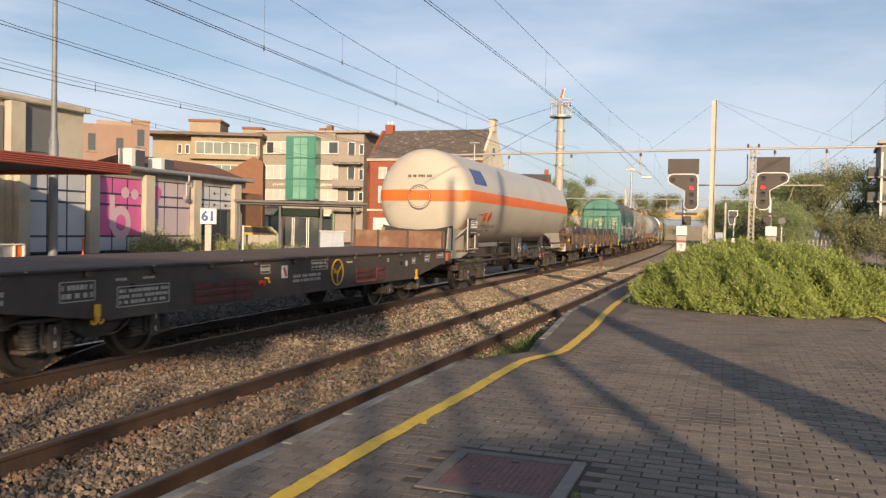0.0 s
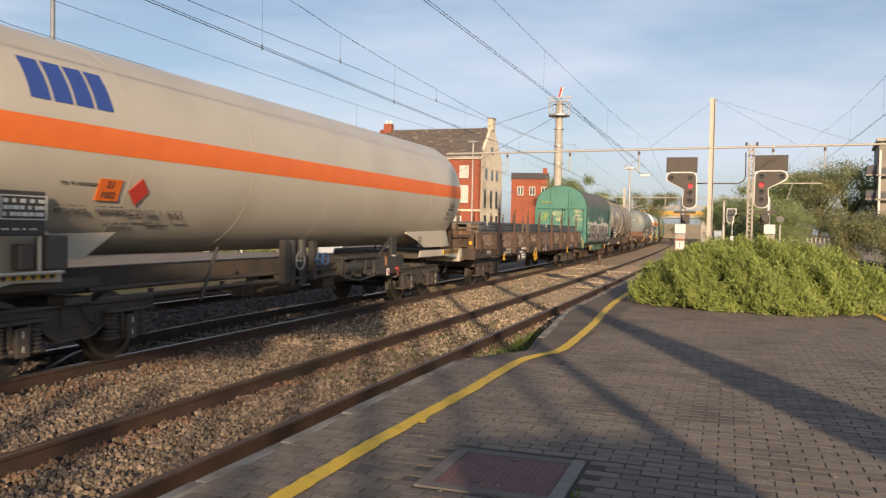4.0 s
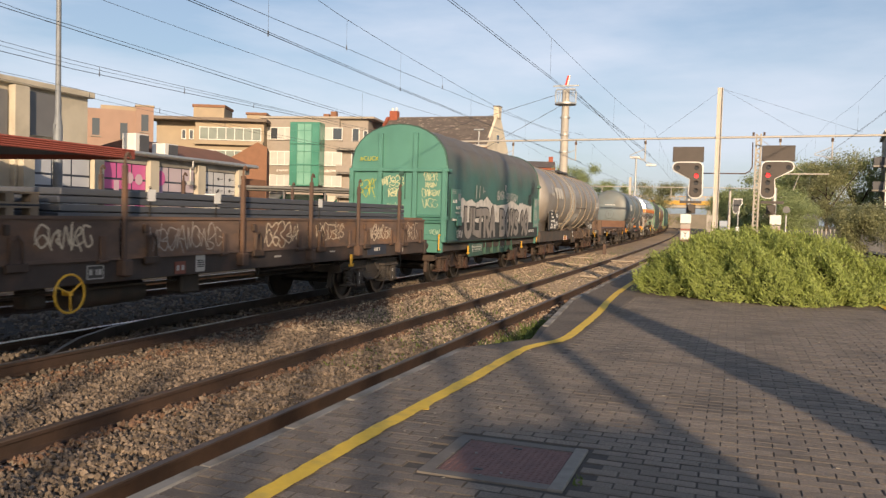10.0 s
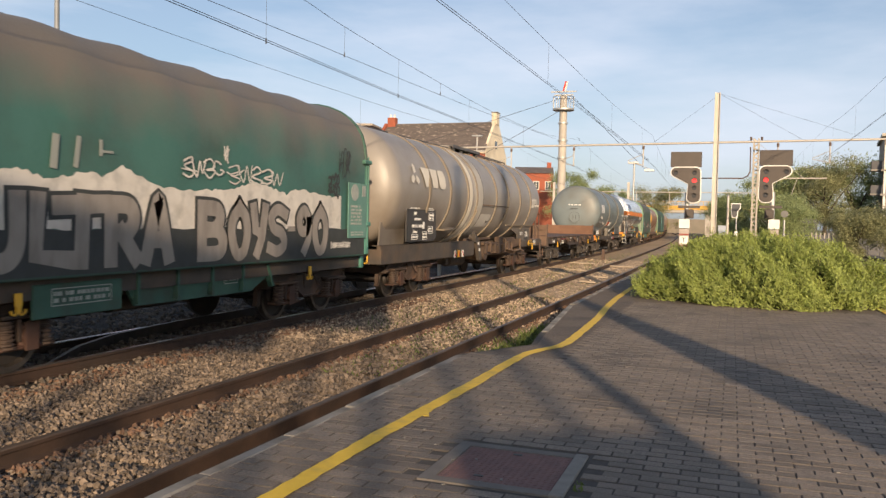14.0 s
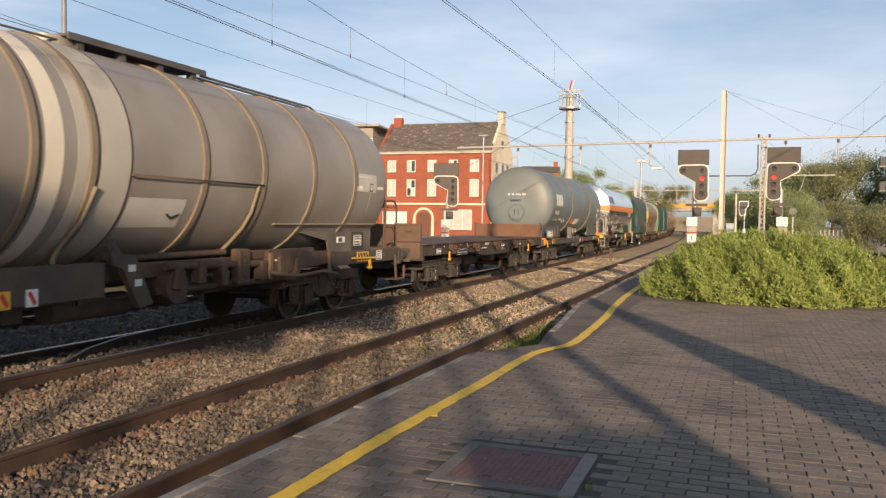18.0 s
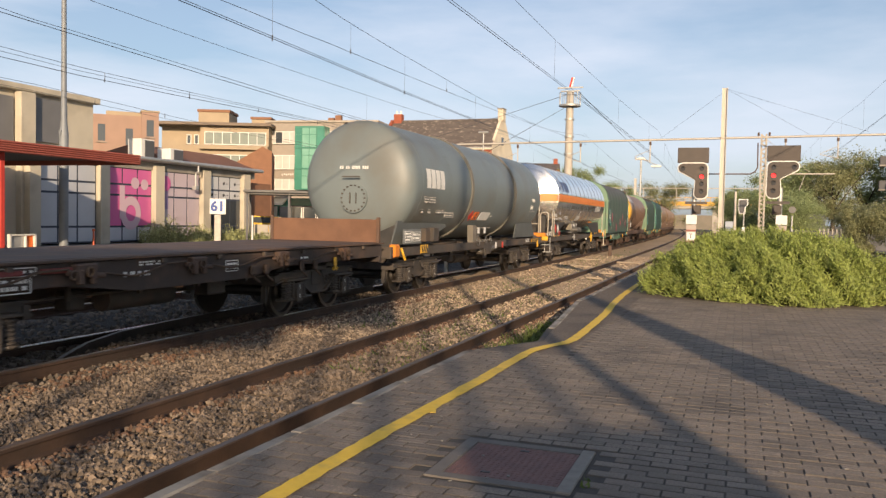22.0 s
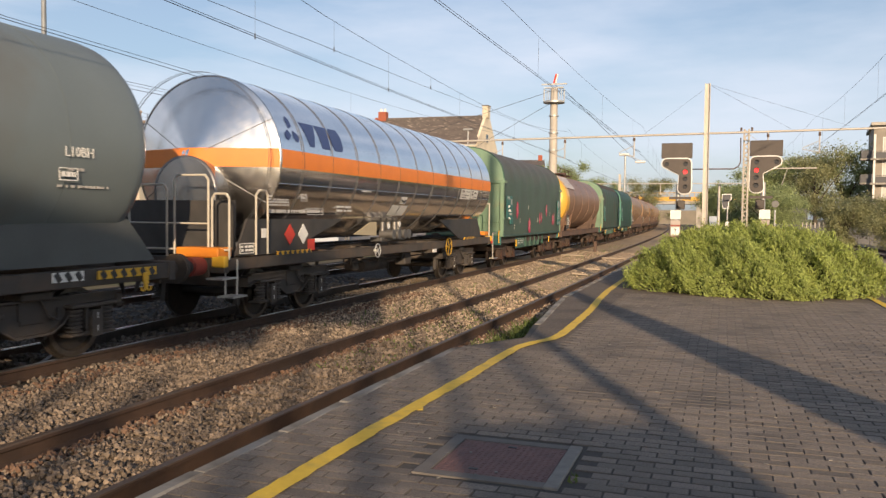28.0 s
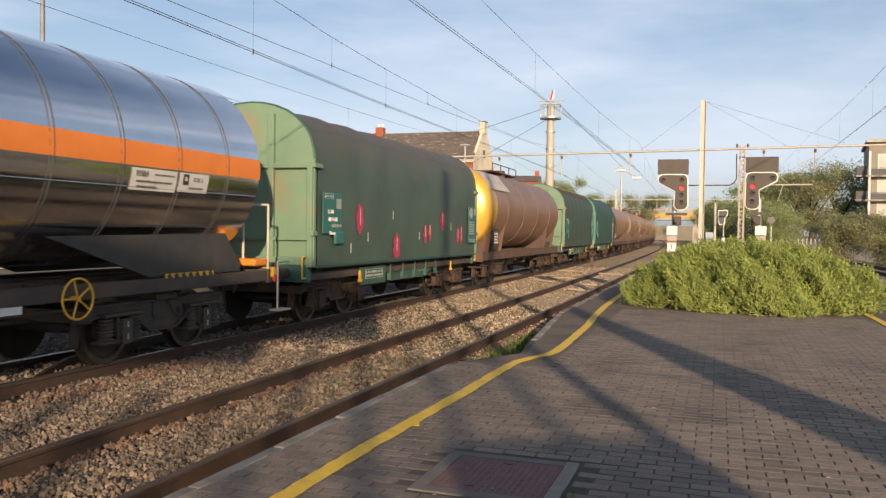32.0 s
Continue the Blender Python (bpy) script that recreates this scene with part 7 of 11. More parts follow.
def brake_gear(w, l):
    sh = Shape()
    sh.cyl((0.45, -0.9, 0.66), (0.45, 0.5, 0.66), 0.17, 14).cyl((-0.4, 0.3, 0.70), (-0.4, 0.9, 0.70), 0.16, 14)
    sh.cyl((0.1, -l * 0.3, 0.62), (0.1, l * 0.3, 0.62), 0.035, 6).cyl((0.85, -l * 0.33, 0.80), (0.85, l * 0.33, 0.80), 0.02, 6)
    sh.box(0.8, 1.1, 0.74, 0.3, 0.45, 0.3, bev=0.03).box(0.6, -1.6, 0.72, 0.26, 0.3, 0.26, bev=0.03)
    for i in range(6):
        sh.box(0.9, -l * 0.25 + i * l * 0.1, 0.84, 0.05, 0.06, 0.18)
    part("brake_gear", sh, DARKSTEEL, w)


def tank_profile(l, r, d, d2=None):
    """Profile (y, radius) of a tank of length l with dished ends of depth d."""
    prof = []
    d2 = d if d2 is None else d2
    for i in range(11):
        a = math.pi / 2 * i / 10
        prof.append((-l / 2 + d - d * math.cos(a) ** 0.75, r * math.sin(a) ** 0.75))
    k = max(2, int(l / 0.6))
    for i in range(1, k):
        prof.append((-l / 2 + d + (l - d - d2) * i / k, r))
    for i in range(11):
        a = math.pi / 2 * (1 - i / 10)
        prof.append((l / 2 - d2 + d2 * math.cos(a) ** 0.75, r * math.sin(a) ** 0.75))
    return prof


def ring(w, y, r, cz, wd, mat, name="hoop", label="", proud=0.012, a0=0, a1=360):
    ob = part(name, Shape().lathe_y([(y - wd / 2, r + 0.001), (y - wd / 2, r + proud), (y + wd / 2, r + proud), (y + wd / 2, r + 0.001)], 0, cz, 64, a0, a1), mat, w, label)
    ob.data.set_sharp_from_angle(angle=math.radians(40))
    return ob


def skin_band(w, l, r, cz, a0, a1, mat, d, name="stripe", label="", proud=0.004, yc=0.0):
    """A painted band along both sides of a tank, between two angles, carried round the ends."""
    for lo, hi in ((a0, a1), (180 - a1, 180 - a0)):
        part(name, Shape().lathe_y([(y * (1 + proud / (l / 2)) + yc, q + proud) for y, q in tank_profile(l, r, d)], 0, cz, 6, lo, hi), mat, w, label)


def end_stripe(w, l, r, cz, z0, z1, d, mat, label, yc=0.0):
    """The band across a dished end, from z0 to z1."""
    sh = Shape()
    nx, nz = 24, 4
    vs = []
    for i in range(nx + 1):
        for j in range(nz + 1):
            z = z0 + (z1 - z0) * j / nz - cz
            hw = math.sqrt(max(0, r * r - z * z))
            x = -hw + 2 * hw * i / nx
            q = min(1, math.hypot(x, z) / r)
            sa = q ** (1 / 0.75)
            ca = math.sqrt(max(0, 1 - min(1, sa) ** 2))
            vs.append((x * 1.003, yc - l / 2 + d - d * ca ** 0.75 - 0.005, z + cz))
    sh.add(vs, [(i * (nz + 1) + j, (i + 1) * (nz + 1) + j, (i + 1) * (nz + 1) + j + 1, i * (nz + 1) + j + 1) for i in range(nx) for j in range(nz)], smooth=True)
    part("stripe", sh, mat, w, label)


def end_point(l, r, d, x, z):
    """How far along y the near dished end lies at (x, z) from its axis."""
    q = min(1, math.hypot(x, z) / r)
    ca = math.sqrt(max(0, 1 - min(1, q ** (1 / 0.75)) ** 2))
    return -l / 2 + d - d * ca ** 0.75


def tank(w, l, r, cz, d, mat, label, yc=0.0, name="tank"):
    return part(name, Shape().lathe_y([(y + yc, q) for y, q in tank_profile(l, r, d)], 0, cz, 56), mat, w, label)


def saddle(w, y, r, cz, mat, ln=1.6, top=1.2):
    """Cradle plates that carry a tank near its end."""
    a = [radians(x) for x in range(200, 341, 10)]
    out = [(r * 1.005 * math.cos(t), cz + r * 1.005 * math.sin(t)) for t in a]
    poly = [(-1.2, top - 0.05), (1.2, top - 0.05)] + [(x, z) for x, z in reversed(out)]
    part("saddle", Shape().prism_y(poly, y - ln / 2, y - ln / 2 + 0.05).prism_y(poly, y + ln / 2 - 0.05, y + ln / 2).box(1.1, y, top + 0.1, 0.05, ln, 0.35, ry=18).box(-1.1, y, top + 0.1, 0.05, ln, 0.35, ry=-18), mat, w)


def end_rails(w, l, mat, h=1.15, z=1.2, near=True, far=True):
    for e, on in ((-1, near), (1, far)):
        if not on:
            continue
        y = e * (l / 2 - 0.08)
        sh = Shape()
        for x in (-1.2, -0.45, 0.45, 1.2):
            sh.cyl((x, y, z), (x, y, z + h), 0.02, 6)
        sh.cyl((-1.2, y, z + h), (1.2, y, z + h), 0.02, 6).cyl((-1.2, y, z + h * 0.55), (1.2, y, z + h * 0.55), 0.016, 6)
        for x in (-1.2, 1.2):
            sh.pipe([(x, y, z + h), (x, y - e * 0.5, z + h), (x, y - e * 0.5, z)], 0.02)
        part("handrail", sh, mat, w)


def shield(w, x, y, z, wd, ht, mat, name="plate", label="", t=0.012, rot=0):
    return part(name, Shape().box(0, 0, 0, t, wd, ht, rx=rot), mat, w, label, pose(x, y, z))


def gas_wagon():
    y0, y1 = -43.35, -25.85
    w = wagon("tank_wagon", "cream pressure-gas tank wagon with an orange band", y0, y1)
    l = y1 - y0
    d, r, cz = 0.58, 1.46, 2.84
    tl, yc = 16.75, 0.275
    tank(w, tl, r, cz, d, CREAM, "cream cylindrical pressure tank with dished ends", yc)
    skin_band(w, tl, r, cz, -4.7, 8.4, ORANGE, d, "stripe", "orange warning band", yc=yc)
    end_stripe(w, tl, r, cz, cz - 0.15, cz + 0.19, d, ORANGE, "orange warning band", yc)
    for y in (-5.4, -2.6, 0.2, 3.0, 5.8):
        ring(w, y, r, cz, 0.012, CREAM, "weld_seam", proud=0.004)
    # manway on the near end, the band painted across it
    my = end_point(tl, r, d, 0, 0.0) - 0.01 + yc
    part("manway", Shape().cyl((0, my - 0.025, cz - 0.03), (0, my + 0.06, cz - 0.03), 0.36, 32, smooth=False), CREAM, w, "round bolted manway cover")
    part("stripe", Shape().box(0, my - 0.028, cz + 0.02, 0.66, 0.006, 0.30), ORANGE, w, "orange band across the manway")
    part("manway_rim", Shape().lathe_y([(my - 0.027, 0.345), (my - 0.034, 0.355), (my - 0.02, 0.372)], 0, cz - 0.03, 40), BROWNSTEEL, w)
    bolts = Shape()
    for i in range(20):
        a = 2 * math.pi * i / 20
        bolts.cyl((0.30 * math.cos(a), my - 0.05, cz - 0.03 + 0.30 * math.sin(a)), (0.30 * math.cos(a), my - 0.02, cz - 0.03 + 0.30 * math.sin(a)), 0.020, 6)
    tagged(part("bolt_ring", bolts, BROWNSTEEL, w), kind="stuff")
    ny = end_point(tl, r, d, 0, 0.62) + yc
    part("number_plate", Shape().box(0.03, ny + 0.06, cz + 0.60, 0.92, 0.14, 0.17, bev=0.01), CREAM, w, "pale plate with bars")
    sh = Shape()
    for i in range(14):
        if i not in (2, 5, 10):
            sh.box(-0.36 + i * 0.055, ny - 0.016, cz + 0.60, 0.036, 0.01, 0.075)
    part("lettering", sh, BLACK, w, "black wagon number, unreadable")
    part("underframe", Shape().box(0, 0, 1.05, 0.55, l, 0.30).box(0, -l / 2 + 1.6, 1.12, 2.3, 3.0, 0.12).box(0, l / 2 - 1.6, 1.12, 2.3, 3.0, 0.12), DARKSTEEL, w, "dark centre sill")
    skirt(w, [(-8.6, 1.24), (-8.48, 1.90), (-6.6, 1.84), (-6.4, 1.72), (-5.3, 1.74), (-5.85, 1.42), (-6.4, 1.40), (-6.4, 1.24)], CREAM, 1.06, label="cream side skirt under the tank")
    skirt(w, [(5.0, 1.70), (5.02, 1.76), (8.05, 1.80), (8.12, 1.66), (8.35, 1.34), (6.3, 1.34), (5.85, 1.50)], CREAM, 1.06, label="cream side skirt under the tank")
    skirt(w, [(-8.75, 1.02), (-8.75, 1.26), (-6.4, 1.26), (-6.4, 1.15), (-7.1, 1.17), (-7.9, 1.02)], CREAM, 1.24, "side_sill")
    skirt(w, [(5.5, 1.10), (5.6, 1.27), (9.0, 1.27), (9.0, 1.02), (8.2, 1.02), (7.4, 1.10)], CREAM, 1.24, "side_sill")
    part("end_plate", Shape().prism_y([(-1.11, 1.2), (1.11, 1.2), (1.11, 1.97), (0.6, 1.87), (0, 1.83), (-0.6, 1.87), (-1.11, 1.97)], -8.24, -8.20), BLACK, w, "black plate under the tank end")
    part("foot_rail", Shape().pipe([(0.10, -8.24, 1.70), (0.12, -8.34, 1.70), (0.62, -8.34, 1.68), (0.70, -8.34, 1.60), (0.62, -8.34, 1.52), (0.12, -8.34, 1.49), (0.10, -8.24, 1.49)], 0.022), YPAINT, w, "yellow bent handrail")
    part("headstock", Shape().box(0, -l / 2 + 0.06, 1.06, 2.5, 0.14, 0.34, bev=0.012), BLACK, w)
    part("headstock", Shape().box(0, l / 2 - 0.06, 1.06, 2.62, 0.14, 0.34, bev=0.012), CREAM, w)
    for e in (-1, 1):
        add_bogie(w, e * (l / 2 - 2.75))
        part("corner_block", Shape().box(1.08, e * (l / 2 + 0.12), 1.08, 0.34, 0.34, 0.24, bev=0.03), surf("faded_orange_block", (0.42, 0.15, 0.08), (0.34, 0.12, 0.07), 4, 0.6) if e < 0 else YPAINT, w, "orange corner block" if e < 0 else "yellow corner block")
    chequer(w, -7.45, 1.235, 1.9, 0.06, 14, 1.27)
    chequer(w, 8.05, 1.20, 1.5, 0.12, 9, 1.27)
    sh = Shape().box(1.12, -1.0, 1.20, 0.12, 0.20, 0.80).box(1.12, 0.05, 1.2, 0.12, 0.12, 0.75).cyl((1.0, -0.6, 1.6), (1.0, -0.6, 0.75), 0.10, 10).cyl((1.0, -0.2, 1.6), (1.0, -0.2, 0.75), 0.10, 10).cyl((0.7, 0.9, 0.85), (0.7, 2.6, 0.85), 0.22, 16)
    sh.cyl((1.1, -3.05, 1.5), (1.1, -3.48, 0.68), 0.03, 6)
    sh.box(1.10, 4.07, 1.40, 0.09, 0.27, 0.50, bev=0.012).box(1.09, 3.85, 0.97, 0.06, 1.80, 0.46, bev=0.012).box(1.08, 2.36, 1.09, 0.06, 1.10, 0.30, bev=0.012).cyl((1.08, 3.3, 1.2), (1.08, 3.95, 1.58), 0.04, 6)
    sh.box(1.0, 2.2, 1.20, 0.4, 1.7, 0.08, bev=0.02).cyl((1.0, 1.5, 0.98), (1.0, 2.3, 0.98), 0.16, 14).cyl((0.95, 2.5, 0.95), (0.95, 2.95, 0.95), 0.12, 12)
    for y in (1.35, 1.9, 2.5, 3.0):
        sh.box(1.12, y, 1.02, 0.05, 0.06, 0.42).cyl((1.05, y + 0.15, 0.80), (1.22, y + 0.15, 0.80), 0.05, 8)
    sh.pipe([(1.2, 1.3, 0.78), (1.22, 2.0, 0.70), (1.2, 3.1, 0.80)], 0.022)
    part("valve_box", sh, BLACK, w, "black valve gear and brackets under the tank")
    part("label_plate", Shape().box(1.126, 3.76, 0.80, 0.008, 0.15, 0.17), WHITE, w, "white plate with a red bar")
    part("plate_bar", Shape().box(1.133, 3.76, 0.80, 0.006, 0.04, 0.15, rx=35), REDP, w)
    part("label_plate", Shape().box(1.126, 3.63, 1.05, 0.008, 0.11, 0.16).box(1.13, 3.60, 1.13, 0.008, 0.06, 0.08), surf("dull_orange_tag", (0.46, 0.22, 0.10), (0.36, 0.17, 0.08), 5, 0.6), w, "dull orange valve tags")
    part("drain_cock", Shape().cyl((1.1, 4.26, 0.86), (1.2, 4.26, 0.86), 0.05, 10).cyl((1.16, 4.26, 0.86), (1.16, 4.28, 0.70), 0.014, 6), surf("faded_red_buffer", (0.30, 0.06, 0.045), (0.24, 0.05, 0.04), 4, 0.6), w, "red drain cock")
    bars(w, 1.15, 4.05, 1.18, 0.22, 0.05, 1, WHITE, 191)
    pp = Shape()
    for x, z in ((0.9, 0.98), (1.05, 0.86), (0.7, 0.80)):
        pp.cyl((x, -5.6, z), (x, 5.2, z), 0.035, 8)
    part("pipe", pp, DARKSTEEL, w)
    for y, mt in ((-0.75, GALV), (0.0, surf("blue_paint", (0.05, 0.12, 0.28), (0.04, 0.10, 0.22), 4, 0.5)), (0.25, surf("blue_paint", (0.05, 0.12, 0.28), (0.04, 0.10, 0.22), 4, 0.5))):
        part("valve_wheel", Shape().torus_x((0, 0, 0), 0.16 if mt is GALV else 0.11, 0.018, 20).cyl((-0.1, 0, 0), (0.02, 0, 0), 0.025, 6).cyl((0, -0.15, 0), (0, 0.15, 0), 0.012, 6), mt, w, "small valve handwheel", pose(1.30, y, 1.22))
    buffers(w, l)
    brake_gear(w, l)
    # notice board on its frame, boxes on the skirt
    part("notice_board", Shape().box(1.40, -7.21, 1.955, 0.03, 0.82, 0.50, bev=0.008), BLACK, w, "black data board")
    bars(w, 1.42, -7.10, 2.02, 0.56, 0.22, 3, WHITE, 5, frame_bar=True)
    bars(w, 1.42, -7.15, 1.78, 0.5, 0.035, 1, WHITE, 8)
    part("board_frame", Shape().cyl((1.38, -7.62, 1.25), (1.38, -7.62, 2.2), 0.025, 6).cyl((1.38, -7.62, 1.95), (1.2, -8.2, 1.62), 0.02, 6).cyl((1.38, -6.85, 1.28), (1.38, -6.85, 1.7), 0.025, 6).cyl((1.38, -7.62, 1.28), (1.38, -6.5, 1.28), 0.025, 6), CREAM, w)
    part("fitting_box", Shape().box(1.26, -6.55, 1.50, 0.2, 0.34, 0.42, bev=0.03).box(1.24, -6.95, 1.46, 0.14, 0.2, 0.30, bev=0.02), surf("brown_grey_box", (0.10, 0.085, 0.07), (0.075, 0.065, 0.055), 4, 0.7), w, "grey fitting boxes")
    z = cz - 0.56
    x = math.sqrt(r * r - 0.56 ** 2) + 0.016
    hp = part("hazard_plate", Shape().box(0, 0, 0, 0.01, 0.40, 0.29), ORANGE, w, "orange hazard plate", pose(x, -5.75, z, 0, 22, 0))
    for tx, dz in (("23", 0.02), ("1032", -0.12)):
        wording("lettering", tx, 0.13, BLACK, hp, pose(0.008, 0, dz + 0.05, 90, 0, 90))
    part("hazard_plate", Shape().box(0, 0, 0, 0.01, 0.27, 0.27, rx=45), REDP, w, "red diamond hazard label", pose(x, -5.2, z, 0, 22, 0))
    grey = plain("faded_black_print", (0.10, 0.09, 0.08), 0.6)
    for i, (y, zz, wd, ht, rows, fb) in enumerate(((-6.25, 2.34, 0.6, 0.05, 1, False), (-6.25, 2.05, 0.5, 0.16, 2, False), (-5.6, 2.05, 0.5, 0.13, 2, False), (-5.15, 2.02, 0.26, 0.12, 2, True), (-4.75, 2.02, 0.26, 0.14, 2, True), (-4.3, 2.03, 0.26, 0.14, 2, True), (-5.3, 1.85, 0.5, 0.08, 2, False), (-4.6, 1.87, 0.4, 0.08, 2, False))):
        bars(w, math.sqrt(r * r - (zz - cz) ** 2) + 0.012, y, zz, wd, ht, rows, grey, 160 + i, frame_bar=fb)
    mark(w, 4, plain("blue_sign_paint", (0.035, 0.075, 0.30), 0.5), r, cz, -6.78, cz + 0.66, "blue owner's mark of plain blocks")
    end_rails(w, l, DARKSTEEL, near=False)
    for i, (y, zz, wd, ht, fb) in enumerate(((7.55, 2.50, 0.34, 0.07, True), (7.52, 2.38, 0.46, 0.08, False), (7.42, 2.27, 0.26, 0.08, True), (7.6, 2.13, 0.75, 0.04, False))):
        bars(w, math.sqrt(r * r - (zz - cz) ** 2) + 0.014, y, zz, wd, ht, 1, grey, 180 + i, frame_bar=fb)
    bars(w, 1.085, 5.95, 1.50, 0.14, 0.22, 4, grey, 190, frame_bar=True)
    return w


def flat_wagon(y0, y1, label, mat, old=False):
    w = wagon("flat_wagon", label, y0, y1)
    l = y1 - y0
    # fish-bellied side sills
    if not old:
        out = [(-l / 2, 1.30), (-l / 2, 0.96), (-l / 2 + 2.4, 0.63), (l / 2 - 2.4, 0.63), (l / 2, 0.96), (l / 2, 1.30)]
    else:
        out = [(-l / 2, 1.27), (-l / 2, 1.02), (-l / 2 + 4.0, 1.00), (-l / 2 + 5.2, 0.86), (l / 2 - 5.2, 0.86), (l / 2 - 4.0, 1.00), (l / 2, 1.02), (l / 2, 1.27)]
    for s in (1, -1):
        part("side_sill", Shape().prism_x(out, 1.34 * s - 0.03, 1.34 * s + 0.03), mat, w)
        part("top_flange", Shape().box(1.36 * s, 0, 1.30, 0.14, l, 0.03), BROWNSTEEL if old else mat, w)
    part("deck", Shape().box(0, 0, 1.295, 2.6, l, 0.05), BROWNSTEEL, w, "worn brown deck")
    part("underframe", Shape().box(0, 0, 0.95, 0.5, l, 0.5).box(0, 0, 1.1, 2.6, l - 0.3, 0.2), DARKSTEEL, w)
    for e in (1, -1):
        part("headstock", Shape().box(0, e * (l / 2 - 0.05), 1.08, 2.75, 0.12, 0.38, bev=0.01), mat, w)
        add_bogie(w, e * (l / 2 - (2.55 if not old else 2.3)))
    buffers(w, l)
    brake_gear(w, l)
    lr = Shape().box(0, 0, 0, 0.05, 0.10, 0.07, bev=0.01).mesh("lashing_ring", DARKSTEEL)
    for i in range(int(l / 1.25)):
        part("lashing_ring", lr, DARKSTEEL, w, m=pose(1.40, -l / 2 + 0.7 + i * 1.25, 1.235))
    return w, l


FADED = surf("faded_data_white", (0.45, 0.43, 0.40), (0.36, 0.34, 0.32), 6, 0.7)


def front_flat():
    w, l = flat_wagon(-59.35, -44.15, "long black flat wagon with a fish-bellied frame", surf("sooty_brown_black_sill", (0.050, 0.042, 0.037), (0.066, 0.054, 0.046), 3, 0.65, 0, 0.15, dirt=(0.10, 0.075, 0.058), dirt_scale=1.2, dirt_at=(0.5, 0.85)))
    for y in (-5.50, 5.31):
        lash_hook(w, 1.42, y, 0.72, YPAINT)
    handwheel(w, 1.44, 0.95, 0.97, 0.25, YPAINT)
    bars(w, 1.375, -0.15, 0.92, 1.05, 0.17, 2, FADED, 10)
    bars(w, 1.375, 0.32, 1.14, 0.56, 0.14, 2, FADED, 9, frame_bar=True)
    # sunk louvred panels, three dark red boards in a black rim
    red = surf("faded_red_paint", (0.30, 0.09, 0.085), (0.25, 0.075, 0.07), 3, 0.7)
    dim = surf("dim_red_paint", (0.14, 0.045, 0.042), (0.10, 0.036, 0.034), 3, 0.75, dirt=(0.04, 0.026, 0.023), dirt_scale=3)
    for k, (a, b) in enumerate(((-3.53, -1.99), (1.92, 3.42))):
        p = part("stake_panel", Shape().box(1.372, (a + b) / 2, 0.845, 0.012, b - a + 0.06, 0.36, bev=0.004), BLACK, w, "black rim round dark red stowed boards")
        for i in range(3):
            part("board", Shape().box(1.392, (a + b) / 2, 0.735 + i * 0.11, 0.03, b - a, 0.085, rx=0, ry=12, bev=0.006), dim, p, "dark red board")
        part("divider", Shape().box(1.40, b - 0.50, 0.845, 0.035, 0.03, 0.33), dim, p)
    part("board", Shape().box(1.404, 2.37, 0.735, 0.012, 0.95, 0.075), red, p, "brighter red board")
    # data panels and signs on the sill
    for y, z, wd, ht, rows, fr in ((-5.78, 1.03, 0.50, 0.20, 2, True), (-4.60, 0.91, 0.96, 0.22, 3, True), (-5.04, 1.14, 0.20, 0.06, 1, False), (-4.50, 1.14, 0.26, 0.05, 1, False), (-6.9, 1.02, 0.12, 0.18, 2, False),
                                   (-1.60, 1.13, 0.22, 0.10, 1, True), (1.63, 1.15, 0.30, 0.05, 1, False), (3.62, 1.13, 0.12, 0.09, 2, False), (5.22, 1.07, 0.12, 0.10, 1, True), (6.16, 1.11, 0.24, 0.16, 2, True), (7.15, 1.16, 0.42, 0.09, 1, True)):
        bars(w, 1.375, y, z, wd, ht, rows, FADED, int(abs(y) * 10), frame_bar=fr)
    part("round_plate", Shape().cyl((1.372, 4.75, 1.02), (1.38, 4.75, 1.02), 0.075, 16), FADED, w, "small pale round plate")
    for y, z in ((-4.83, 1.02), (4.42, 1.03)):
        part("sill_hole", Shape().cyl((1.370, y, z), (1.376, y, z), 0.055, 12), surf("hole_black", (0.006, 0.006, 0.006), (0.004, 0.004, 0.004), 3, 0.9), w)
    tagp = part("hazard_plate", Shape().box(1.376, -0.97, 1.06, 0.010, 0.19, 0.22), WHITE, w, "small white warning plate")
    part("plate_bar", Shape().box(1.384, -0.97, 1.06, 0.006, 0.06, 0.18, rx=30), REDP, tagp)
    part("valve_knob", Shape().cyl((1.37, -1.74, 0.90), (1.45, -1.74, 0.90), 0.05, 10), REDP, w, "small red brake knob")
    part("valve_handle", Shape().pipe([(1.38, -1.62, 0.98), (1.43, -1.58, 0.98), (1.43, -1.55, 0.90)], 0.018), YPAINT, w, "small yellow valve handle")
    rustb = surf("faded_rust_boards", (0.23, 0.12, 0.07), (0.17, 0.09, 0.06), 3, 0.85, 0, 0.3, dirt=(0.30, 0.20, 0.14), dirt_scale=2.5)
    eb = part("end_board", Shape().box(0, l / 2 - 0.12, 1.565, 2.74, 0.07, 0.48, bev=0.012), rustb, w, "rusty folding end board")
    for x in (-1.33, -0.6, 0.3, 1.33):
        part("board_edge", Shape().box(x, l / 2 - 0.16, 1.57, 0.06, 0.05, 0.50, bev=0.01), BROWNSTEEL, eb)
    for i in range(7):
        bars(w, 1.435, -l / 2 + 1.0 + i * 2.1, 1.30, 0.05, 0.022, 1, FADED, 40 + i)


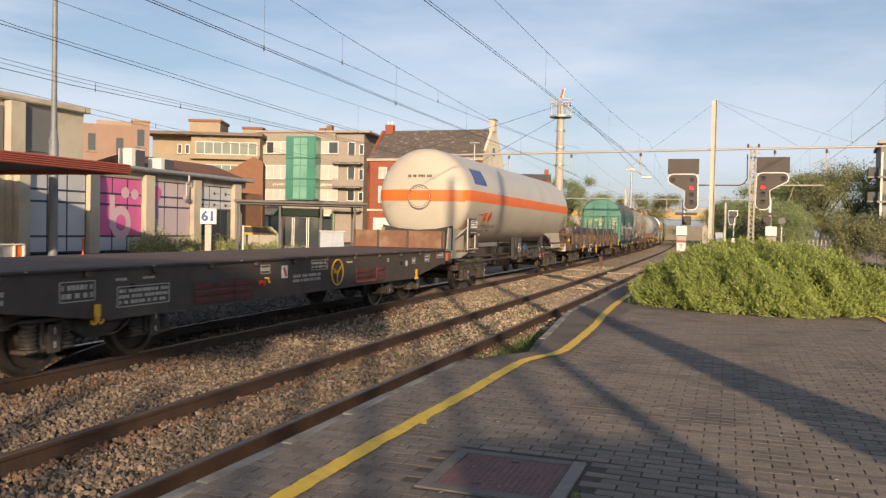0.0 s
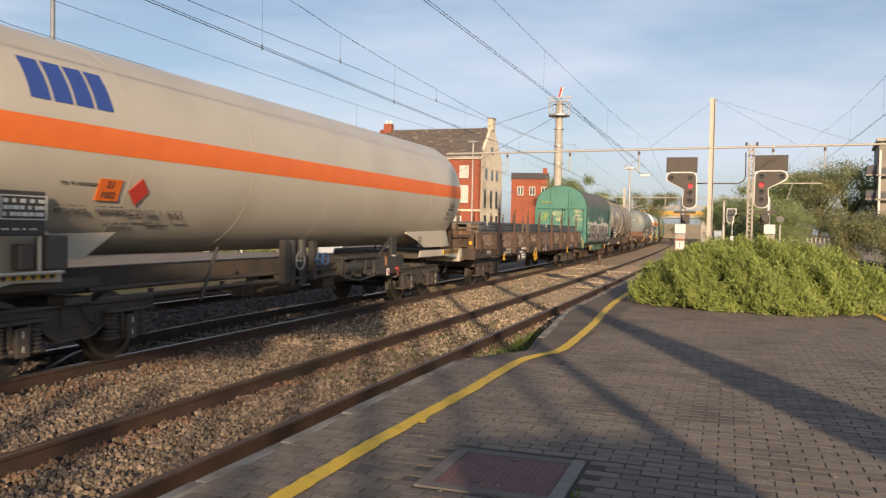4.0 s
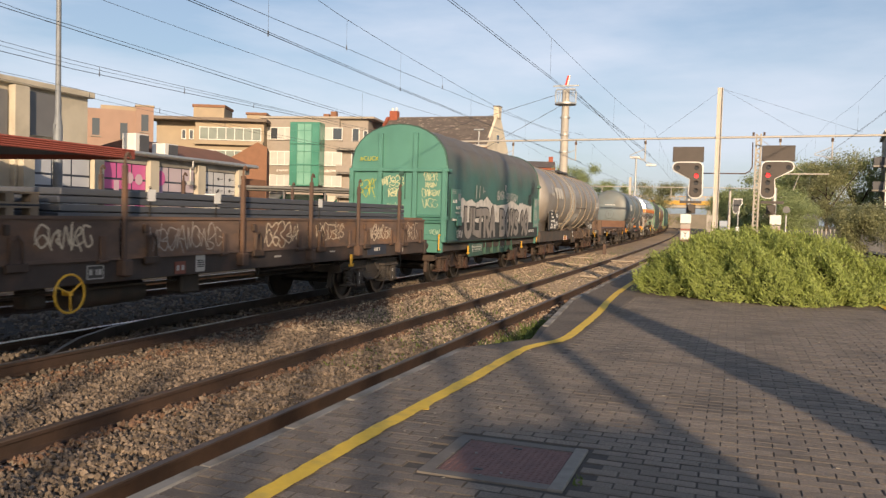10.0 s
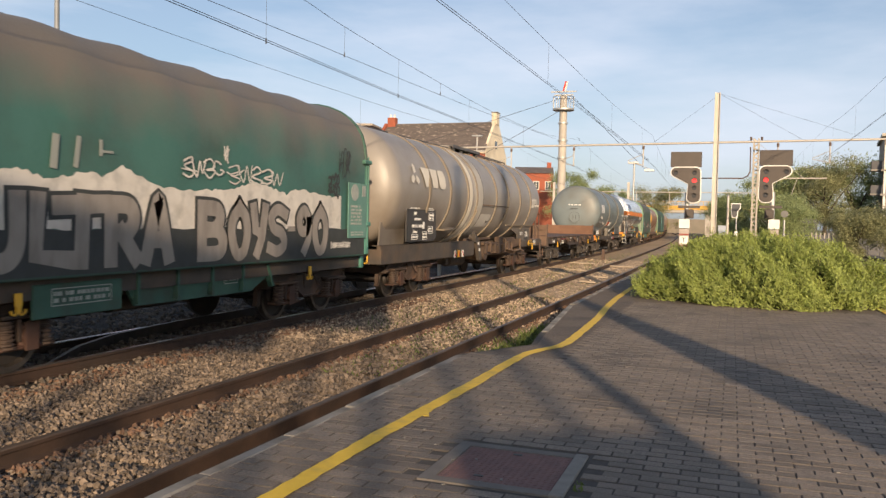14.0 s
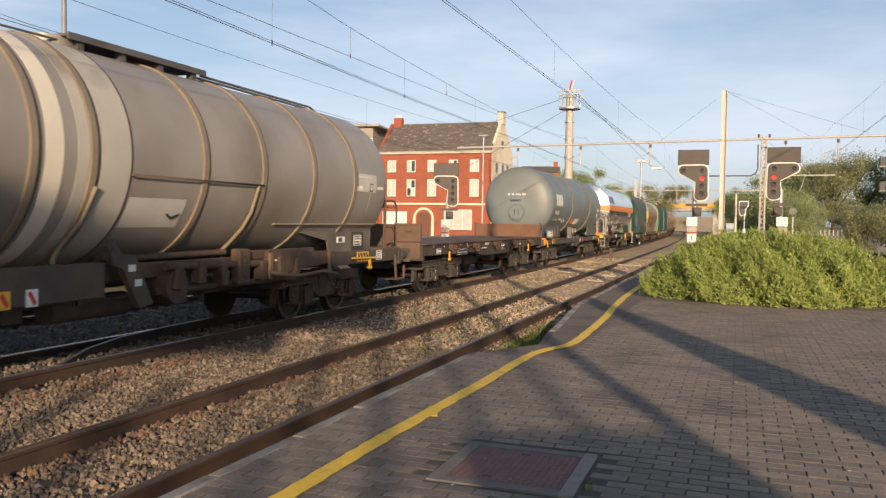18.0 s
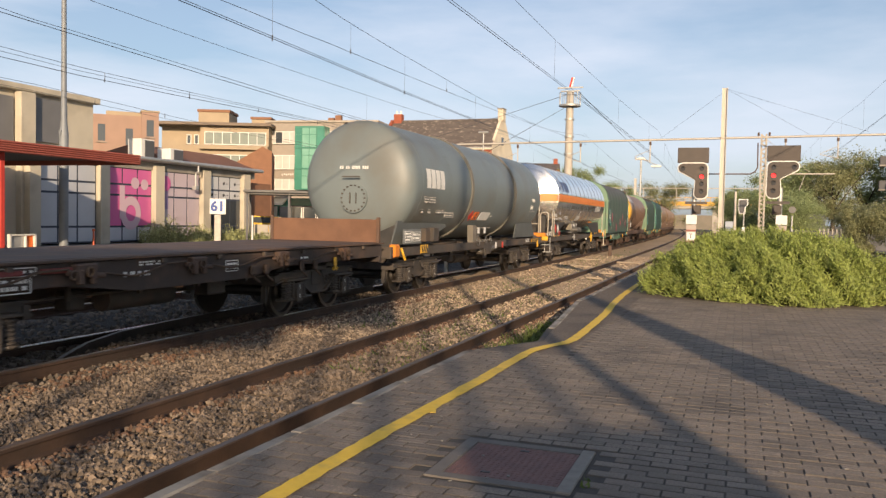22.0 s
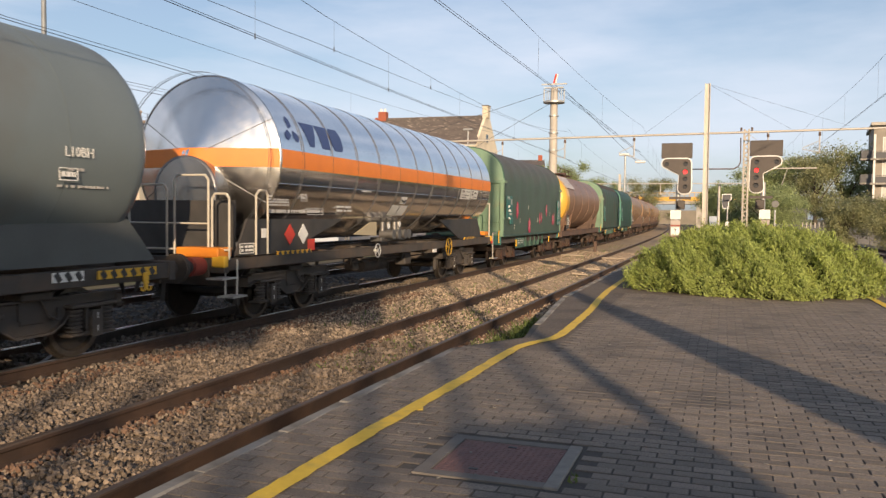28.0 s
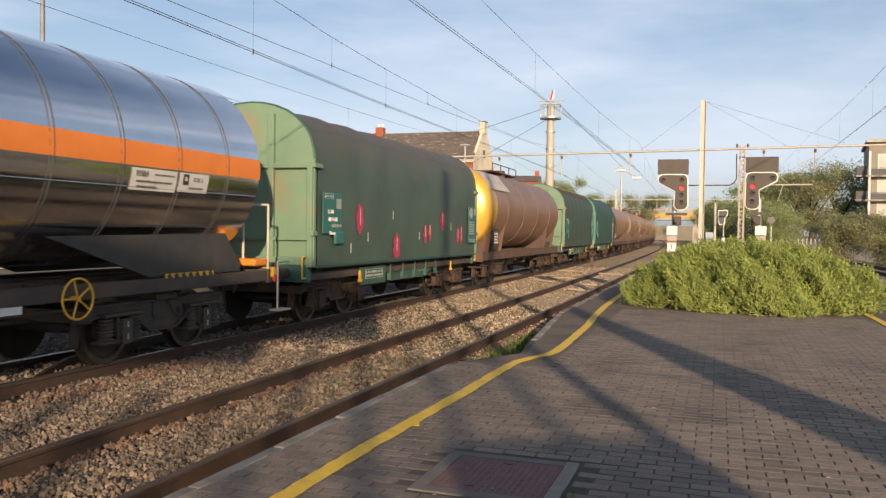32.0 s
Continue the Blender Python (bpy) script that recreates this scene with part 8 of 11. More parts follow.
def second_flat():
    w, l = flat_wagon(26.45, 39.35, "old rusty flat wagon with raised end boards", surf("dark_brown_sill", (0.078, 0.060, 0.051), (0.055, 0.045, 0.040), 2.5, 0.8, 0.1, 0.25, dirt=(0.145, 0.088, 0.06), dirt_scale=1.5), True)
    rust = surf("bright_rust_plate", (0.20, 0.105, 0.062), (0.145, 0.078, 0.05), 2, 0.85, 0.1, 0.25, dirt=(0.14, 0.07, 0.04), dirt_scale=1.0)
    eb = part("end_board", Shape().box(0, l / 2 - 0.08, 1.56, 2.70, 0.07, 0.52, bev=0.012), rust, w, "bright rusty folding end board")
    for x in (-1.34, 1.34):
        part("board_edge", Shape().box(x, l / 2 - 0.11, 1.58, 0.07, 0.09, 0.58, bev=0.012), BROWNSTEEL, eb)
    box_m = surf("brown_dusty_box", (0.17, 0.105, 0.07), (0.12, 0.078, 0.055), 3, 0.8, 0.05, 0.25, dirt=(0.09, 0.06, 0.045), dirt_scale=2)
    part("end_board", Shape().box(0, -l / 2 + 0.12, 1.55, 1.24, 0.07, 0.50, bev=0.012), BROWNSTEEL, w, "dark rusty end board")
    for q in (1, -1):
        eb = part("corner_board", Shape().box(0.96 * q, -l / 2 + 0.06, 1.59, 0.68, 0.12, 0.46, bev=0.015), box_m, w, "brown steel corner board")
        part("board_rib", Shape().box(0.96 * q, -l / 2 - 0.01, 1.80, 0.70, 0.05, 0.05).box(0.96 * q, -l / 2 - 0.01, 1.60, 0.68, 0.03, 0.02).box(1.0 * q, -l / 2 - 0.02, 1.66, 0.15, 0.06, 0.07, bev=0.01).cyl((0.68 * q, -l / 2 - 0.02, 1.37), (0.68 * q, -l / 2 - 0.02, 1.80), 0.015, 6), box_m, eb)
        part("corner_board", Shape().box(0.96 * q, -l / 2 + 0.05, 1.14, 0.68, 0.14, 0.42, bev=0.015), box_m, w, "lower brown corner plate")
    for y in (-4.58, 4.2):
        lash_hook(w, 1.42, y, 0.95, YPAINT)
    for i, (y, z, wd, ht, rows, fb) in enumerate(((-3.35, 1.06, 0.76, 0.15, 2, True), (-3.2, 1.20, 0.6, 0.05, 1, True), (-5.3, 1.10, 0.26, 0.09, 1, True), (-4.9, 1.22, 0.08, 0.05, 1, False), (-1.25, 1.08, 0.5, 0.11, 1, False), (-1.0, 1.21, 0.42, 0.07, 2, False), (0.86, 1.08, 0.26, 0.12, 2, True), (3.1, 1.12, 0.3, 0.06, 1, False))):
        bars(w, 1.376, y, z, wd, ht, rows, WHITE, 20 + i, frame_bar=fb)
    part("stake", Shape().box(1.40, -3.5, 1.19, 0.05, 0.85, 0.06, bev=0.01).box(1.40, -2.60, 1.19, 0.05, 0.45, 0.06, bev=0.01), surf("dark_red_paint", (0.19, 0.034, 0.030), (0.14, 0.03, 0.026), 3, 0.7), w, "folded red stake")
    rusty = surf("rusty_gear_steel", (0.10, 0.065, 0.045), (0.06, 0.042, 0.032), 3, 0.8, 0.1, 0.25, dirt=(0.16, 0.10, 0.06), dirt_scale=2)
    at = [-4.35, -2.2, -0.05, 2.26, 4.58]
    for y in at:
        b = part("stake_bracket", Shape().box(1.42, y, 1.20, 0.12, 0.34, 0.12, bev=0.02).box(1.46, y - 0.10, 1.10, 0.07, 0.09, 0.18, bev=0.015).box(1.46, y + 0.10, 1.10, 0.07, 0.09, 0.18, bev=0.015).cyl((1.44, y - 0.28, 1.16), (1.44, y + 0.30, 1.10), 0.035, 8), BROWNSTEEL, w, "rusty stake pocket")
        part("eye", Shape().torus_x((1.50, y + 0.02, 1.16), 0.055, 0.016, 14).torus_x((1.50, y - 0.24, 1.13), 0.05, 0.014, 14), rusty, b)
    for a, b in zip(at, at[1:]):
        part("stay_rod", Shape().pipe([(1.43, a + 0.3, 1.13), (1.44, a + 0.8, 1.06), (1.44, (a + b) / 2, 1.09), (1.44, b - 0.7, 1.19), (1.43, b - 0.25, 1.20)], 0.016), rusty, w, "drooping rusty rod")
    for y in (1.35, 1.75, 2.9, 3.4):
        part("tail_lever", Shape().pipe([(1.38, y, 1.0), (1.43, y + 0.05, 0.86), (1.43, y + 0.2, 0.78)], 0.020).box(1.42, y + 0.02, 0.98, 0.05, 0.12, 0.16, bev=0.015), rusty, w)


RUSTBOARD = surf("patchy_rusted_boards", (0.175, 0.113, 0.083), (0.105, 0.075, 0.060), 3.5, 0.85, 0.05, 0.35, dirt=(0.23, 0.125, 0.07), dirt_scale=1.8, dirt_at=(0.5, 0.68), rand=0.3, stretch=(1, 0.7, 1.6))


def low_side_wagon():
    y0, y1 = -24.75, -4.70
    w = wagon("low_sided_wagon", "brown rusty low-sided wagon with tall stakes and steel load", y0, y1)
    l = y1 - y0
    underframe(w, l, surf("dark_brown_sill", (0.068, 0.05, 0.042), (0.048, 0.038, 0.034), 2.5, 0.8, 0.1, 0.25, dirt=(0.135, 0.08, 0.055), dirt_scale=1.5), 1.07, 0.29, 2.66)
    part("floor", Shape().box(0, 0, 1.19, 2.7, l - 0.1, 0.06), BROWNSTEEL, w)
    n = 9
    AT = [-9.87, -7.32, -5.14, -2.98, -0.89, 1.76, 3.96, 5.96, 8.12, 9.87]     # where the side boards meet
    for s in (1, -1):
        for i in range(n):
            ln = AT[i + 1] - AT[i]
            y = (AT[i + 1] + AT[i]) / 2
            p = part("side_board", Shape().box(1.372 * s, y, 1.48, 0.05, ln - 0.10, 0.54, bev=0.01).box(1.40 * s, y, 1.74, 0.04, ln - 0.12, 0.04).box(1.40 * s, y, 1.23, 0.04, ln - 0.12, 0.04), RUSTBOARD, w, "rusty steel drop side")
            if s > 0:
                for dy in (-0.32, 0.32):
                    part("hinge", Shape().box(1.42, y + dy * ln, 1.35, 0.04, 0.10, 0.34, bev=0.01).cyl((1.42, y + dy * ln - 0.08, 1.20), (1.42, y + dy * ln + 0.08, 1.20), 0.03, 6), BROWNSTEEL, p)
    for s in (1, -1):
        for i in range(n - 1):
            y = AT[i + 1]
            part("stake", Shape().box(1.42 * s, y, 1.80, 0.065, 0.07, 1.25, bev=0.012).pipe([(1.42 * s, y, 2.40), (1.42 * s, y, 2.52), (1.42 * s, y + 0.05, 2.58), (1.42 * s, y + 0.10, 2.52)], 0.02).box(1.43 * s, y, 1.1, 0.14, 0.18, 0.22, bev=0.02), BROWNSTEEL, w, "tall rusty stake")
    for e in (1, -1):
        part("end_board", Shape().box(0, e * (l / 2 - 0.1), 1.50, 2.6, 0.06, 0.6, bev=0.01), BROWNSTEEL, w)
        add_bogie(w, e * (l / 2 - 2.6))
    buffers(w, l)
    brake_gear(w, l)
    # latches on the side, fittings on the ends
    for i in range(n):
        y = AT[i] + (AT[i + 1] - AT[i]) * 0.16
        part("latch", Shape().pipe([(1.44, y, 1.22), (1.45, y + 0.02, 1.48), (1.45, y + 0.09, 1.53), (1.45, y + 0.15, 1.46), (1.44, y + 0.17, 1.22)], 0.018).box(1.43, y - 0.04, 1.60, 0.05, 0.07, 0.12, bev=0.01).box(1.43, y + 0.09, 1.18, 0.06, 0.30, 0.10, bev=0.012), RUSTBOGIE, w, "bent steel board latch")
    for e in (1, -1):
        for x in (-0.9, 0.0, 0.9):
            part("end_rib", Shape().box(x, e * (l / 2 - 0.04), 1.50, 0.10, 0.08, 0.56, bev=0.015), RUSTBOARD, w)
        part("brake_box", Shape().box(0.95, e * (l / 2 + 0.02), 1.62, 0.55, 0.16, 0.10, bev=0.02).box(1.05, e * (l / 2 + 0.03), 1.40, 0.26, 0.14, 0.24, bev=0.02), RUSTBOGIE, w)
        part("brake_hose", Shape().pipe([(0.55, e * (l / 2 + 0.05), 0.95), (0.58, e * (l / 2 + 0.25), 0.70), (0.52, e * (l / 2 + 0.32), 0.52), (0.45, e * (l / 2 + 0.20), 0.50)], 0.03), BLACK, w)
        part("reflector", Shape().box(1.25, e * (l / 2 + 0.005), 1.42, 0.10, 0.02, 0.10), YPAINT, w, "small yellow reflector")
    ob_ = plain("faded_orange_spray", (0.36, 0.15, 0.06), 0.8)
    for y, pts in ((-8.3, [(0, -0.17), (0, 0.17)]), (-8.3, [(-0.09, 0.05), (0, 0.17), (0.09, 0.05)]), (-7.8, [(0, -0.17), (0.02, 0.2)])):
        sh = Shape()
        ribbon_x(sh, [(y + a, 1.50 + b) for a, b in pts], 0.02, 1.401 + 0.001 * len(pts))
        part("chalk_mark", sh, ob_, w, "faded orange sprayed mark")
    # load of long dark steel sections in packs
    loadm = surf("dark_blue_grey_steel_sections", (0.115, 0.122, 0.140), (0.09, 0.097, 0.112), 2, 0.5, 0.3, 0.06, stretch=(1, 0.1, 1))
    for a, b in ((-8.90, -3.08), (-1.78, 8.90)):
        for x in (0.62, -0.62):
            for i in range(9):
                z = 1.26 + i * 0.099
                part("steel_beam", Shape().box(x, (a + b) / 2, z, 1.22, b - a - (0.0 if i % 2 else 0.06), 0.088, bev=0.010), loadm, w, "dark blue-grey steel beam")
        wood = surf("grey_softwood", (0.30, 0.21, 0.13), (0.22, 0.16, 0.10), 6, 0.85, 0, 0.2)
        for yy in (a + 0.3, b - 0.3):
            for i in range(3):
                part("timber_bearer", Shape().box(0.3 + 0.4 * i, yy - 0.42 if yy < (a + b) / 2 else yy + 0.42, 1.27, 0.09, 0.14, 0.09, bev=0.008), wood, w)
    pal = surf("weathered_pallet_wood", (0.26, 0.20, 0.14), (0.18, 0.14, 0.10), 5, 0.85, 0, 0.25)
    pallet_block = Shape().box(0, 0, 0, 0.14, 0.11, 0.10).mesh("pallet_block", pal)
    for yp in (-9.40, -2.43):
        for k in range(5):
            z = 1.30 + k * 0.165
            pa = part("pallet", Shape().box(0.6, yp, z + 0.055, 1.2, 0.80, 0.022).box(0.6, yp, z - 0.065, 1.2, 0.80, 0.022), pal, w, "weathered wooden pallet")
            for dy in (-0.34, 0.0, 0.34):
                for x in (1.12, 0.6, 0.08):
                    part("pallet_block", pallet_block, pal, pa, m=pose(x, yp + dy, z - 0.005))
    for yt in (-8.2, -0.2, 1.3, 4.6):
        tgp = part("load_strap", Shape().box(1.245, yt, 1.72, 0.008, 0.035, 0.90), BLACK, w, "dark strap round the load")
        part("load_tag", Shape().box(1.252, yt + 0.02, 2.05, 0.006, 0.16, 0.16), WHITE, tgp, "white tag")
    handwheel(w, 1.50, -1.87, 0.85, 0.225, YPAINT)
    lash_hook(w, 1.44, -l / 2 + 3.4, 0.9, YPAINT)
    lash_hook(w, 1.44, l / 2 - 4.4, 0.9, YPAINT)
    # scrawls sprayed on the side boards
    pale = plain("pale_spray_paint", (0.58, 0.47, 0.34), 0.7)
    grey = plain("grey_spray_paint", (0.36, 0.31, 0.27), 0.7)
    for i in range(n):
        ln = AT[i + 1] - AT[i]
        y = (AT[i + 1] + AT[i]) / 2
        scrawl(w, 1.398, y + (0.0, 0.12, -0.2, 0.1)[i % 4], 1.48 + (0.03, -0.02, 0.0)[i % 3], ln * (0.46, 0.56, 0.5, 0.40, 0.60)[i % 5], (0.40, 0.44, 0.36, 0.34)[i % 4], (pale, grey)[i % 5 == 4], 60 + i, (0.009, 0.012, 0.009, 0.012)[i % 4])
    data = surf("faded_data_white", (0.45, 0.43, 0.40), (0.36, 0.34, 0.32), 6, 0.7)
    for i, (y, z, wd, ht, rows, fb) in enumerate(((-6.24, 1.03, 0.24, 0.08, 1, True), (-5.93, 1.15, 0.22, 0.08, 1, True), (-5.90, 1.04, 0.18, 0.07, 1, False), (-5.57, 1.11, 0.24, 0.18, 2, True), (-8.4, 1.10, 0.3, 0.09, 1, True), (2.9, 1.10, 0.22, 0.05, 1, False), (4.9, 1.12, 0.2, 0.05, 1, False), (8.3, 1.08, 0.3, 0.12, 2, True))):
        bars(w, 1.386, y, z, wd, ht, rows, data, 30 + i, frame_bar=fb)
    part("data_panel", Shape().box(1.375, -3.715, 0.93, 0.03, 1.29, 0.58, bev=0.01), surf("dark_brown_panel", (0.060, 0.050, 0.045), (0.046, 0.040, 0.037), 3, 0.7), w, "dark data panel")
    bars(w, 1.393, -3.46, 1.14, 0.74, 0.13, 1, WHITE, 77)
    wording("lettering", "RIV  D-DB  Res", 0.10, WHITE, w, pose(1.391, -3.80, 1.01, 90, 0, 90), sx=0.8)
    bars(w, 1.393, -3.50, 0.85, 0.46, 0.15, 2, WHITE, 79, frame_bar=True)
    bars(w, 1.393, -3.36, 0.71, 0.04, 0.06, 1, WHITE, 80)
    part("label_plate", Shape().prism_x([(-4.24, 0.76), (-4.16, 0.72), (-4.09, 0.84), (-4.12, 0.90), (-4.22, 0.88)], 1.390, 1.396), WHITE, w, "torn white paper label")
    for y, z, wd, ht, mt, lab in ((-1.36, 1.07, 0.30, 0.20, BLACK, "black data plate"), (0.27, 1.04, 0.24, 0.18, surf("dull_red_plate", (0.22, 0.075, 0.05), (0.17, 0.06, 0.04), 4, 0.8), "dull red plate"), (0.73, 1.08, 0.22, 0.24, data, "pale data table"), (7.0, 1.10, 1.0, 0.24, surf("dull_navy_plate", (0.035, 0.042, 0.062), (0.028, 0.034, 0.05), 4, 0.6), "dull navy plate")):
        part("label_plate", Shape().box(1.388, y, z, 0.010, wd, ht, bev=0.003), mt, w, lab)
        bars(w, 1.396, y, z, min(0.3, wd * 0.7), min(0.12, ht * 0.7), 4 if mt is data else 1, BLACK if mt is data else data, 44 + int(y * 3), frame_bar=mt is BLACK)
    sh = Shape()
    for k in range(11):
        if k not in (2, 5, 10):
            sh.box(1.456, -2.98, 1.70 - k * 0.042, 0.004, 0.045, 0.026)
    tagged(part("lettering", sh, data, w, "wagon number as bars down a stake"), kind="stuff")
    return w


def scrawl(w, x, y, z, wd, ht, mat, seed, r=0.010, k=0, name="graffiti", label="sprayed scribble"):
    """A sprayed tag: loops and strokes that say nothing, lying on a side that looks to +x."""
    rr = random.Random(seed)
    sh = Shape()
    k = k or max(3, int(wd / (ht * 0.42)))
    o = 0
    for i in range(k):
        cy, cw = y - wd / 2 + wd * (i + 0.5) / k, wd / k
        h1 = ht * rr.uniform(0.36, 0.55)
        style = rr.randrange(4)
        if style == 0:
            ctrl = [(-0.5, 0.6), (0.1, 1.0), (0.45, 0.4), (-0.3, -0.1), (0.5, -0.4), (0.1, -1.0), (-0.5, -0.7)]
        elif style == 1:
            ctrl = [(-0.45, 0.9), (-0.35, -0.9), (-0.1, 0.3), (0.3, 0.8), (0.45, 0.1), (0.0, -0.2), (0.55, -1.0)]
        elif style == 2:
            ctrl = [(0.4, 0.7), (-0.2, 1.0), (-0.5, 0.0), (-0.1, -0.9), (0.45, -0.4), (0.2, 0.1)]
        else:
            ctrl = [(-0.6, 0.8), (-0.2, -0.9), (0.05, 0.7), (0.3, -0.8), (0.6, 1.0)]
        ctrl = [(cy + (a + rr.uniform(-0.14, 0.14)) * cw * 1.05, z + (b + rr.uniform(-0.2, 0.2)) * h1) for a, b in ctrl]
        ribbon_x(sh, smooth_path(ctrl), r * rr.uniform(0.8, 1.2), x + o * 0.0007, 0.0008)
        o += 1
        if rr.random() < 0.35:
            ribbon_x(sh, smooth_path([(cy - cw * 0.7, z + rr.uniform(-1, 1) * h1), (cy, z + rr.uniform(-1, 1) * h1), (cy + cw * 0.8, z + rr.uniform(-1.1, 1.1) * h1)]), r * 0.8, x + o * 0.0007, 0.0005)
            o += 1
    return tagged(part(name, sh, mat, w, label), kind="stuff")


def hood_outline(hw, z0, zs, zt, n=16):
    """Outline (x, z) of the arched hood, from the right foot over the top to the left foot."""
    pts = [(hw, z0), (hw, zs)]
    for i in range(1, n):
        a = math.pi * i / n
        pts.append((hw * math.cos(a) * (1.0 if abs(math.cos(a)) < 0.98 else 0.99), zs + (zt - zs) * math.sin(a) ** 0.85))
    return pts + [(-hw, zs), (-hw, z0)]


def hood_wagon(y0, y1, label, paint, tarp, top, seed=0):
    """A coil wagon with an arched sheet hood between steel end walls."""
    w = wagon("hooded_wagon", label, y0, y1)
    l = y1 - y0
    hw, zs, zt, zf = 1.42, 3.12, 4.34, 1.15
    out = hood_outline(hw, zf, zs, zt)
    grimy = surf("grimy_green_paint", (0.045, 0.115, 0.085), (0.03, 0.075, 0.058), 2, 0.7, 0, 0.1, dirt=(0.05, 0.045, 0.035), dirt_scale=1.5)
    for e in (-1, 1):
        y = e * (l / 2 - 0.08)
        wall = part("end_wall", Shape().prism_y(out, y - 0.05, y + 0.05), paint, w, "arched steel end wall")
        sh = Shape()
        yo = y + e * 0.09
        for x in (-0.52, 0.52):
            sh.box(x, yo, (zf + zt) / 2 - 0.05, 0.13, 0.12, zt - zf - 0.35, bev=0.015)
        sh.box(0, yo, zs - 0.02, 2 * hw + 0.06, 0.13, 0.10, bev=0.015).box(0, yo, zf + 0.12, 2 * hw, 0.14, 0.16, bev=0.015).box(0, yo, zf + 0.55, 2 * hw - 0.1, 0.08, 0.06)
        for s in (1, -1):
            sh.box(s * (hw - 0.04), yo, (zf + zs) / 2, 0.12, 0.16, zs - zf, bev=0.015)
        part("wall_rib", sh, paint, wall)
        rim = Shape()
        for (xa, za), (xb, zb) in zip(out[1:-2], out[2:-1]):
            rim.cyl((xa, y, za), (xb, y, zb), 0.045, 6)
        part("rim", rim, grimy, wall)
        part("latch", Shape().cyl((hw + 0.02, yo, 1.3), (hw + 0.02, yo, zs + 0.1), 0.018, 6).box(hw + 0.03, yo - e * 0.1, zs - 0.02, 0.10, 0.34, 0.09, bev=0.015).box(hw + 0.02, yo, 1.8, 0.08, 0.2, 0.10, bev=0.015), paint, wall)
    # sheet with a slight sag between its hoops
    ny = 40
    lens = l - 0.30

    def sheet(sel):
        vs, fs = [], []
        pts = [out[i] for i in sel]
        for j in range(ny + 1):
            u = j / ny
            sag = 0.030 * abs(math.sin(u * math.pi * 7)) ** 1.3
            for x, z in pts:
                k = (1 - sag * (1.0 if z > zs else 0.35))
                vs.append((x * k + (0.012 if x > 0 else -0.012), -lens / 2 + lens * u, zf + (z - zf) * (1 - sag * 0.45) + 0.01))
        m = len(pts)
        for j in range(ny):
            for i in range(m - 1):
                fs.append((j * m + i, j * m + i + 1, (j + 1) * m + i + 1, (j + 1) * m + i))
        return Shape().add(vs, fs, smooth=True)

    n = len(out)
    part("sheet_side", sheet(range(0, 5)), tarp, w, "taut tarpaulin side")
    part("sheet_side", sheet(range(n - 5, n)), tarp, w, "taut tarpaulin side")
    part("sheet_top", sheet(range(4, n - 4)), top, w, "sooty tarpaulin top")
    for s in (1, -1):
        part("sheet_hem", Shape().box(1.43 * s, 0, 1.16, 0.05, lens, 0.07, bev=0.015), TARP, w)
    part("underframe", Shape().box(1.25, 0, 1.02, 0.10, l, 0.26).box(-1.25, 0, 1.02, 0.10, l, 0.26).box(0, 0, 1.08, 2.6, l - 0.1, 0.12), DARKSTEEL, w)
    part("pocket", Shape().box(1.30, -2.33, 0.86, 0.05, 1.42, 0.40, bev=0.01), grimy, w, "green side pocket with a data plate")
    for i in range(5):
        part("belly_rib", Shape().box(1.28, -1.3 + i * 0.82, 0.90, 0.10, 0.05, 0.42, rx=0 if i < 4 else 25), grimy, w)
    belly = [(-l / 2 + 4.0, 1.12), (-l / 2 + 4.3, 0.66), (l / 2 - 4.1, 0.66), (l / 2 - 3.0, 1.12)]
    for s in (1, -1):
        part("belly_sill", Shape().prism_x(belly, 1.22 * s - 0.03, 1.22 * s + 0.03), grimy, w)
    for e in (1, -1):
        part("headstock", Shape().box(0, e * (l / 2 - 0.02), 1.03, 2.7, 0.14, 0.34, bev=0.015), TEAL if paint is GREEN2 else paint, w)
        add_bogie(w, e * (l / 2 - 1.75), BROWNSTEEL)
        part("grab_rail", Shape().pipe([(1.34, e * (l / 2 + 0.12), 0.95), (1.34, e * (l / 2 + 0.25), 0.95), (1.34, e * (l / 2 + 0.25), 1.35), (1.34, e * (l / 2 + 0.12), 1.35)], 0.018), YPAINT, w, "yellow grab rail")
        lash_hook(w, 1.36, e * (l / 2 - 2.3), 0.86, YPAINT)
    buffers(w, l)
    brake_gear(w, l)
    pale = surf("dirty_pale_lettering", (0.34, 0.36, 0.33), (0.26, 0.28, 0.26), 6, 0.7)
    part("data_panel", Shape().box(1.472, -l / 2 + 0.72, 2.21, 0.02, 0.84, 0.82, bev=0.008), TEAL if paint is GREEN2 else paint, w, "green data panel")
    bars(w, 1.486, -l / 2 + 0.55, 2.54, 0.28, 0.06, 1, pale, 79 + seed, frame_bar=True)
    bars(w, 1.486, -l / 2 + 0.90, 1.96, 0.44, 0.10, 1, pale, 80 + seed)
    part("label_plate", Shape().box(1.486, -l / 2 + 0.98, 2.40, 0.006, 0.20, 0.20), pale, w, "pale data label")
    part("data_panel", Shape().box(1.472, l / 2 - 0.55, 2.07, 0.02, 0.86, 1.13, bev=0.008), TEAL if paint is GREEN2 else surf("faded_teal_panel", (0.13, 0.26, 0.22), (0.10, 0.21, 0.18), 2.5, 0.6, 0, 0.06), w, "faded green data panel")
    bars(w, 1.486, l / 2 - 0.62, 1.98, 0.5, 0.42, 6, pale, 85 + seed)
    bars(w, 1.486, l / 2 - 0.55, 1.60, 0.6, 0.10, 2, pale, 86 + seed)
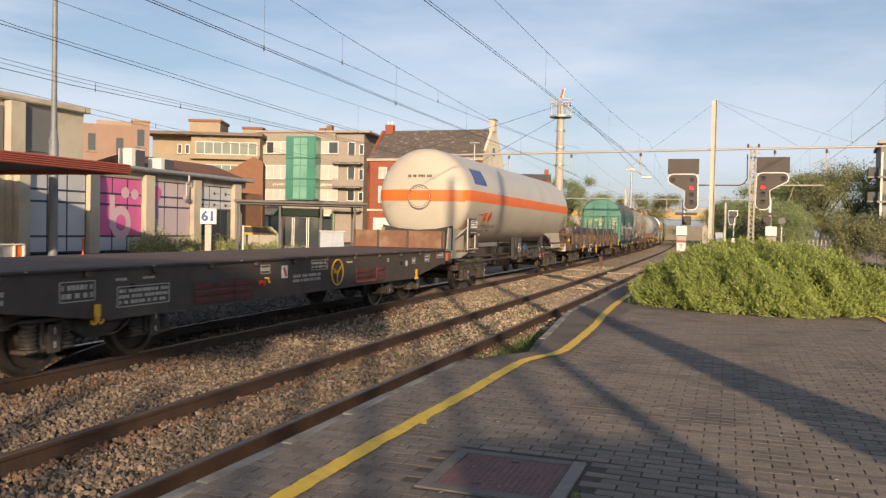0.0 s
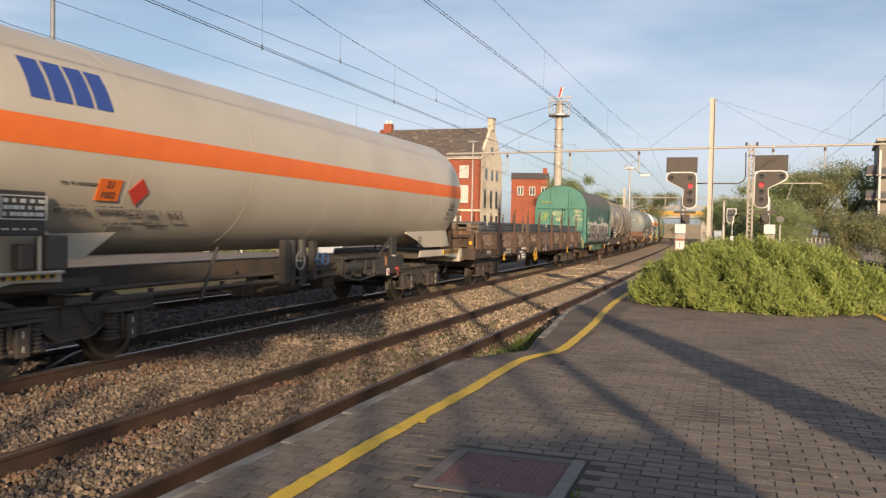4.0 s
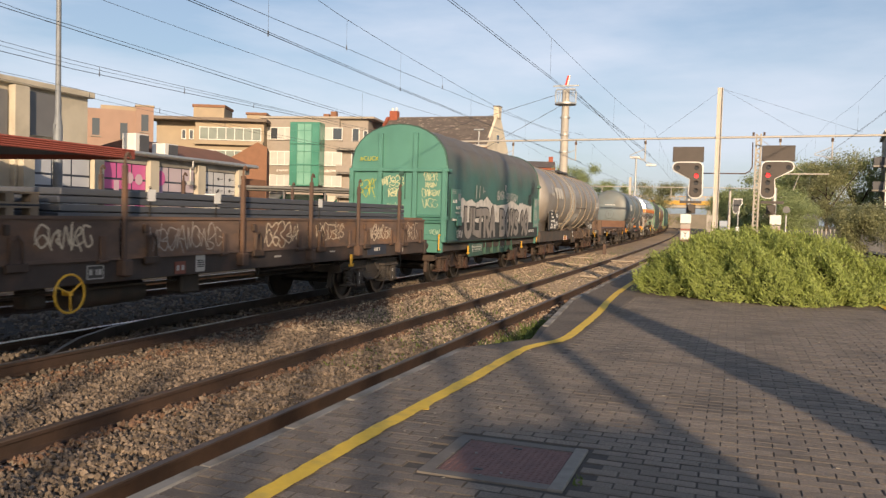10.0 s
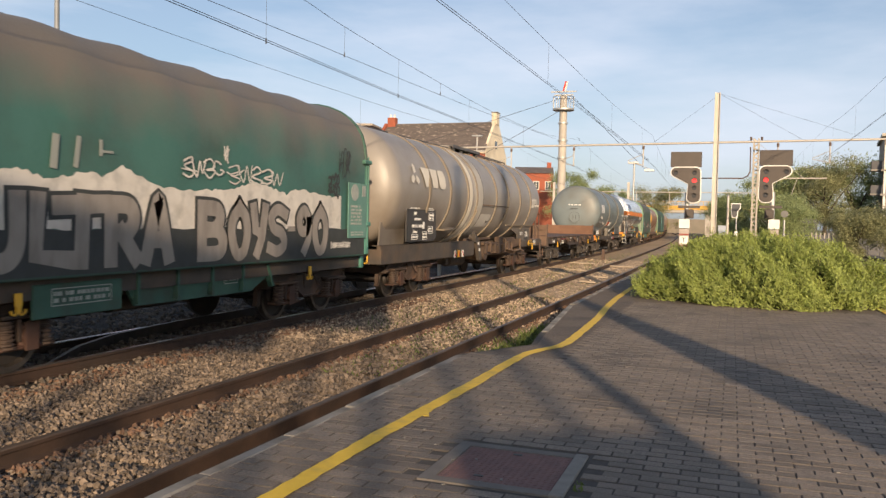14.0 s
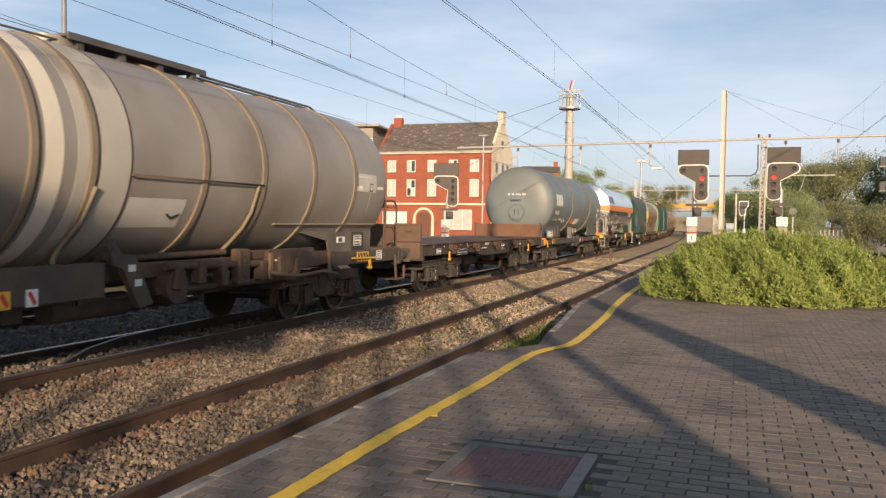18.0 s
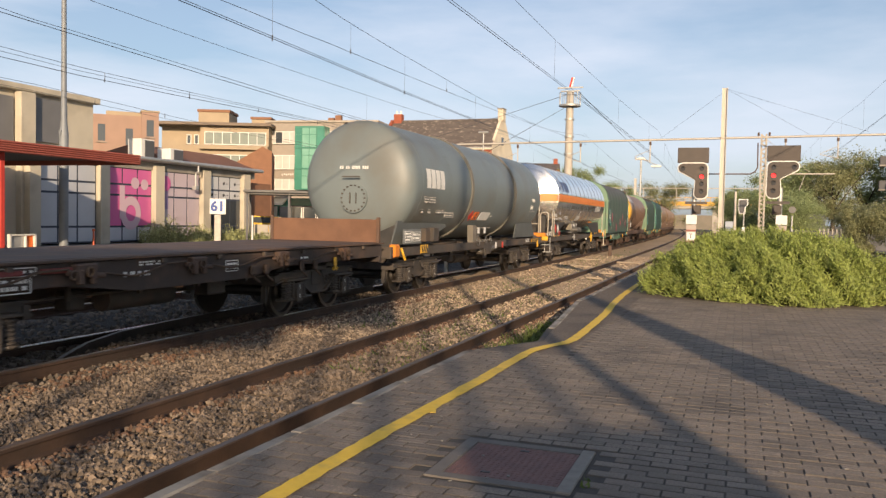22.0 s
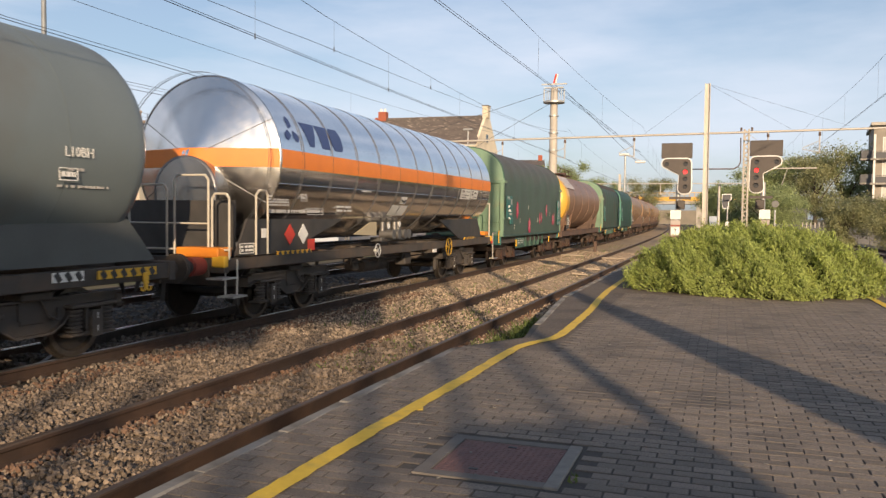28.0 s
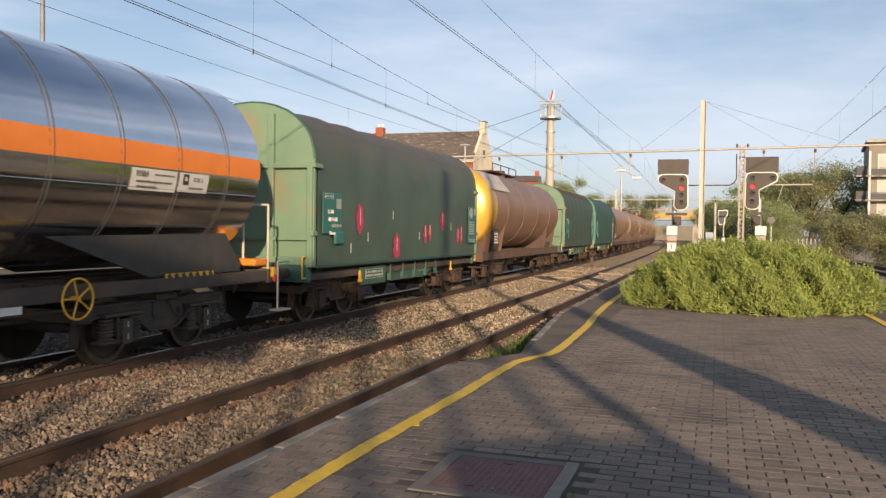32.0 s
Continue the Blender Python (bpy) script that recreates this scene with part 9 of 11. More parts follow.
    part("label_plate", Shape().cyl((1.483, l / 2 - 0.70, 2.44), (1.489, l / 2 - 0.70, 2.44), 0.17, 20, smooth=False).box(1.486, l / 2 - 0.28, 2.48, 0.006, 0.16, 0.22), pale, w, "round pale label")
    part("filler_box", Shape().box(1.48, -l / 2 + 1.0, 1.72, 0.06, 0.38, 0.26, bev=0.02), TEAL if paint is GREEN2 else paint, w)
    bars(w, 1.33, -2.3, 0.90, 0.9, 0.16, 2, pale, 90 + seed, frame_bar=True)
    bars(w, 1.26, 0.9, 0.9, 0.3, 0.10, 1, pale, 95 + seed, frame_bar=True)
    return w


LETTER = {"U": [[(0, 1), (0.0, 0.35), (0.18, 0.06), (0.5, 0.0), (0.82, 0.06), (1, 0.35), (1, 1)]], "L": [[(0.1, 1), (0.05, 0.1), (1, 0.02)]], "T": [[(0, 0.95), (1, 1)], [(0.52, 1), (0.48, 0)]],
          "R": [[(0.0, 0), (0, 1)], [(0, 1), (0.7, 0.98), (0.92, 0.75), (0.7, 0.5), (0.1, 0.48)], [(0.4, 0.48), (1, 0)]], "A": [[(0, 0), (0.45, 1), (0.6, 1), (1, 0)], [(0.2, 0.33), (0.8, 0.33)]],
          "B": [[(0, 0), (0, 1)], [(0, 1), (0.7, 0.97), (0.85, 0.76), (0.6, 0.54), (0.1, 0.52)], [(0.3, 0.53), (0.8, 0.48), (1, 0.25), (0.8, 0.02), (0, 0)]], "O": [[(0.5, 1), (0.08, 0.75), (0, 0.4), (0.3, 0.0), (0.75, 0.02), (1, 0.4), (0.9, 0.78), (0.5, 1)]],
          "Y": [[(0, 1), (0.2, 0.5), (0.6, 0.45)], [(1, 1), (0.75, 0.35), (0.35, 0)]], "S": [[(1, 0.9), (0.5, 1), (0.08, 0.82), (0.25, 0.55), (0.8, 0.42), (0.95, 0.15), (0.5, 0.0), (0, 0.08)]],
          "9": [[(0.95, 0.75), (0.5, 1), (0.05, 0.8), (0.2, 0.5), (0.75, 0.5), (0.95, 0.8), (0.9, 0.3), (0.55, 0)]], "0": [[(0.5, 1), (0.08, 0.75), (0, 0.4), (0.3, 0.0), (0.75, 0.02), (1, 0.4), (0.9, 0.78), (0.5, 1)]]}


def fat_letter(rim, fill, ch, y, z, wd, ht, x, st, o):
    """A fat sprayed letter: a dark rim below, the filling above, on a side that looks to +x."""
    for k, pts in enumerate(LETTER[ch]):
        P = [(y + a * wd, z + b * ht) for a, b in pts]
        P = smooth_path(P, 6) if len(P) > 3 else P
        (ya, za), (yb, zb) = P[0], P[1]
        d = math.hypot(yb - ya, zb - za)
        (yc, zc), (yd, zd) = P[-2], P[-1]
        e = math.hypot(yd - yc, zd - zc)
        ext = lambda q: [(ya - (yb - ya) / d * q, za - (zb - za) / d * q)] + P[1:-1] + [(yd + (yd - yc) / e * q, zd + (zd - zc) / e * q)]
        ribbon_x(rim, ext(st * 0.5 + 0.05), st / 2 + 0.05, x + o * 0.0006 + k * 0.0003)
        ribbon_x(fill, ext(st * 0.5), st / 2, x + 0.009 + o * 0.0006 + k * 0.0008)


def green_graffiti_wagon():
    y0, y1 = -3.40, 7.75
    w = hood_wagon(y0, y1, "green hooded wagon with large grey graffiti lettering", GREEN, SOOTY, SOOTY, 1)
    l = y1 - y0
    back = surf("black_spray", (0.034, 0.038, 0.038), (0.045, 0.05, 0.05), 5, 0.7)
    fill = surf("silver_spray", (0.30, 0.27, 0.242), (0.235, 0.213, 0.192), 4, 0.6, 0.1, 0.1, dirt=(0.18, 0.16, 0.14), dirt_scale=2.5, stretch=(1, 1.6, 0.5))
    white = surf("white_spray", (0.62, 0.59, 0.54), (0.53, 0.50, 0.455), 5, 0.7, dirt=(0.38, 0.365, 0.34), dirt_scale=4)
    rr = random.Random(12)
    # ragged pale cloud along the top of the letters
    tops = [(-4.42, 2.33), (-4.15, 2.41), (-3.85, 2.28), (-3.39, 2.38), (-2.96, 2.27), (-2.39, 2.39), (-2.13, 2.35), (-1.78, 2.51), (-1.19, 2.30), (-0.67, 2.24), (0.6, 2.31), (1.24, 2.47), (2.24, 2.30), (2.54, 2.41), (3.86, 2.31), (4.4, 2.34)]
    top = []
    for (a, b), (c, d) in zip(tops, tops[1:]):
        k = max(2, int((c - a) / 0.07))
        top += [(a + (c - a) * i / k, b + (d - b) * i / k + rr.uniform(-0.018, 0.028)) for i in range(k)]
    cloud = Shape()
    n = len(top)
    cloud.add([(1.452, y, z) for y, z in top] + [(1.452, y, 1.68 + rr.uniform(-0.04, 0.04)) for y, z in top], [(i, i + 1, n + i + 1, n + i) for i in range(n - 1)])
    part("graffiti", cloud, white, w, "ragged white sprayed cloud")
    # Dark strip holds both black spray and the shade low on the side.
    low = Shape()
    low.add([(1.456, -4.5 + 9.9 * i / 40, 1.70 + rr.uniform(-0.02, 0.02)) for i in range(41)] + [(1.456, -4.5 + 9.9 * i / 40, 1.165) for i in range(41)], [(i, i + 1, 42 + i, 41 + i) for i in range(40)])
    part("graffiti", low, back, w, "black spray and painted shade along the hem")
    o = 0
    for ch, a, b in (("U", -4.05, -3.30), ("L", -3.28, -2.60), ("T", -2.92, -2.02), ("R", -2.10, -1.45), ("A", -1.45, -0.80), ("B", -0.26, 0.46), ("O", 0.50, 1.10), ("Y", 1.10, 1.62), ("S", 1.60, 2.25), ("9", 2.55, 3.12), ("0", 3.14, 3.74)):
        st = 0.23 if ch in "ULTRAB" else 0.20
        rim, big = Shape(), Shape()
        fat_letter(rim, big, ch, a + st / 2, 1.20 + st / 2 + 0.02, b - a - st * 0.9, 0.91 - st, 1.458, st, o)
        o += 1
        part("letter_fill", big, fill, part("graffiti_letter", rim, back, w, "fat grey sprayed letter with a black rim"))
    part("graffiti", Shape().box(1.466, 2.40, 1.70, 0.004, 0.24, 0.09), fill, w, "grey sprayed dash")
    for i, (a, wd) in enumerate(((-4.3, 0.10), (-0.55, 0.24), (4.05, 0.35))):
        scrawl(w, 1.458, a, 1.95, wd, 0.30, white, 200 + i, 0.02)
    scrawl(w, 1.456, -0.1, 2.60, 0.95, 0.27, white, 15, 0.013, 4, label="thin white sprayed tag")
    scrawl(w, 1.456, 1.30, 2.56, 1.55, 0.30, white, 19, 0.013, 5, label="thin white sprayed tag")
    scrawl(w, 1.456, 0.45, 2.84, 0.10, 0.24, white, 20, 0.013, 1, label="thin white sprayed tag")
    scrawl(w, 1.456, 4.45, 3.02, 0.45, 0.55, back, 24, 0.016, 3, label="dull black sprayed scribble")
    scrawl(w, 1.456, 4.0, 2.55, 0.45, 0.40, back, 25, 0.026, 4, label="dull black sprayed scribble")
    dull = plain("dull_spray", (0.26, 0.28, 0.26), 0.8)
    for y, z, wd, ht, lean in ((-2.86, 2.60, 0.10, 0.40, -6), (-2.52, 2.62, 0.07, 0.38, -8), (-2.14, 2.70, 0.05, 0.2, 0), (-2.02, 2.66, 0.18, 0.03, 0)):
        part("graffiti", Shape().box(1.445, y, z, 0.004, wd, ht, rx=lean), dull, w, "dull pale sprayed stroke")
    scrawl(w, 1.462, -4.45, 1.36, 0.5, 0.22, white, 17, 0.010)
    scrawl(w, 1.462, 4.3, 1.38, 0.8, 0.12, white, 23, 0.008)
    # tags on the near end wall
    tag = plain("cream_spray", (0.50, 0.50, 0.30), 0.7)
    tag2 = plain("yellow_spray", (0.42, 0.42, 0.05), 0.7)
    tag3 = plain("pale_green_spray", (0.26, 0.38, 0.28), 0.7)
    for i, (x, z, wd, ht, mt, r) in enumerate(((-0.12, 2.78, 0.66, 0.30, tag, 0.014), (-0.08, 2.48, 0.34, 0.26, tag, 0.014), (-0.05, 2.08, 0.5, 0.24, tag3, 0.010), (0.98, 2.92, 0.40, 0.24, tag, 0.009), (0.98, 2.70, 0.30, 0.16, tag, 0.009), (0.98, 2.48, 0.5, 0.22, tag, 0.009), (0.98, 2.20, 0.42, 0.26, tag, 0.009), (1.12, 1.42, 0.26, 0.18, tag3, 0.012), (-0.95, 2.62, 0.5, 0.5, tag2, 0.012))):
        q = scrawl(w, 0, 0, 0, wd, ht, mt, 100 + i, r * 0.72)
        q.matrix_basis = pose(x, -l / 2 - (0.052 if abs(x) < 0.4 else 0.008), z, 0, 0, -90)
    wording("lettering", "#CLICK", 0.17, tag2, w, pose(-0.85, -l / 2 - 0.036, 3.40, 90, 0, 0))
    d = part("end_door", Shape().box(0.0, -l / 2 - 0.02, 2.28, 0.86, 0.03, 1.36, bev=0.01), GREEN, w, "green end door")
    part("door_bolt", Shape().cyl((0.16, -l / 2 - 0.07, 1.75), (0.12, -l / 2 - 0.07, 3.02), 0.022, 6).cyl((0.25, -l / 2 - 0.07, 2.3), (0.25, -l / 2 - 0.07, 3.02), 0.014, 6).box(0.14, -l / 2 - 0.07, 3.0, 0.14, 0.06, 0.12, bev=0.01), surf("dark_green_fitting", (0.03, 0.09, 0.07), (0.025, 0.07, 0.055), 4, 0.6), d)
    for i in range(3):
        part("louvre", Shape().box(0.97, -l / 2 - 0.05, 1.70 + i * 0.08, 0.72, 0.05, 0.05, rx=20), GREEN, w)
    part("foot_rail", Shape().pipe([(0.12, -l / 2 - 0.1, 1.62), (0.5, -l / 2 - 0.3, 1.64), (0.58, -l / 2 - 0.3, 1.52), (0.5, -l / 2 - 0.3, 1.42), (0.05, -l / 2 - 0.1, 1.40)], 0.022), YPAINT, w, "dull yellow bent handrail")
    # readable lettering on the data panel
    for i, (tx, sz, dz) in enumerate((("31 RIV", 0.13, 0.10), ("B-LNS", 0.13, -0.07), ("Shimmns", 0.10, -0.40))):
        wording("lettering", tx, sz, WHITE, w, pose(1.490, -l / 2 + 0.60 + (0.28 if i == 1 else 0), 2.17 + dz, 90, 0, 90))
    return w


def grey_tank_wagon():
    y0, y1 = 8.75, 24.45
    w = wagon("tank_wagon", "dirty grey tank wagon with hoops and white bands", y0, y1)
    l = y1 - y0
    r, cz, d, tl = 1.49, 2.68, 0.55, 15.2
    tank(w, tl + 0.21, r, cz, d, GREYT, "dirty grey cylindrical tank", 0.105)

    def on_skin(y, z, lift=0.012):
        a = math.asin((z - cz) / r)
        return pose((r + lift) * math.cos(a), y, cz + (r + lift) * math.sin(a), 0, -math.degrees(a), 0) @ SIDE

    hoop = surf("dull_brown_hoop", (0.26, 0.21, 0.15), (0.20, 0.165, 0.125), 2, 0.6, 0.1, 0.1)
    for y in (-5.22, -3.59, 1.02, 2.55, 4.20, 5.84):
        ring(w, y, r, cz, 0.11, hoop, label="rusty raised hoop", proud=0.030)
        # Dark ring paints the hoop's shadow on its far side.
        ring(w, y + 0.085, r, cz, 0.055, surf("hoop_shade_brown", (0.06, 0.05, 0.045), (0.045, 0.04, 0.036), 3, 0.7), "hoop_flange", proud=0.010)
    # painted bands and hoops round the middle of the tank
    whiteb = surf("dirty_white_band", (0.70, 0.645, 0.54), (0.62, 0.57, 0.475), 1.5, 0.6, 0, 0.05, dirt=(0.36, 0.32, 0.27), dirt_scale=0.8, dirt_at=(0.6, 0.85))
    paleb = surf("streaked_grey_band", (0.46, 0.43, 0.375), (0.38, 0.355, 0.315), 1.5, 0.6, 0, 0.05, dirt=(0.17, 0.15, 0.12), dirt_scale=0.9)
    edge = surf("hoop_shade_brown", (0.06, 0.05, 0.045), (0.045, 0.04, 0.036), 3, 0.7)
    ring(w, -1.72, r, cz, 0.26, whiteb, "band", "dirty white band", 0.006)
    ring(w, -1.29, r, cz, 0.18, paleb, "band", "streaked pale grey band", 0.006)
    ring(w, -0.75, r, cz, 0.50, paleb, "band", "streaked pale grey band", 0.006)
    for y in (-2.02, -1.14):
        ring(w, y, r, cz, 0.10, hoop, "hoop", "rusty raised hoop", 0.030)
        # Shadow behind these two hoops, painted as a dark ring.
        ring(w, y + 0.08, r, cz, 0.05, edge, "hoop_flange", proud=0.010)
    ring(w, -0.49, r, cz, 0.03, edge, "hoop_flange", proud=0.009)
    dull = surf("dull_walkway_steel", (0.13, 0.125, 0.12), (0.09, 0.087, 0.083), 3, 0.6, 0.3, 0.1)
    walkw = part("roof_walk", Shape().box(0, 0.95, cz + r + 0.10, 0.9, 2.9, 0.04, bev=0.01).box(0.45, 0.95, cz + r + 0.09, 0.03, 2.9, 0.09), dull, w, "narrow dull steel roof walkway")
    for i in range(4):
        part("bracket", Shape().prism_x([(-0.06, cz + r - 0.14), (0.06, cz + r - 0.14), (0.05, cz + r + 0.08), (-0.05, cz + r + 0.08)], 0.3, 0.42), dull, walkw).location = (0, -0.25 + i * 0.8, 0)
    part("roof_rail", Shape().pipe([(0.34, 2.4, cz + r + 0.06), (0.34, 6.0, cz + r + 0.04), (0.34, 6.3, cz + r - 0.05), (0.34, 6.35, cz + r - 0.2)], 0.022).pipe([(0.16, 2.4, cz + r + 0.06), (0.16, 6.2, cz + r + 0.04)], 0.022), dull, w)
    part("roof_rail", Shape().pipe([(0.30, -6.4, cz + r - 0.02), (0.30, -0.5, cz + r + 0.03)], 0.016), dull, w)
    part("dome", Shape().cyl((0, -0.4, cz + r - 0.05), (0, -0.4, cz + r + 0.10), 0.34, 18), GREYT, w)
    part("notice_board", Shape().prism_x([(-6.55, 1.38), (-4.65, 1.38), (-4.47, 1.47), (-4.55, 2.37), (-6.55, 2.37)], 1.36, 1.40), BLACK, w, "large black data board")
    bars(w, 1.412, -4.98, 2.24, 0.42, 0.12, 2, WHITE, 34, frame_bar=True)
    bars(w, 1.412, -4.90, 2.00, 0.28, 0.16, 2, WHITE, 35, frame_bar=True)
    for tx, sz, yy, zz in (("RIV", 0.125, -6.0, 2.06), ("Zacns", 0.12, -6.0, 1.62)):
        wording("lettering", tx, sz, WHITE, w, pose(1.405, yy, zz, 90, 0, 90))
    bars(w, 1.412, -5.85, 1.93, 0.45, 0.10, 1, WHITE, 36)
    bars(w, 1.412, -5.85, 1.76, 0.75, 0.12, 1, WHITE, 37)
    bars(w, 1.412, -6.05, 1.49, 0.35, 0.08, 1, WHITE, 38, frame_bar=True)
    bars(w, 1.412, -6.05, 2.24, 0.6, 0.13, 2, WHITE, 39)
    bars(w, 1.412, -5.35, 1.52, 0.22, 0.16, 2, WHITE, 40, frame_bar=True)
    bars(w, 1.412, -4.95, 1.66, 0.26, 0.14, 2, WHITE, 41, frame_bar=True)
    part("label_plate", Shape().box(1.412, -5.44, 1.78, 0.006, 0.12, 0.17), WHITE, w, "white data label")
    # solebars on both sides, left open where the discharge gear hangs; a railed platform on the far end
    yf = 8.62
    sh = Shape()
    for q in (1, -1):
        sh.box(1.25 * q, -4.30, 1.09, 0.10, 7.1, 0.44, bev=0.012).box(1.20 * q, -4.30, 1.30, 0.2, 7.1, 0.02)
        sh.box(1.25 * q, (5.3 + yf) / 2, 1.11, 0.10, yf - 5.3, 0.26, bev=0.012).box(0.3 * q, 0.4, 1.05, 0.12, 16.3, 0.28)
    for y in (-7.2, -5.0, -2.8, -0.8, 1.2, 3.2, 5.4, 7.4):
        sh.box(0, y, 1.05, 2.3, 0.10, 0.22)
    part("underframe", sh, DARKSTEEL, w, "dark solebars and cross members")
    part("headstock", Shape().box(0, -l / 2 + 0.06, 1.05, 2.65, 0.14, 0.34, bev=0.012), DARKSTEEL, w)
    part("headstock", Shape().box(0, yf - 0.06, 1.05, 2.65, 0.14, 0.34, bev=0.012), DARKSTEEL, w)
    part("end_platform", Shape().box(0, 8.1, 1.25, 2.5, 1.0, 0.04, bev=0.01), BROWNSTEEL, w, "worn brown end platform")
    rail = Shape()
    for y in (7.90, 7.99):
        rail.cyl((1.2, y, 1.25), (1.2, y, 2.36), 0.022, 6)
    rail.pipe([(1.2, 7.9, 2.30), (1.2, 7.95, 2.38), (0.5, 7.95, 2.38), (0.44, 7.95, 2.30), (0.44, 7.95, 1.25)], 0.022)
    rail.pipe([(1.2, 7.99, 2.34), (1.2, 8.45, 2.34), (1.2, 8.60, 2.22), (1.2, 8.60, 1.2)], 0.024).pipe([(1.2, 7.97, 1.74), (1.2, 8.35, 1.74), (1.2, 8.55, 1.60)], 0.024)
    for x in (-1.2, -0.4, 0.4):
        rail.cyl((x, 8.56, 1.2), (x, 8.56, 2.2), 0.02, 6)
    rail.cyl((-1.2, 8.56, 2.2), (1.2, 8.58, 2.2), 0.02, 6)
    part("handrail", rail, BROWNSTEEL, w, "bent brown pipe railing")
    part("step", Shape().pipe([(1.35, 8.2, 1.1), (1.38, 8.2, 0.55), (1.38, 8.65, 0.55), (1.38, 8.65, 0.85)], 0.03).box(1.25, 8.42, 0.54, 0.3, 0.45, 0.03), BROWNSTEEL, w, "hanging brown step")
    bars(w, 1.306, 7.42, 1.13, 0.22, 0.15, 3, WHITE, 42, frame_bar=True)
    bars(w, 1.306, 7.80, 1.13, 0.26, 0.15, 1, DARKSTEEL, 43, frame_bar=True)
    brown = surf("rusty_gear_steel", (0.10, 0.065, 0.045), (0.06, 0.042, 0.032), 3, 0.8, 0.1, 0.25, dirt=(0.16, 0.10, 0.06), dirt_scale=2)
    # Skirt colour taken down to carry the shade under the tank; blotches are dirt.
    skirt_shade = surf("shade_darkened_skirt", (0.16, 0.138, 0.115), (0.11, 0.096, 0.082), 1.5, 0.7, 0, 0.15, dirt=(0.07, 0.058, 0.048), dirt_scale=1.2)
    skirt(w, [(3.5, 1.76), (4.35, 1.64), (5.42, 1.47), (5.50, 1.24), (7.36, 1.22), (7.42, 1.60), (7.34, 1.79)], skirt_shade, 1.08)
    for q in (1, -1):
        part("ledge", Shape().box(1.12 * q, 5.30, 1.80, 0.24, 4.1, 0.04, bev=0.01), hoop, w, "rusty ledge along the tank")
    part("label_plate", Shape().box(1.108, 5.98, 1.485, 0.012, 0.36, 0.12, bev=0.004), WHITE, w, "white inspection plate")
    part("plate_bar", Shape().box(1.116, 5.95, 1.485, 0.006, 0.15, 0.085), BLACK, w)
    part("data_panel", Shape().box(1.108, 6.735, 1.445, 0.012, 0.57, 0.38), BLACK, w)
    bars(w, 1.118, 6.73, 1.46, 0.28, 0.17, 3, WHITE, 134, frame_bar=True)
    skirt(w, [(-7.5, 1.24), (-7.4, 1.84), (-4.2, 1.78), (-4.4, 1.62), (-5.2, 1.24)], skirt_shade, 1.08)
    part("rust_step", Shape().box(1.30, -3.45, 1.68, 0.3, 0.95, 0.03, rx=3), hoop, w, "rusty ledge")
    for e in (-1, 1):
        add_bogie(w, e * (l / 2 - 2.45), BROWNSTEEL)
    buffers(w, l, far=yf - l / 2)
    brake_gear(w, l)
    lev = part("valve_lever", Shape().prism_x([(-0.70, 1.52), (-0.60, 1.60), (-0.46, 1.42), (-0.20, 1.38), (0.14, 0.72), (-0.12, 0.68), (-0.44, 1.22), (-0.62, 1.28)], 1.20, 1.30).cyl((1.1, -0.58, 1.42), (1.32, -0.58, 1.42), 0.09, 12), DARKSTEEL, w, "dark discharge lever with white plates")
    for y, z in ((-0.28, 1.22), (-0.16, 1.02)):
        part("label_plate", Shape().box(1.306, y, z, 0.006, 0.13, 0.09), WHITE, lev)
    tan = surf("rusty_tan_beam", (0.20, 0.135, 0.085), (0.13, 0.088, 0.058), 3, 0.8, 0.1, 0.25, dirt=(0.08, 0.055, 0.04), dirt_scale=2)
    for q in (1, -1):
        part("side_beam", Shape().prism_x([(3.08, 1.34), (5.46, 1.28), (5.46, 1.06), (3.88, 0.98), (3.45, 0.87), (3.08, 0.87)], 1.20 * q - 0.05, 1.20 * q + 0.05), brown, w, "dark rusty tapered side beam")
        part("side_beam", Shape().box(1.0 * q, 1.2, 1.15, 0.10, 3.8, 0.22, bev=0.012), brown, w, "dark rusty sill")
    bars(w, 1.256, 3.42, 1.18, 0.3, 0.05, 1, WHITE, 44)
    for y in (3.10, 5.2):
        part("side_bracket", Shape().box(1.27, y, 1.08, 0.06, 0.12, 0.46, bev=0.02), tan, w, "rusty tan bracket")
    part("brake_lever", Shape().pipe([(1.38, 2.9, 0.98), (1.40, 3.8, 0.88), (1.40, 4.7, 0.92), (1.38, 5.3, 0.84)], 0.035, 6), tan, w)
    gear = Shape().cyl((0.6, 0.72, 0.90), (1.24, 0.72, 0.90), 0.24, 18).cyl((0.9, -0.5, 1.32), (0.9, 2.3, 1.34), 0.05, 8).box(1.2, 2.32, 1.12, 0.18, 0.30, 0.56, bev=0.02).box(1.1, 3.6, 1.28, 0.14, 2.4, 0.16, bev=0.02).cyl((1.2, 0.5, 1.2), (1.2, 3.6, 1.12), 0.06, 8).cyl((1.1, 0.4, 0.85), (1.1, 4.2, 0.82), 0.05, 8)
    for i in range(7):
        gear.box(1.2, 0.7 + i * 0.55, 1.02 + 0.06 * (i % 2), 0.2, 0.16, 0.34, rx=12 * (i % 3 - 1), bev=0.02)
    part("valve_gear", gear, brown, w, "rusty discharge valve gear")
    chequer(w, 6.54, 1.13, 0.52, 0.20, 4, 1.34)
    part("pull_bar", Shape().pipe([(1.38, 5.97, 1.11), (1.40, 6.05, 1.11), (1.40, 7.0, 1.09), (1.38, 7.09, 1.09)], 0.022), YPAINT, w, "yellow brake pull bar")
    lash_hook(w, 1.36, 6.84, 0.97, YPAINT)
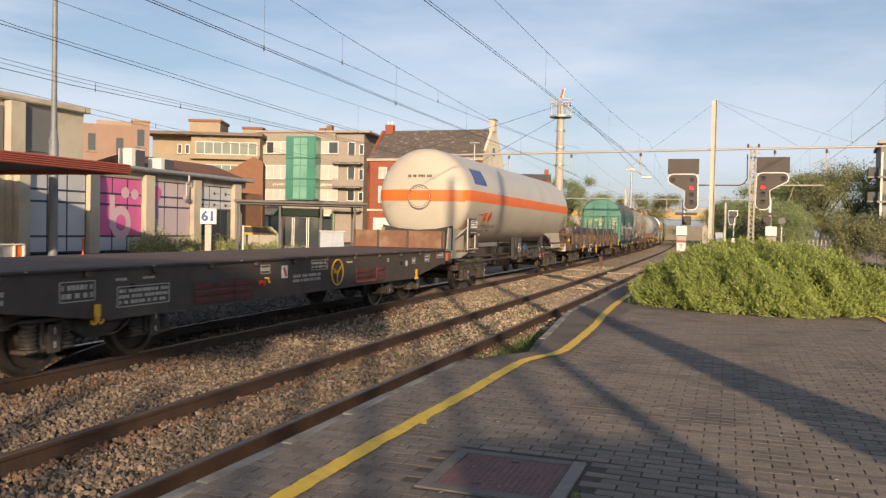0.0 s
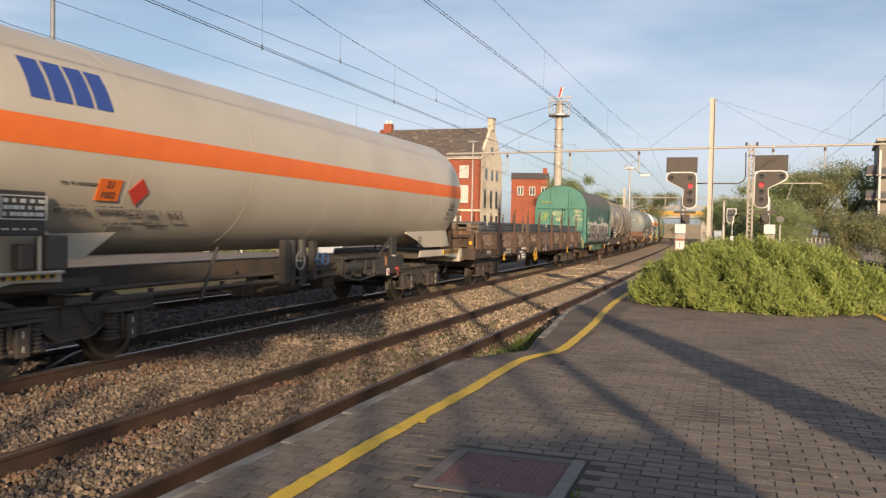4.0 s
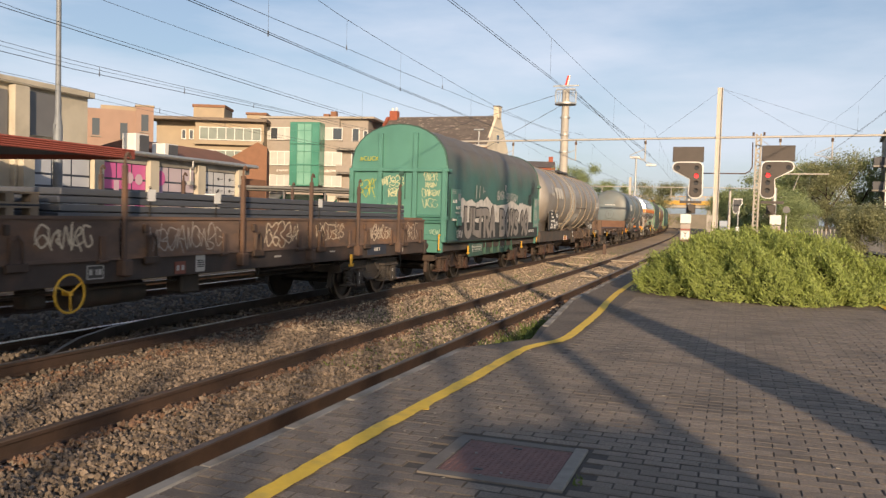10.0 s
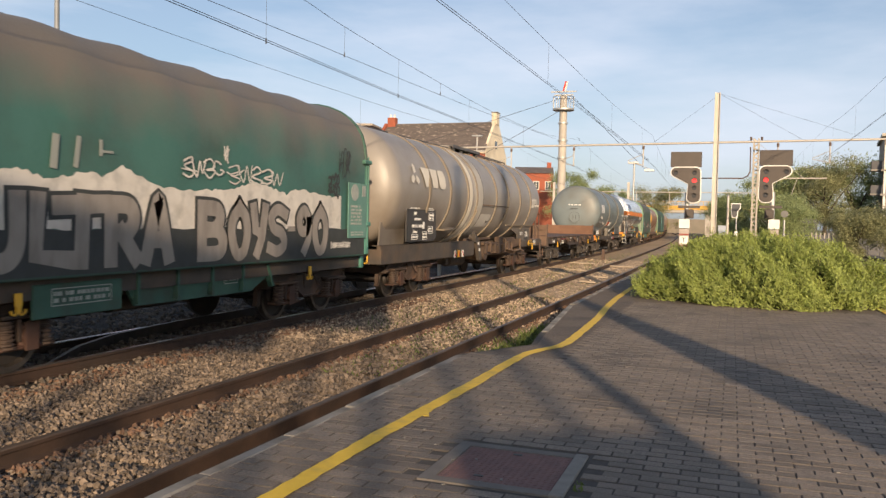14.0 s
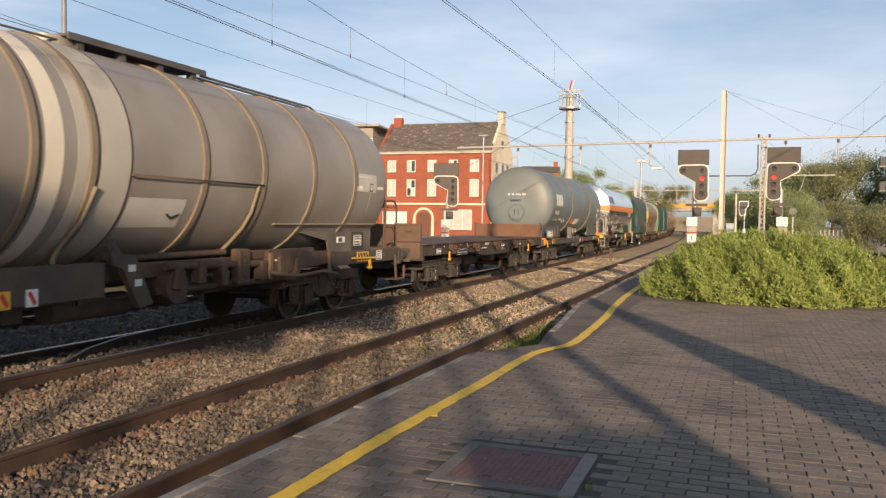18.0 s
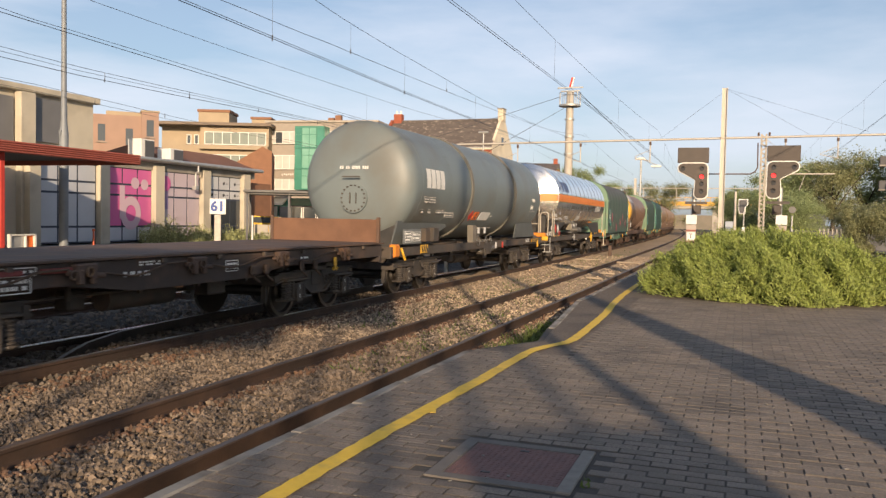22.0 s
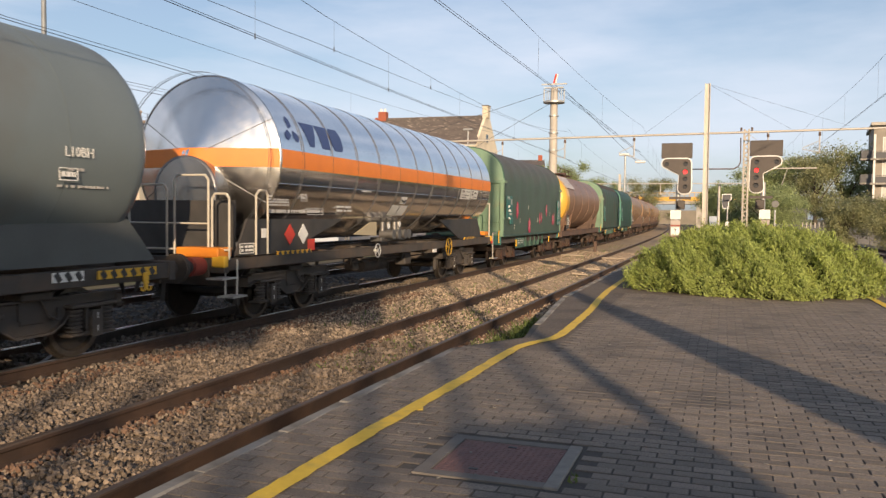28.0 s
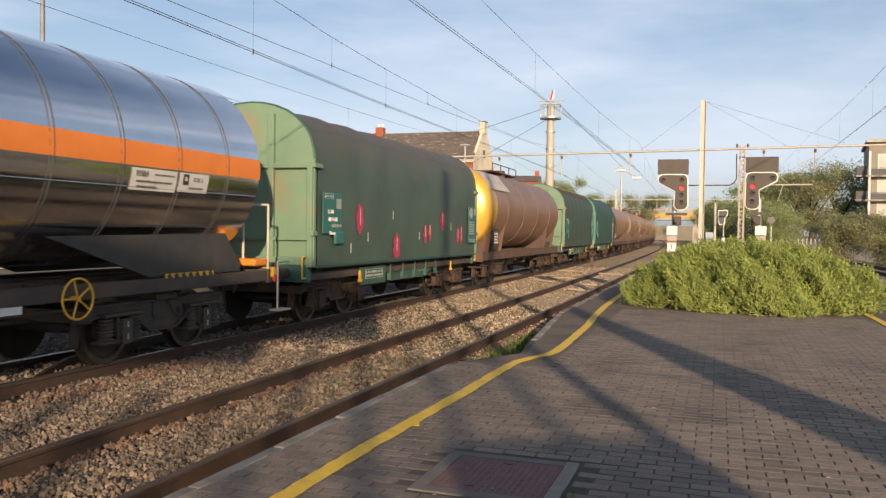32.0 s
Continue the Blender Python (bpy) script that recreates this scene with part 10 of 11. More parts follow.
    part("drip_lip", Shape().lathe_y([(-0.49, r + 0.004), (-0.49, r + 0.055), (2.52, r + 0.055), (2.52, r + 0.004)], 0, cz, 2, -10.2, -9.0), brown, w, "thin dark drip lip along the flank")
    part("drain_pipe", Shape().pipe([(1.47, -1.08, 2.25), (1.27, -1.12, 1.82), (1.02, -1.19, 1.53), (0.92, -1.21, 1.36), (0.92, -1.21, 0.98)], 0.032), hoop, w, "rusty drain pipe down the flank")
    part("label_mark", Shape().prism_x([(-0.13, 0.03), (0, -0.03), (0.13, 0.03), (0.13, -0.01), (0, -0.07), (-0.13, -0.01)], 0.0, 0.006), BLACK, w, "small dark chevron", on_skin(0.52, 1.93) @ SIDE.inverted())
    part("drain_pipe", Shape().pipe([(1.50, 2.38, 2.42), (1.485, 2.36, 2.31), (1.37, 2.35, 1.98), (1.21, 2.34, 1.73), (0.98, 2.33, 1.50), (0.83, 2.31, 1.36), (0.83, 2.31, 0.86)], 0.032), hoop, w, "rusty drain pipe down the flank")
    part("repaint", Shape().lathe_y([(-0.43, r + 0.005), (0.72, r + 0.005)], 0, cz, 5, -38.5, -21), surf("pale_repaint", (0.52, 0.50, 0.46), (0.45, 0.43, 0.40), 2, 0.6), w, "pale repainted patch")
    part("label_plate", Shape().lathe_y([(6.0, r + 0.008), (6.85, r + 0.008)], 0, cz, 4, -8, 6), surf("pale_repaint", (0.36, 0.35, 0.33), (0.30, 0.29, 0.27), 2, 0.6), w, "pale data label")
    for y, mt in ((-2.60, WHITE), (-2.25, YPAINT), (-1.88, WHITE)):
        part("hazard_plate", Shape().box(1.31, y, 0.96, 0.012, 0.16, 0.20), mt, w, "small warning plate")
        part("plate_bar", Shape().box(1.32, y, 0.96, 0.006, 0.05, 0.16, rx=30), REDP, w)
    # stencilled data on the pale patch at the far end
    sten = plain("stencil_white", (0.58, 0.56, 0.52), 0.6)

    wording("lettering", "L4BH", 0.15, sten, w, on_skin(6.08, 2.53), sx=0.85)
    part("label_plate", Shape().box(0, 0, 0, 0.008, 0.15, 0.17), BLACK, w, "black square label", on_skin(6.60, 2.57) @ SIDE.inverted())
    part("label_ring", Shape().torus_x((0.006, 0, 0), 0.055, 0.007, 20), sten, w, "", on_skin(6.60, 2.57) @ SIDE.inverted())
    wording("lettering", "2", 0.10, sten, w, on_skin(6.60, 2.57, 0.018))
    wording("lettering", "03.28 L", 0.10, sten, w, on_skin(7.04, 2.57))
    bars(w, math.sqrt(r * r - 0.09 ** 2) + 0.014, 6.32, 2.77, 0.62, 0.05, 1, sten, 192)
    part("streak", Shape().lathe_y([(6.585, r + 0.006), (6.605, r + 0.006)], 0, cz, 4, -24, -8), sten, w, "pale run of paint")
    mark(w, 3, surf("cream_sign_paint", (0.66, 0.62, 0.54), (0.58, 0.54, 0.47), 3, 0.6), r, cz, -6.30, cz + 0.30, "cream owner's mark of plain blocks", 0.5, 0.036)
    return w


def slate_tank_wagon():
    y0, y1 = 39.95, 54.85
    w = wagon("tank_wagon", "blue-grey tank wagon with brown hoops", y0, y1)
    l = y1 - y0
    r, cz, d, tl = 1.50, 2.74, 0.50, 13.68
    yc = 0.13
    tank(w, tl, r, cz, d, SLATE, "blue-grey cylindrical tank with a bolted end manway", yc)
    hoop = surf("dull_brown_hoop", (0.26, 0.21, 0.15), (0.20, 0.165, 0.125), 2, 0.6, 0.1, 0.1)
    slatehoop = surf("grimy_slate_hoop", (0.15, 0.145, 0.125), (0.11, 0.105, 0.092), 2, 0.6, 0.1, 0.1)
    for y in (-2.07, 2.72):
        ring(w, y, r, cz, 0.13, slatehoop, label="grimy raised hoop", proud=0.045)
        ring(w, y + 0.05, r, cz, 0.03, hoop, "hoop_rust", "rusty edge of the hoop", 0.048, -80, 80)
    for y in (-3.83, -5.95, 0.5, 5.3):
        ring(w, y, r, cz, 0.012, SLATE, "weld_seam", proud=0.004)
    my = end_point(tl, r, d, 0, -0.42) - 0.012 + yc
    part("manway", Shape().cyl((0, my - 0.03, cz - 0.42), (0, my + 0.10, cz - 0.42), 0.36, 32, smooth=False), SLATE, w, "round bolted manway cover")
    b = Shape()
    for i in range(18):
        a = 2 * math.pi * i / 18
        b.cyl((0.31 * math.cos(a), my - 0.06, cz - 0.42 + 0.31 * math.sin(a)), (0.31 * math.cos(a), my - 0.02, cz - 0.42 + 0.31 * math.sin(a)), 0.022, 6)
    b.box(0, my - 0.16, cz + 0.09, 0.46, 0.03, 0.03)
    b.box(-0.08, my - 0.05, cz - 0.42, 0.02, 0.03, 0.26).box(0.08, my - 0.05, cz - 0.42, 0.02, 0.03, 0.26)
    tagged(part("bolt_ring", b, DARKSTEEL, w), kind="stuff")
    ny = end_point(tl, r, d, 0, 0.3) - 0.012 + yc
    sh = Shape()
    for i in range(14):
        if i not in (2, 5, 10):
            sh.box(-0.36 + i * 0.055, ny, cz + 0.32, 0.036, 0.012, 0.075)
    part("lettering", sh, WHITE, w, "white wagon number, unreadable")
    underframe(w, l, DARKSTEEL, 1.06, 0.21, 2.5)
    part("end_plate", Shape().prism_y([(-1.10, 1.15), (1.10, 1.15), (1.10, 1.72), (0.6, 1.50), (0, 1.42), (-0.6, 1.50), (-1.10, 1.72)], -6.62, -6.58), BLACK, w, "black plate under the tank end")
    for e in (-1, 1):
        skirt(w, [(e * 4.1, 1.22), (e * 4.4, 1.72), (e * 6.7, 1.80), (e * 7.25, 1.22)] if e > 0 else [(-6.95, 1.22), (-6.6, 1.80), (-3.3, 1.72), (-3.2, 1.64), (-4.2, 1.42), (-4.3, 1.22)], surf("dark_slate_paint", (0.10, 0.108, 0.105), (0.08, 0.086, 0.084), 2, 0.6, 0, 0.1), 1.10)
        add_bogie(w, e * (l / 2 - 2.3))
    buffers(w, l)
    brake_gear(w, l)
    mark(w, 4, WHITE, r, cz, -5.48, cz + 0.12, "white owner's mark of plain blocks", 0.46)
    dimw = surf("faded_data_white", (0.45, 0.43, 0.40), (0.36, 0.34, 0.32), 6, 0.7)
    for i, (y, z, wd, ht, rows, fb) in enumerate(((-5.35, -0.40, 0.80, 0.20, 3, False), (-5.62, -0.68, 0.18, 0.16, 2, False), (-5.12, -0.68, 0.20, 0.16, 2, False), (-4.35, -0.68, 0.60, 0.14, 2, False), (-3.60, -0.72, 0.66, 0.20, 3, True),
                                                  (5.42, -0.35, 0.25, 0.06, 1, False), (5.6, -0.55, 0.85, 0.05, 1, False))):
        bars(w, math.sqrt(r * r - z * z) + 0.014, y, cz + z, wd, ht, rows, dimw, 50 + i, frame_bar=fb)
    for i, (y, mt, wd) in enumerate(((-1.58, REDP, 0.25), (-1.12, ORANGE, 0.44), (-0.22, WHITE, 0.95))):
        z = -0.78
        x = math.sqrt(r * r - z * z) + 0.016
        pl = part("hazard_plate" if i < 2 else "label_plate", Shape().box(0, 0, 0, 0.01, wd, wd if i == 0 else 0.28, rx=45 if i == 0 else 0), mt, w, ("red diamond hazard label", "orange hazard plate", "white data label")[i], pose(x, y, cz + z, 0, 31, 0))
        if i == 1:
            for tx, dz in (("33", 0.06), ("1280", -0.07)):
                wording("lettering", tx, 0.14, BLACK, pl, pose(0.008, 0, dz, 90, 0, 90))
    bars(w, 1.29, 0.58, cz - 0.72, 0.24, 0.16, 2, WHITE, 57)
    # bracket with handwheels under the flank, brake plates on the sill
    vgear = surf("dull_valve_metal", (0.22, 0.21, 0.20), (0.15, 0.145, 0.14), 4, 0.45, 0.7, 0.1)
    part("valve_bracket", Shape().prism_x([(-1.25, 1.68), (-0.95, 1.68), (-0.85, 1.2), (-1.05, 1.0), (-1.2, 1.1)], 1.10, 1.28).box(1.2, -0.05, 1.60, 0.10, 1.3, 0.04), surf("dusty_grey_bracket", (0.20, 0.18, 0.15), (0.15, 0.135, 0.115), 3, 0.7), w, "dusty grey valve bracket")
    for y, rr_ in ((-0.85, 0.16), (-0.05, 0.10), (0.45, 0.10)):
        part("valve_wheel", Shape().torus_x((0, 0, 0), rr_, 0.015, 20).cyl((-0.2, 0, 0), (0.02, 0, 0), 0.02, 6).cyl((0, -rr_, 0), (0, rr_, 0), 0.010, 6), vgear, w, "small valve handwheel", pose(1.33, y, 1.22))
    for y in (-0.62, 0.02):
        part("label_plate", Shape().box(1.26, y, 1.52, 0.012, 0.18, 0.18), WHITE, w, "white valve plate")
    part("valve_gear", Shape().cyl((0.9, -0.5, 0.95), (1.24, 0.9, 0.95), 0.11, 12).cyl((1.1, 0.0, 1.2), (1.1, 0.0, 0.85), 0.12, 12).cyl((1.1, 0.5, 1.2), (1.1, 0.5, 0.85), 0.12, 12).cyl((1.0, 0.9, 0.95), (1.2, 0.9, 0.95), 0.17, 14), vgear, w, "dull metal discharge valves")
    for y, mt in ((1.15, YPAINT), (1.95, REDP)):
        part("hazard_plate", Shape().box(1.31, y, 1.02, 0.012, 0.16, 0.20), mt if mt is REDP else WHITE, w, "small warning plate")
    part("drip_pipe", Shape().cyl((0.8, 0.2, cz - 1.2), (1.2, 0.2, 0.9), 0.09, 10).box(1.15, 0.3, 0.88, 0.3, 0.7, 0.24, bev=0.03).torus_x((1.32, -0.1, 0.85), 0.12, 0.015, 16), DARKSTEEL, w, "discharge valve gear")
    wording("lettering", "L10BH", 0.17, WHITE, w, pose(1.508, 5.44, 2.59, 90, 0, 90))
    bars(w, 1.47, 5.30, 2.33, 0.22, 0.10, 1, WHITE, 58, frame_bar=True)
    chequer(w, 5.45, 1.10, 0.5, 0.12, 3, 1.30, WHITE)
    chequer(w, 6.45, 1.09, 1.1, 0.11, 6, 1.34)
    lash_hook(w, 1.38, 6.75, 0.94, YPAINT)
    part("data_panel", Shape().box(1.31, -6.15, 1.42, 0.02, 1.15, 0.36, bev=0.008), surf("grey_blue_panel", (0.17, 0.18, 0.18), (0.14, 0.15, 0.15), 3, 0.6), w, "grey data panel")
    part("fitting_box", Shape().box(1.33, -5.35, 1.45, 0.18, 0.34, 0.34, bev=0.02).box(1.33, -4.75, 1.45, 0.18, 0.40, 0.36, bev=0.02), DARKSTEEL, w, "dark fitting boxes")
    part("corner_block", Shape().box(1.28, -7.15, 1.10, 0.16, 0.30, 0.30, bev=0.03), surf("bright_orange_paint", (0.72, 0.24, 0.02), (0.62, 0.20, 0.02), 4, 0.5), w, "orange corner block")
    part("grab_rail", Shape().pipe([(1.32, -6.85, 1.16), (1.36, -6.80, 1.0), (1.36, -6.70, 0.88)], 0.03), YPAINT, w, "yellow hook")
    chequer(w, -5.35, 1.10, 0.45, 0.20, 3, 1.32)
    bars(w, 1.325, -6.42, 1.42, 0.36, 0.22, 3, WHITE, 66, frame_bar=True)
    bars(w, 1.325, -5.90, 1.42, 0.40, 0.18, 2, WHITE, 67, frame_bar=True)
    return w


def chrome_tank_wagon():
    y0, y1 = 56.05, 71.55
    w = wagon("tank_wagon", "polished metal-clad gas tank wagon with an orange band", y0, y1)
    l = y1 - y0
    r, cz, tl = 1.50, 2.84, 14.6
    yc = 0.35
    AMBER = surf("amber_stripe_paint", (0.72, 0.215, 0.030), (0.65, 0.19, 0.028), 3, 0.5, 0, 0.05)
    # conical polished ends
    CAP = [(0.62 - 0.55 * (1 - q / 1.5), q) for q in (0.0, 0.1, 0.4, 0.75, 1.1, 1.4, 1.5)]
    prof = [(-tl / 2 + yc + a, q) for a, q in CAP]
    part("end_cap", Shape().lathe_y(prof, 0, cz, 56), CHROME_END, w, "mirror-bright conical end")
    part("end_cap", Shape().lathe_y([(tl / 2 + yc - a, q) for a, q in reversed(CAP)], 0, cz, 56), CHROME_END, w, "mirror-bright conical end")
    part("cladding", Shape().lathe_y([(-tl / 2 + yc + 0.62 + (tl - 1.24) * i / 24, r) for i in range(25)], 0, cz, 72), CHROME, w, "polished sheet cladding")
    wl = surf("dull_cladding_joint", (0.24, 0.24, 0.25), (0.18, 0.18, 0.19), 3, 0.45, 0.8, 0.05)
    for a in (28, -32, 152, 208):
        ca, sa = math.cos(math.radians(a)), math.sin(math.radians(a))
        part("end_seam", Shape().cyl((0.3 * ca, -tl / 2 + yc + 0.18, cz + 0.3 * sa), (1.49 * ca, -tl / 2 + yc + 0.616, cz + 1.49 * sa), 0.008, 5), wl, w)
    part("end_rim", Shape().lathe_y([(-tl / 2 + yc + 0.60, 1.49), (-tl / 2 + yc + 0.60, 1.508), (-tl / 2 + yc + 0.65, 1.508), (-tl / 2 + yc + 0.65, 1.49)], 0, cz, 64), CHROME_END, w)
    # Hatch metal coloured darker than the end, for the dark surroundings it mirrors.
    hatch = part("end_hatch", Shape().cyl((0, -tl / 2 + yc - 0.03, cz - 0.60), (0, -tl / 2 + yc + 0.46, cz - 0.60), 0.62, 40), surf("hatch_dark_reflection", (0.34, 0.33, 0.32), (0.26, 0.255, 0.25), 1.5, 0.22, 0.9, 0.03, 6), w, "round polished hatch cover, dark reflection put into its colour")
    hatch.data.set_sharp_from_angle(angle=math.radians(40))
    part("hatch_rim", Shape().lathe_y([(-tl / 2 + yc - 0.04, 0.60), (-tl / 2 + yc - 0.04, 0.635), (-tl / 2 + yc + 0.02, 0.635)], 0, cz - 0.60, 40), wl, hatch)
    for lo, hi in ((-5.5, 6.8), (173.2, 185.5)):
        part("stripe", Shape().lathe_y([(-tl / 2 + yc + 0.6, r + 0.004), (tl / 2 + yc - 0.6, r + 0.004)], 0, cz, 6, lo, hi), AMBER, w, "orange warning band")
    for a in (-16.4, 196.4):
        ca, sa = math.cos(math.radians(a)), math.sin(math.radians(a))
        part("cladding_joint", Shape().cyl(((r + 0.002) * ca, -tl / 2 + yc + 0.66, cz + (r + 0.002) * sa), ((r + 0.002) * ca, tl / 2 + yc - 0.66, cz + (r + 0.002) * sa), 0.007, 6), CHROME_END, w, "bright lengthwise sheet joint")
    strip_e = Shape()
    vs = []
    for i in range(29):
        for z in (-0.145, 0.015, 0.178):
            hw = math.sqrt(1.5 ** 2 - z * z)
            x = -hw + 2 * hw * i / 28
            q = min(1.5, math.hypot(x, z))
            k = next(j for j in range(6) if q <= CAP[j + 1][1] + 1e-6)
            t = (q - CAP[k][1]) / (CAP[k + 1][1] - CAP[k][1])
            vs.append((x * 1.003, -tl / 2 + yc + CAP[k][0] + t * (CAP[k + 1][0] - CAP[k][0]) - 0.006, cz + z))
    part("stripe", strip_e.add(vs, [(i * 3 + j, (i + 1) * 3 + j, (i + 1) * 3 + j + 1, i * 3 + j + 1) for i in range(28) for j in range(2)], smooth=True), AMBER, w, "orange warning band")
    seam = surf("dark_sheet_joint", (0.10, 0.098, 0.10), (0.07, 0.07, 0.072), 3, 0.5, 0.3, 0.05)
    for i in range(12):
        ring(w, 6.15 - 1.165 * i, r, cz, 0.016, seam, "cladding_joint", proud=0.006)
        ring(w, 6.08 - 1.165 * i, r, cz, 0.010, seam, "cladding_joint", proud=0.005)
    underframe(w, l, DARKSTEEL, 1.06, 0.19, 2.5)
    for e in (-1, 1):
        skirt(w, [(-7.3, 1.18), (-6.94, 1.80), (-3.36, 1.79), (-4.73, 1.42), (-4.85, 1.18)] if e < 0 else [(2.8, 1.76), (6.48, 1.80), (6.9, 1.3), (6.9, 1.18), (4.66, 1.18)], BLACK, 1.20, label="black side skirt under the tank")
        add_bogie(w, e * (l / 2 - 2.6))
    buffers(w, l)
    brake_gear(w, l)
    # railing, steps and buffers' blocks at the near end
    sh = Shape()
    yb = -l / 2 + 0.1
    for a, b, zt in ((-1.25, -0.75, 2.3), (-0.6, 0.15, 2.35), (0.3, 0.95, 2.5), (1.02, 1.34, 2.2)):
        sh.pipe([(a, yb, 1.15), (a, yb, zt - 0.08), (a + 0.06, yb, zt), (b - 0.06, yb, zt), (b, yb, zt - 0.08), (b, yb, 1.15)], 0.020)
    sh.cyl((-1.25, yb, 1.72), (0.95, yb, 1.72), 0.016, 6).cyl((-1.25, yb, 1.3), (1.34, yb, 1.3), 0.018, 6)
    sh.pipe([(1.36, yb + 0.75, 1.2), (1.36, yb + 0.75, 2.2), (1.36, yb + 0.85, 2.28), (1.36, yb + 1.05, 2.28), (1.36, yb + 1.12, 2.2), (1.36, yb + 1.12, 1.2)], 0.020)
    part("handrail", sh, CREAM, w, "pale bent pipe railing")
    part("step", Shape().box(1.30, yb - 0.15, 0.86, 0.3, 0.4, 0.03).box(1.30, yb + 0.15, 0.55, 0.3, 0.4, 0.03).cyl((1.42, yb + 0.1, 0.55), (1.42, yb + 0.1, 1.15), 0.018, 6).cyl((1.2, yb + 0.1, 0.55), (1.2, yb + 0.1, 1.15), 0.018, 6), GALV, w, "hanging steel step")
    part("walkway", Shape().box(0.85, yb + 0.02, 1.26, 0.8, 0.4, 0.16, bev=0.02), surf("bright_orange_paint", (0.72, 0.24, 0.02), (0.62, 0.20, 0.02), 4, 0.5), w, "orange end step")
    part("buffer_collar", Shape().cyl((0.875, -l / 2 - 0.32, 1.04), (0.875, -l / 2 + 0.0, 1.04), 0.15, 16), surf("faded_red_buffer", (0.30, 0.06, 0.045), (0.24, 0.05, 0.04), 4, 0.6), w, "faded red buffer casing")
    part("end_plate", Shape().box(0, -l / 2 + 0.55, 1.65, 2.3, 0.04, 0.9), BLACK, w)
    sh = Shape()
    for x in (1.3, 0.8):
        sh.cyl((x, l / 2 - 0.1, 1.15), (x, l / 2 - 0.1, 2.3), 0.024, 6)
    sh.cyl((1.3, l / 2 - 0.1, 2.3), (0.8, l / 2 - 0.1, 2.3), 0.024, 6).pipe([(1.38, l / 2 + 0.1, 0.45), (1.38, l / 2 + 0.1, 1.3), (1.38, l / 2 + 0.5, 1.3)], 0.022).box(1.38, l / 2 + 0.2, 0.45, 0.2, 0.4, 0.03)
    part("handrail", sh, CREAM, w)
    part("walkway", Shape().box(0.95, l / 2 - 0.22, 1.30, 0.6, 0.42, 0.12, bev=0.02), surf("bright_orange_paint", (0.72, 0.24, 0.02), (0.62, 0.20, 0.02), 4, 0.5), w, "orange end step")
    part("corner_reflector", Shape().box(1.36, l / 2 + 0.05, 1.02, 0.05, 0.14, 0.14, bev=0.015), REDP, w, "red and white corner plate")
    chequer(w, -5.45, 1.165, 1.25, 0.11, 7, 1.28)
    chequer(w, 5.5, 1.165, 1.15, 0.11, 7, 1.28)
    for e in (-1, 1):
        part("corner_block", Shape().box(1.25, e * (l / 2 + 0.02), 1.12, 0.25, 0.12, 0.18, bev=0.02), YPAINT, w, "yellow corner plate")
    handwheel(w, 1.40, 3.13, 1.0, 0.25, YPAINT, 5)
    handwheel(w, 1.40, -1.91, 1.08, 0.15, GALV, 4)
    vg = Shape().box(1.0, -0.4, 1.30, 0.3, 1.5, 0.10, bev=0.02)
    for y in (-0.85, -0.5, -0.1, 0.15):
        vg.cyl((1.05, y, 1.72), (1.05, y, 1.3), 0.07, 10).cyl((1.0, y, 1.42), (1.34, y, 1.42), 0.10, 12).cyl((1.30, y, 1.42), (1.36, y, 1.42), 0.12, 12)
    part("valve_gear", vg, surf("dull_valve_metal", (0.22, 0.21, 0.20), (0.15, 0.145, 0.14), 4, 0.45, 0.7, 0.1), w, "dull metal filling valves")
    for y, z in ((-0.72, 1.62), (-0.02, 1.66)):
        part("label_plate", Shape().cyl((1.15, y, z), (1.16, y, z), 0.07, 16), WHITE, w, "round white valve tag")
    part("shield_plate", Shape().prism_x([(-2.6, 1.45), (-1.7, 1.72), (-1.4, 1.72), (-1.4, 1.4)], 1.10, 1.14), surf("buff_paint", (0.42, 0.36, 0.24), (0.36, 0.30, 0.20), 3, 0.6), w, "buff splash plate")
    white = surf("label_white", (0.62, 0.61, 0.58), (0.55, 0.54, 0.51), 3, 0.5)
    for y0_, y1_, za, zb in ((-0.90, -0.42, 1.88, 2.12), (-0.38, 0.11, 1.88, 2.12), (-0.50, -0.14, 2.16, 2.33), (3.96, 4.90, 2.38, 2.67), (4.95, 5.64, 2.40, 2.67)):
        a0, a1 = (math.degrees(math.asin((q - cz) / r)) for q in (za, zb))
        part("label_plate", Shape().lathe_y([(y0_, r + 0.008), (y1_, r + 0.008)], 0, cz, 4, a0, a1), white, w, "white data label")

    def on_label(y, z, lift=0.016):
        q = math.asin((z - cz) / r)
        return pose((r + lift) * math.cos(q), y, cz + (r + lift) * math.sin(q), 0, -math.degrees(q), 0) @ SIDE

    grey = plain("grey_label_print", (0.14, 0.135, 0.13), 0.6)
    wording("lettering", "P15BH", 0.105, grey, w, on_label(4.16, 2.60), sx=0.8)
    bars(w, math.sqrt(r * r - 0.24 ** 2) + 0.014, 4.62, 2.60, 0.42, 0.035, 1, grey, 150)
    wording("lettering", "maximum filling temperature allowed", 0.048, grey, w, on_label(4.42, 2.505))
    wording("lettering", "thermally insulated", 0.052, grey, w, on_label(4.28, 2.435))
    part("label_mark", Shape().box(0, 0, 0, 0.006, 0.12, 0.15), BLACK, w, "black square label", on_label(5.09, 2.58) @ SIDE.inverted())
    wording("lettering", "0", 0.10, white, w, on_label(5.09, 2.58, 0.022))
    wording("lettering", "11.25  L", 0.085, grey, w, on_label(5.38, 2.585), sx=0.85)
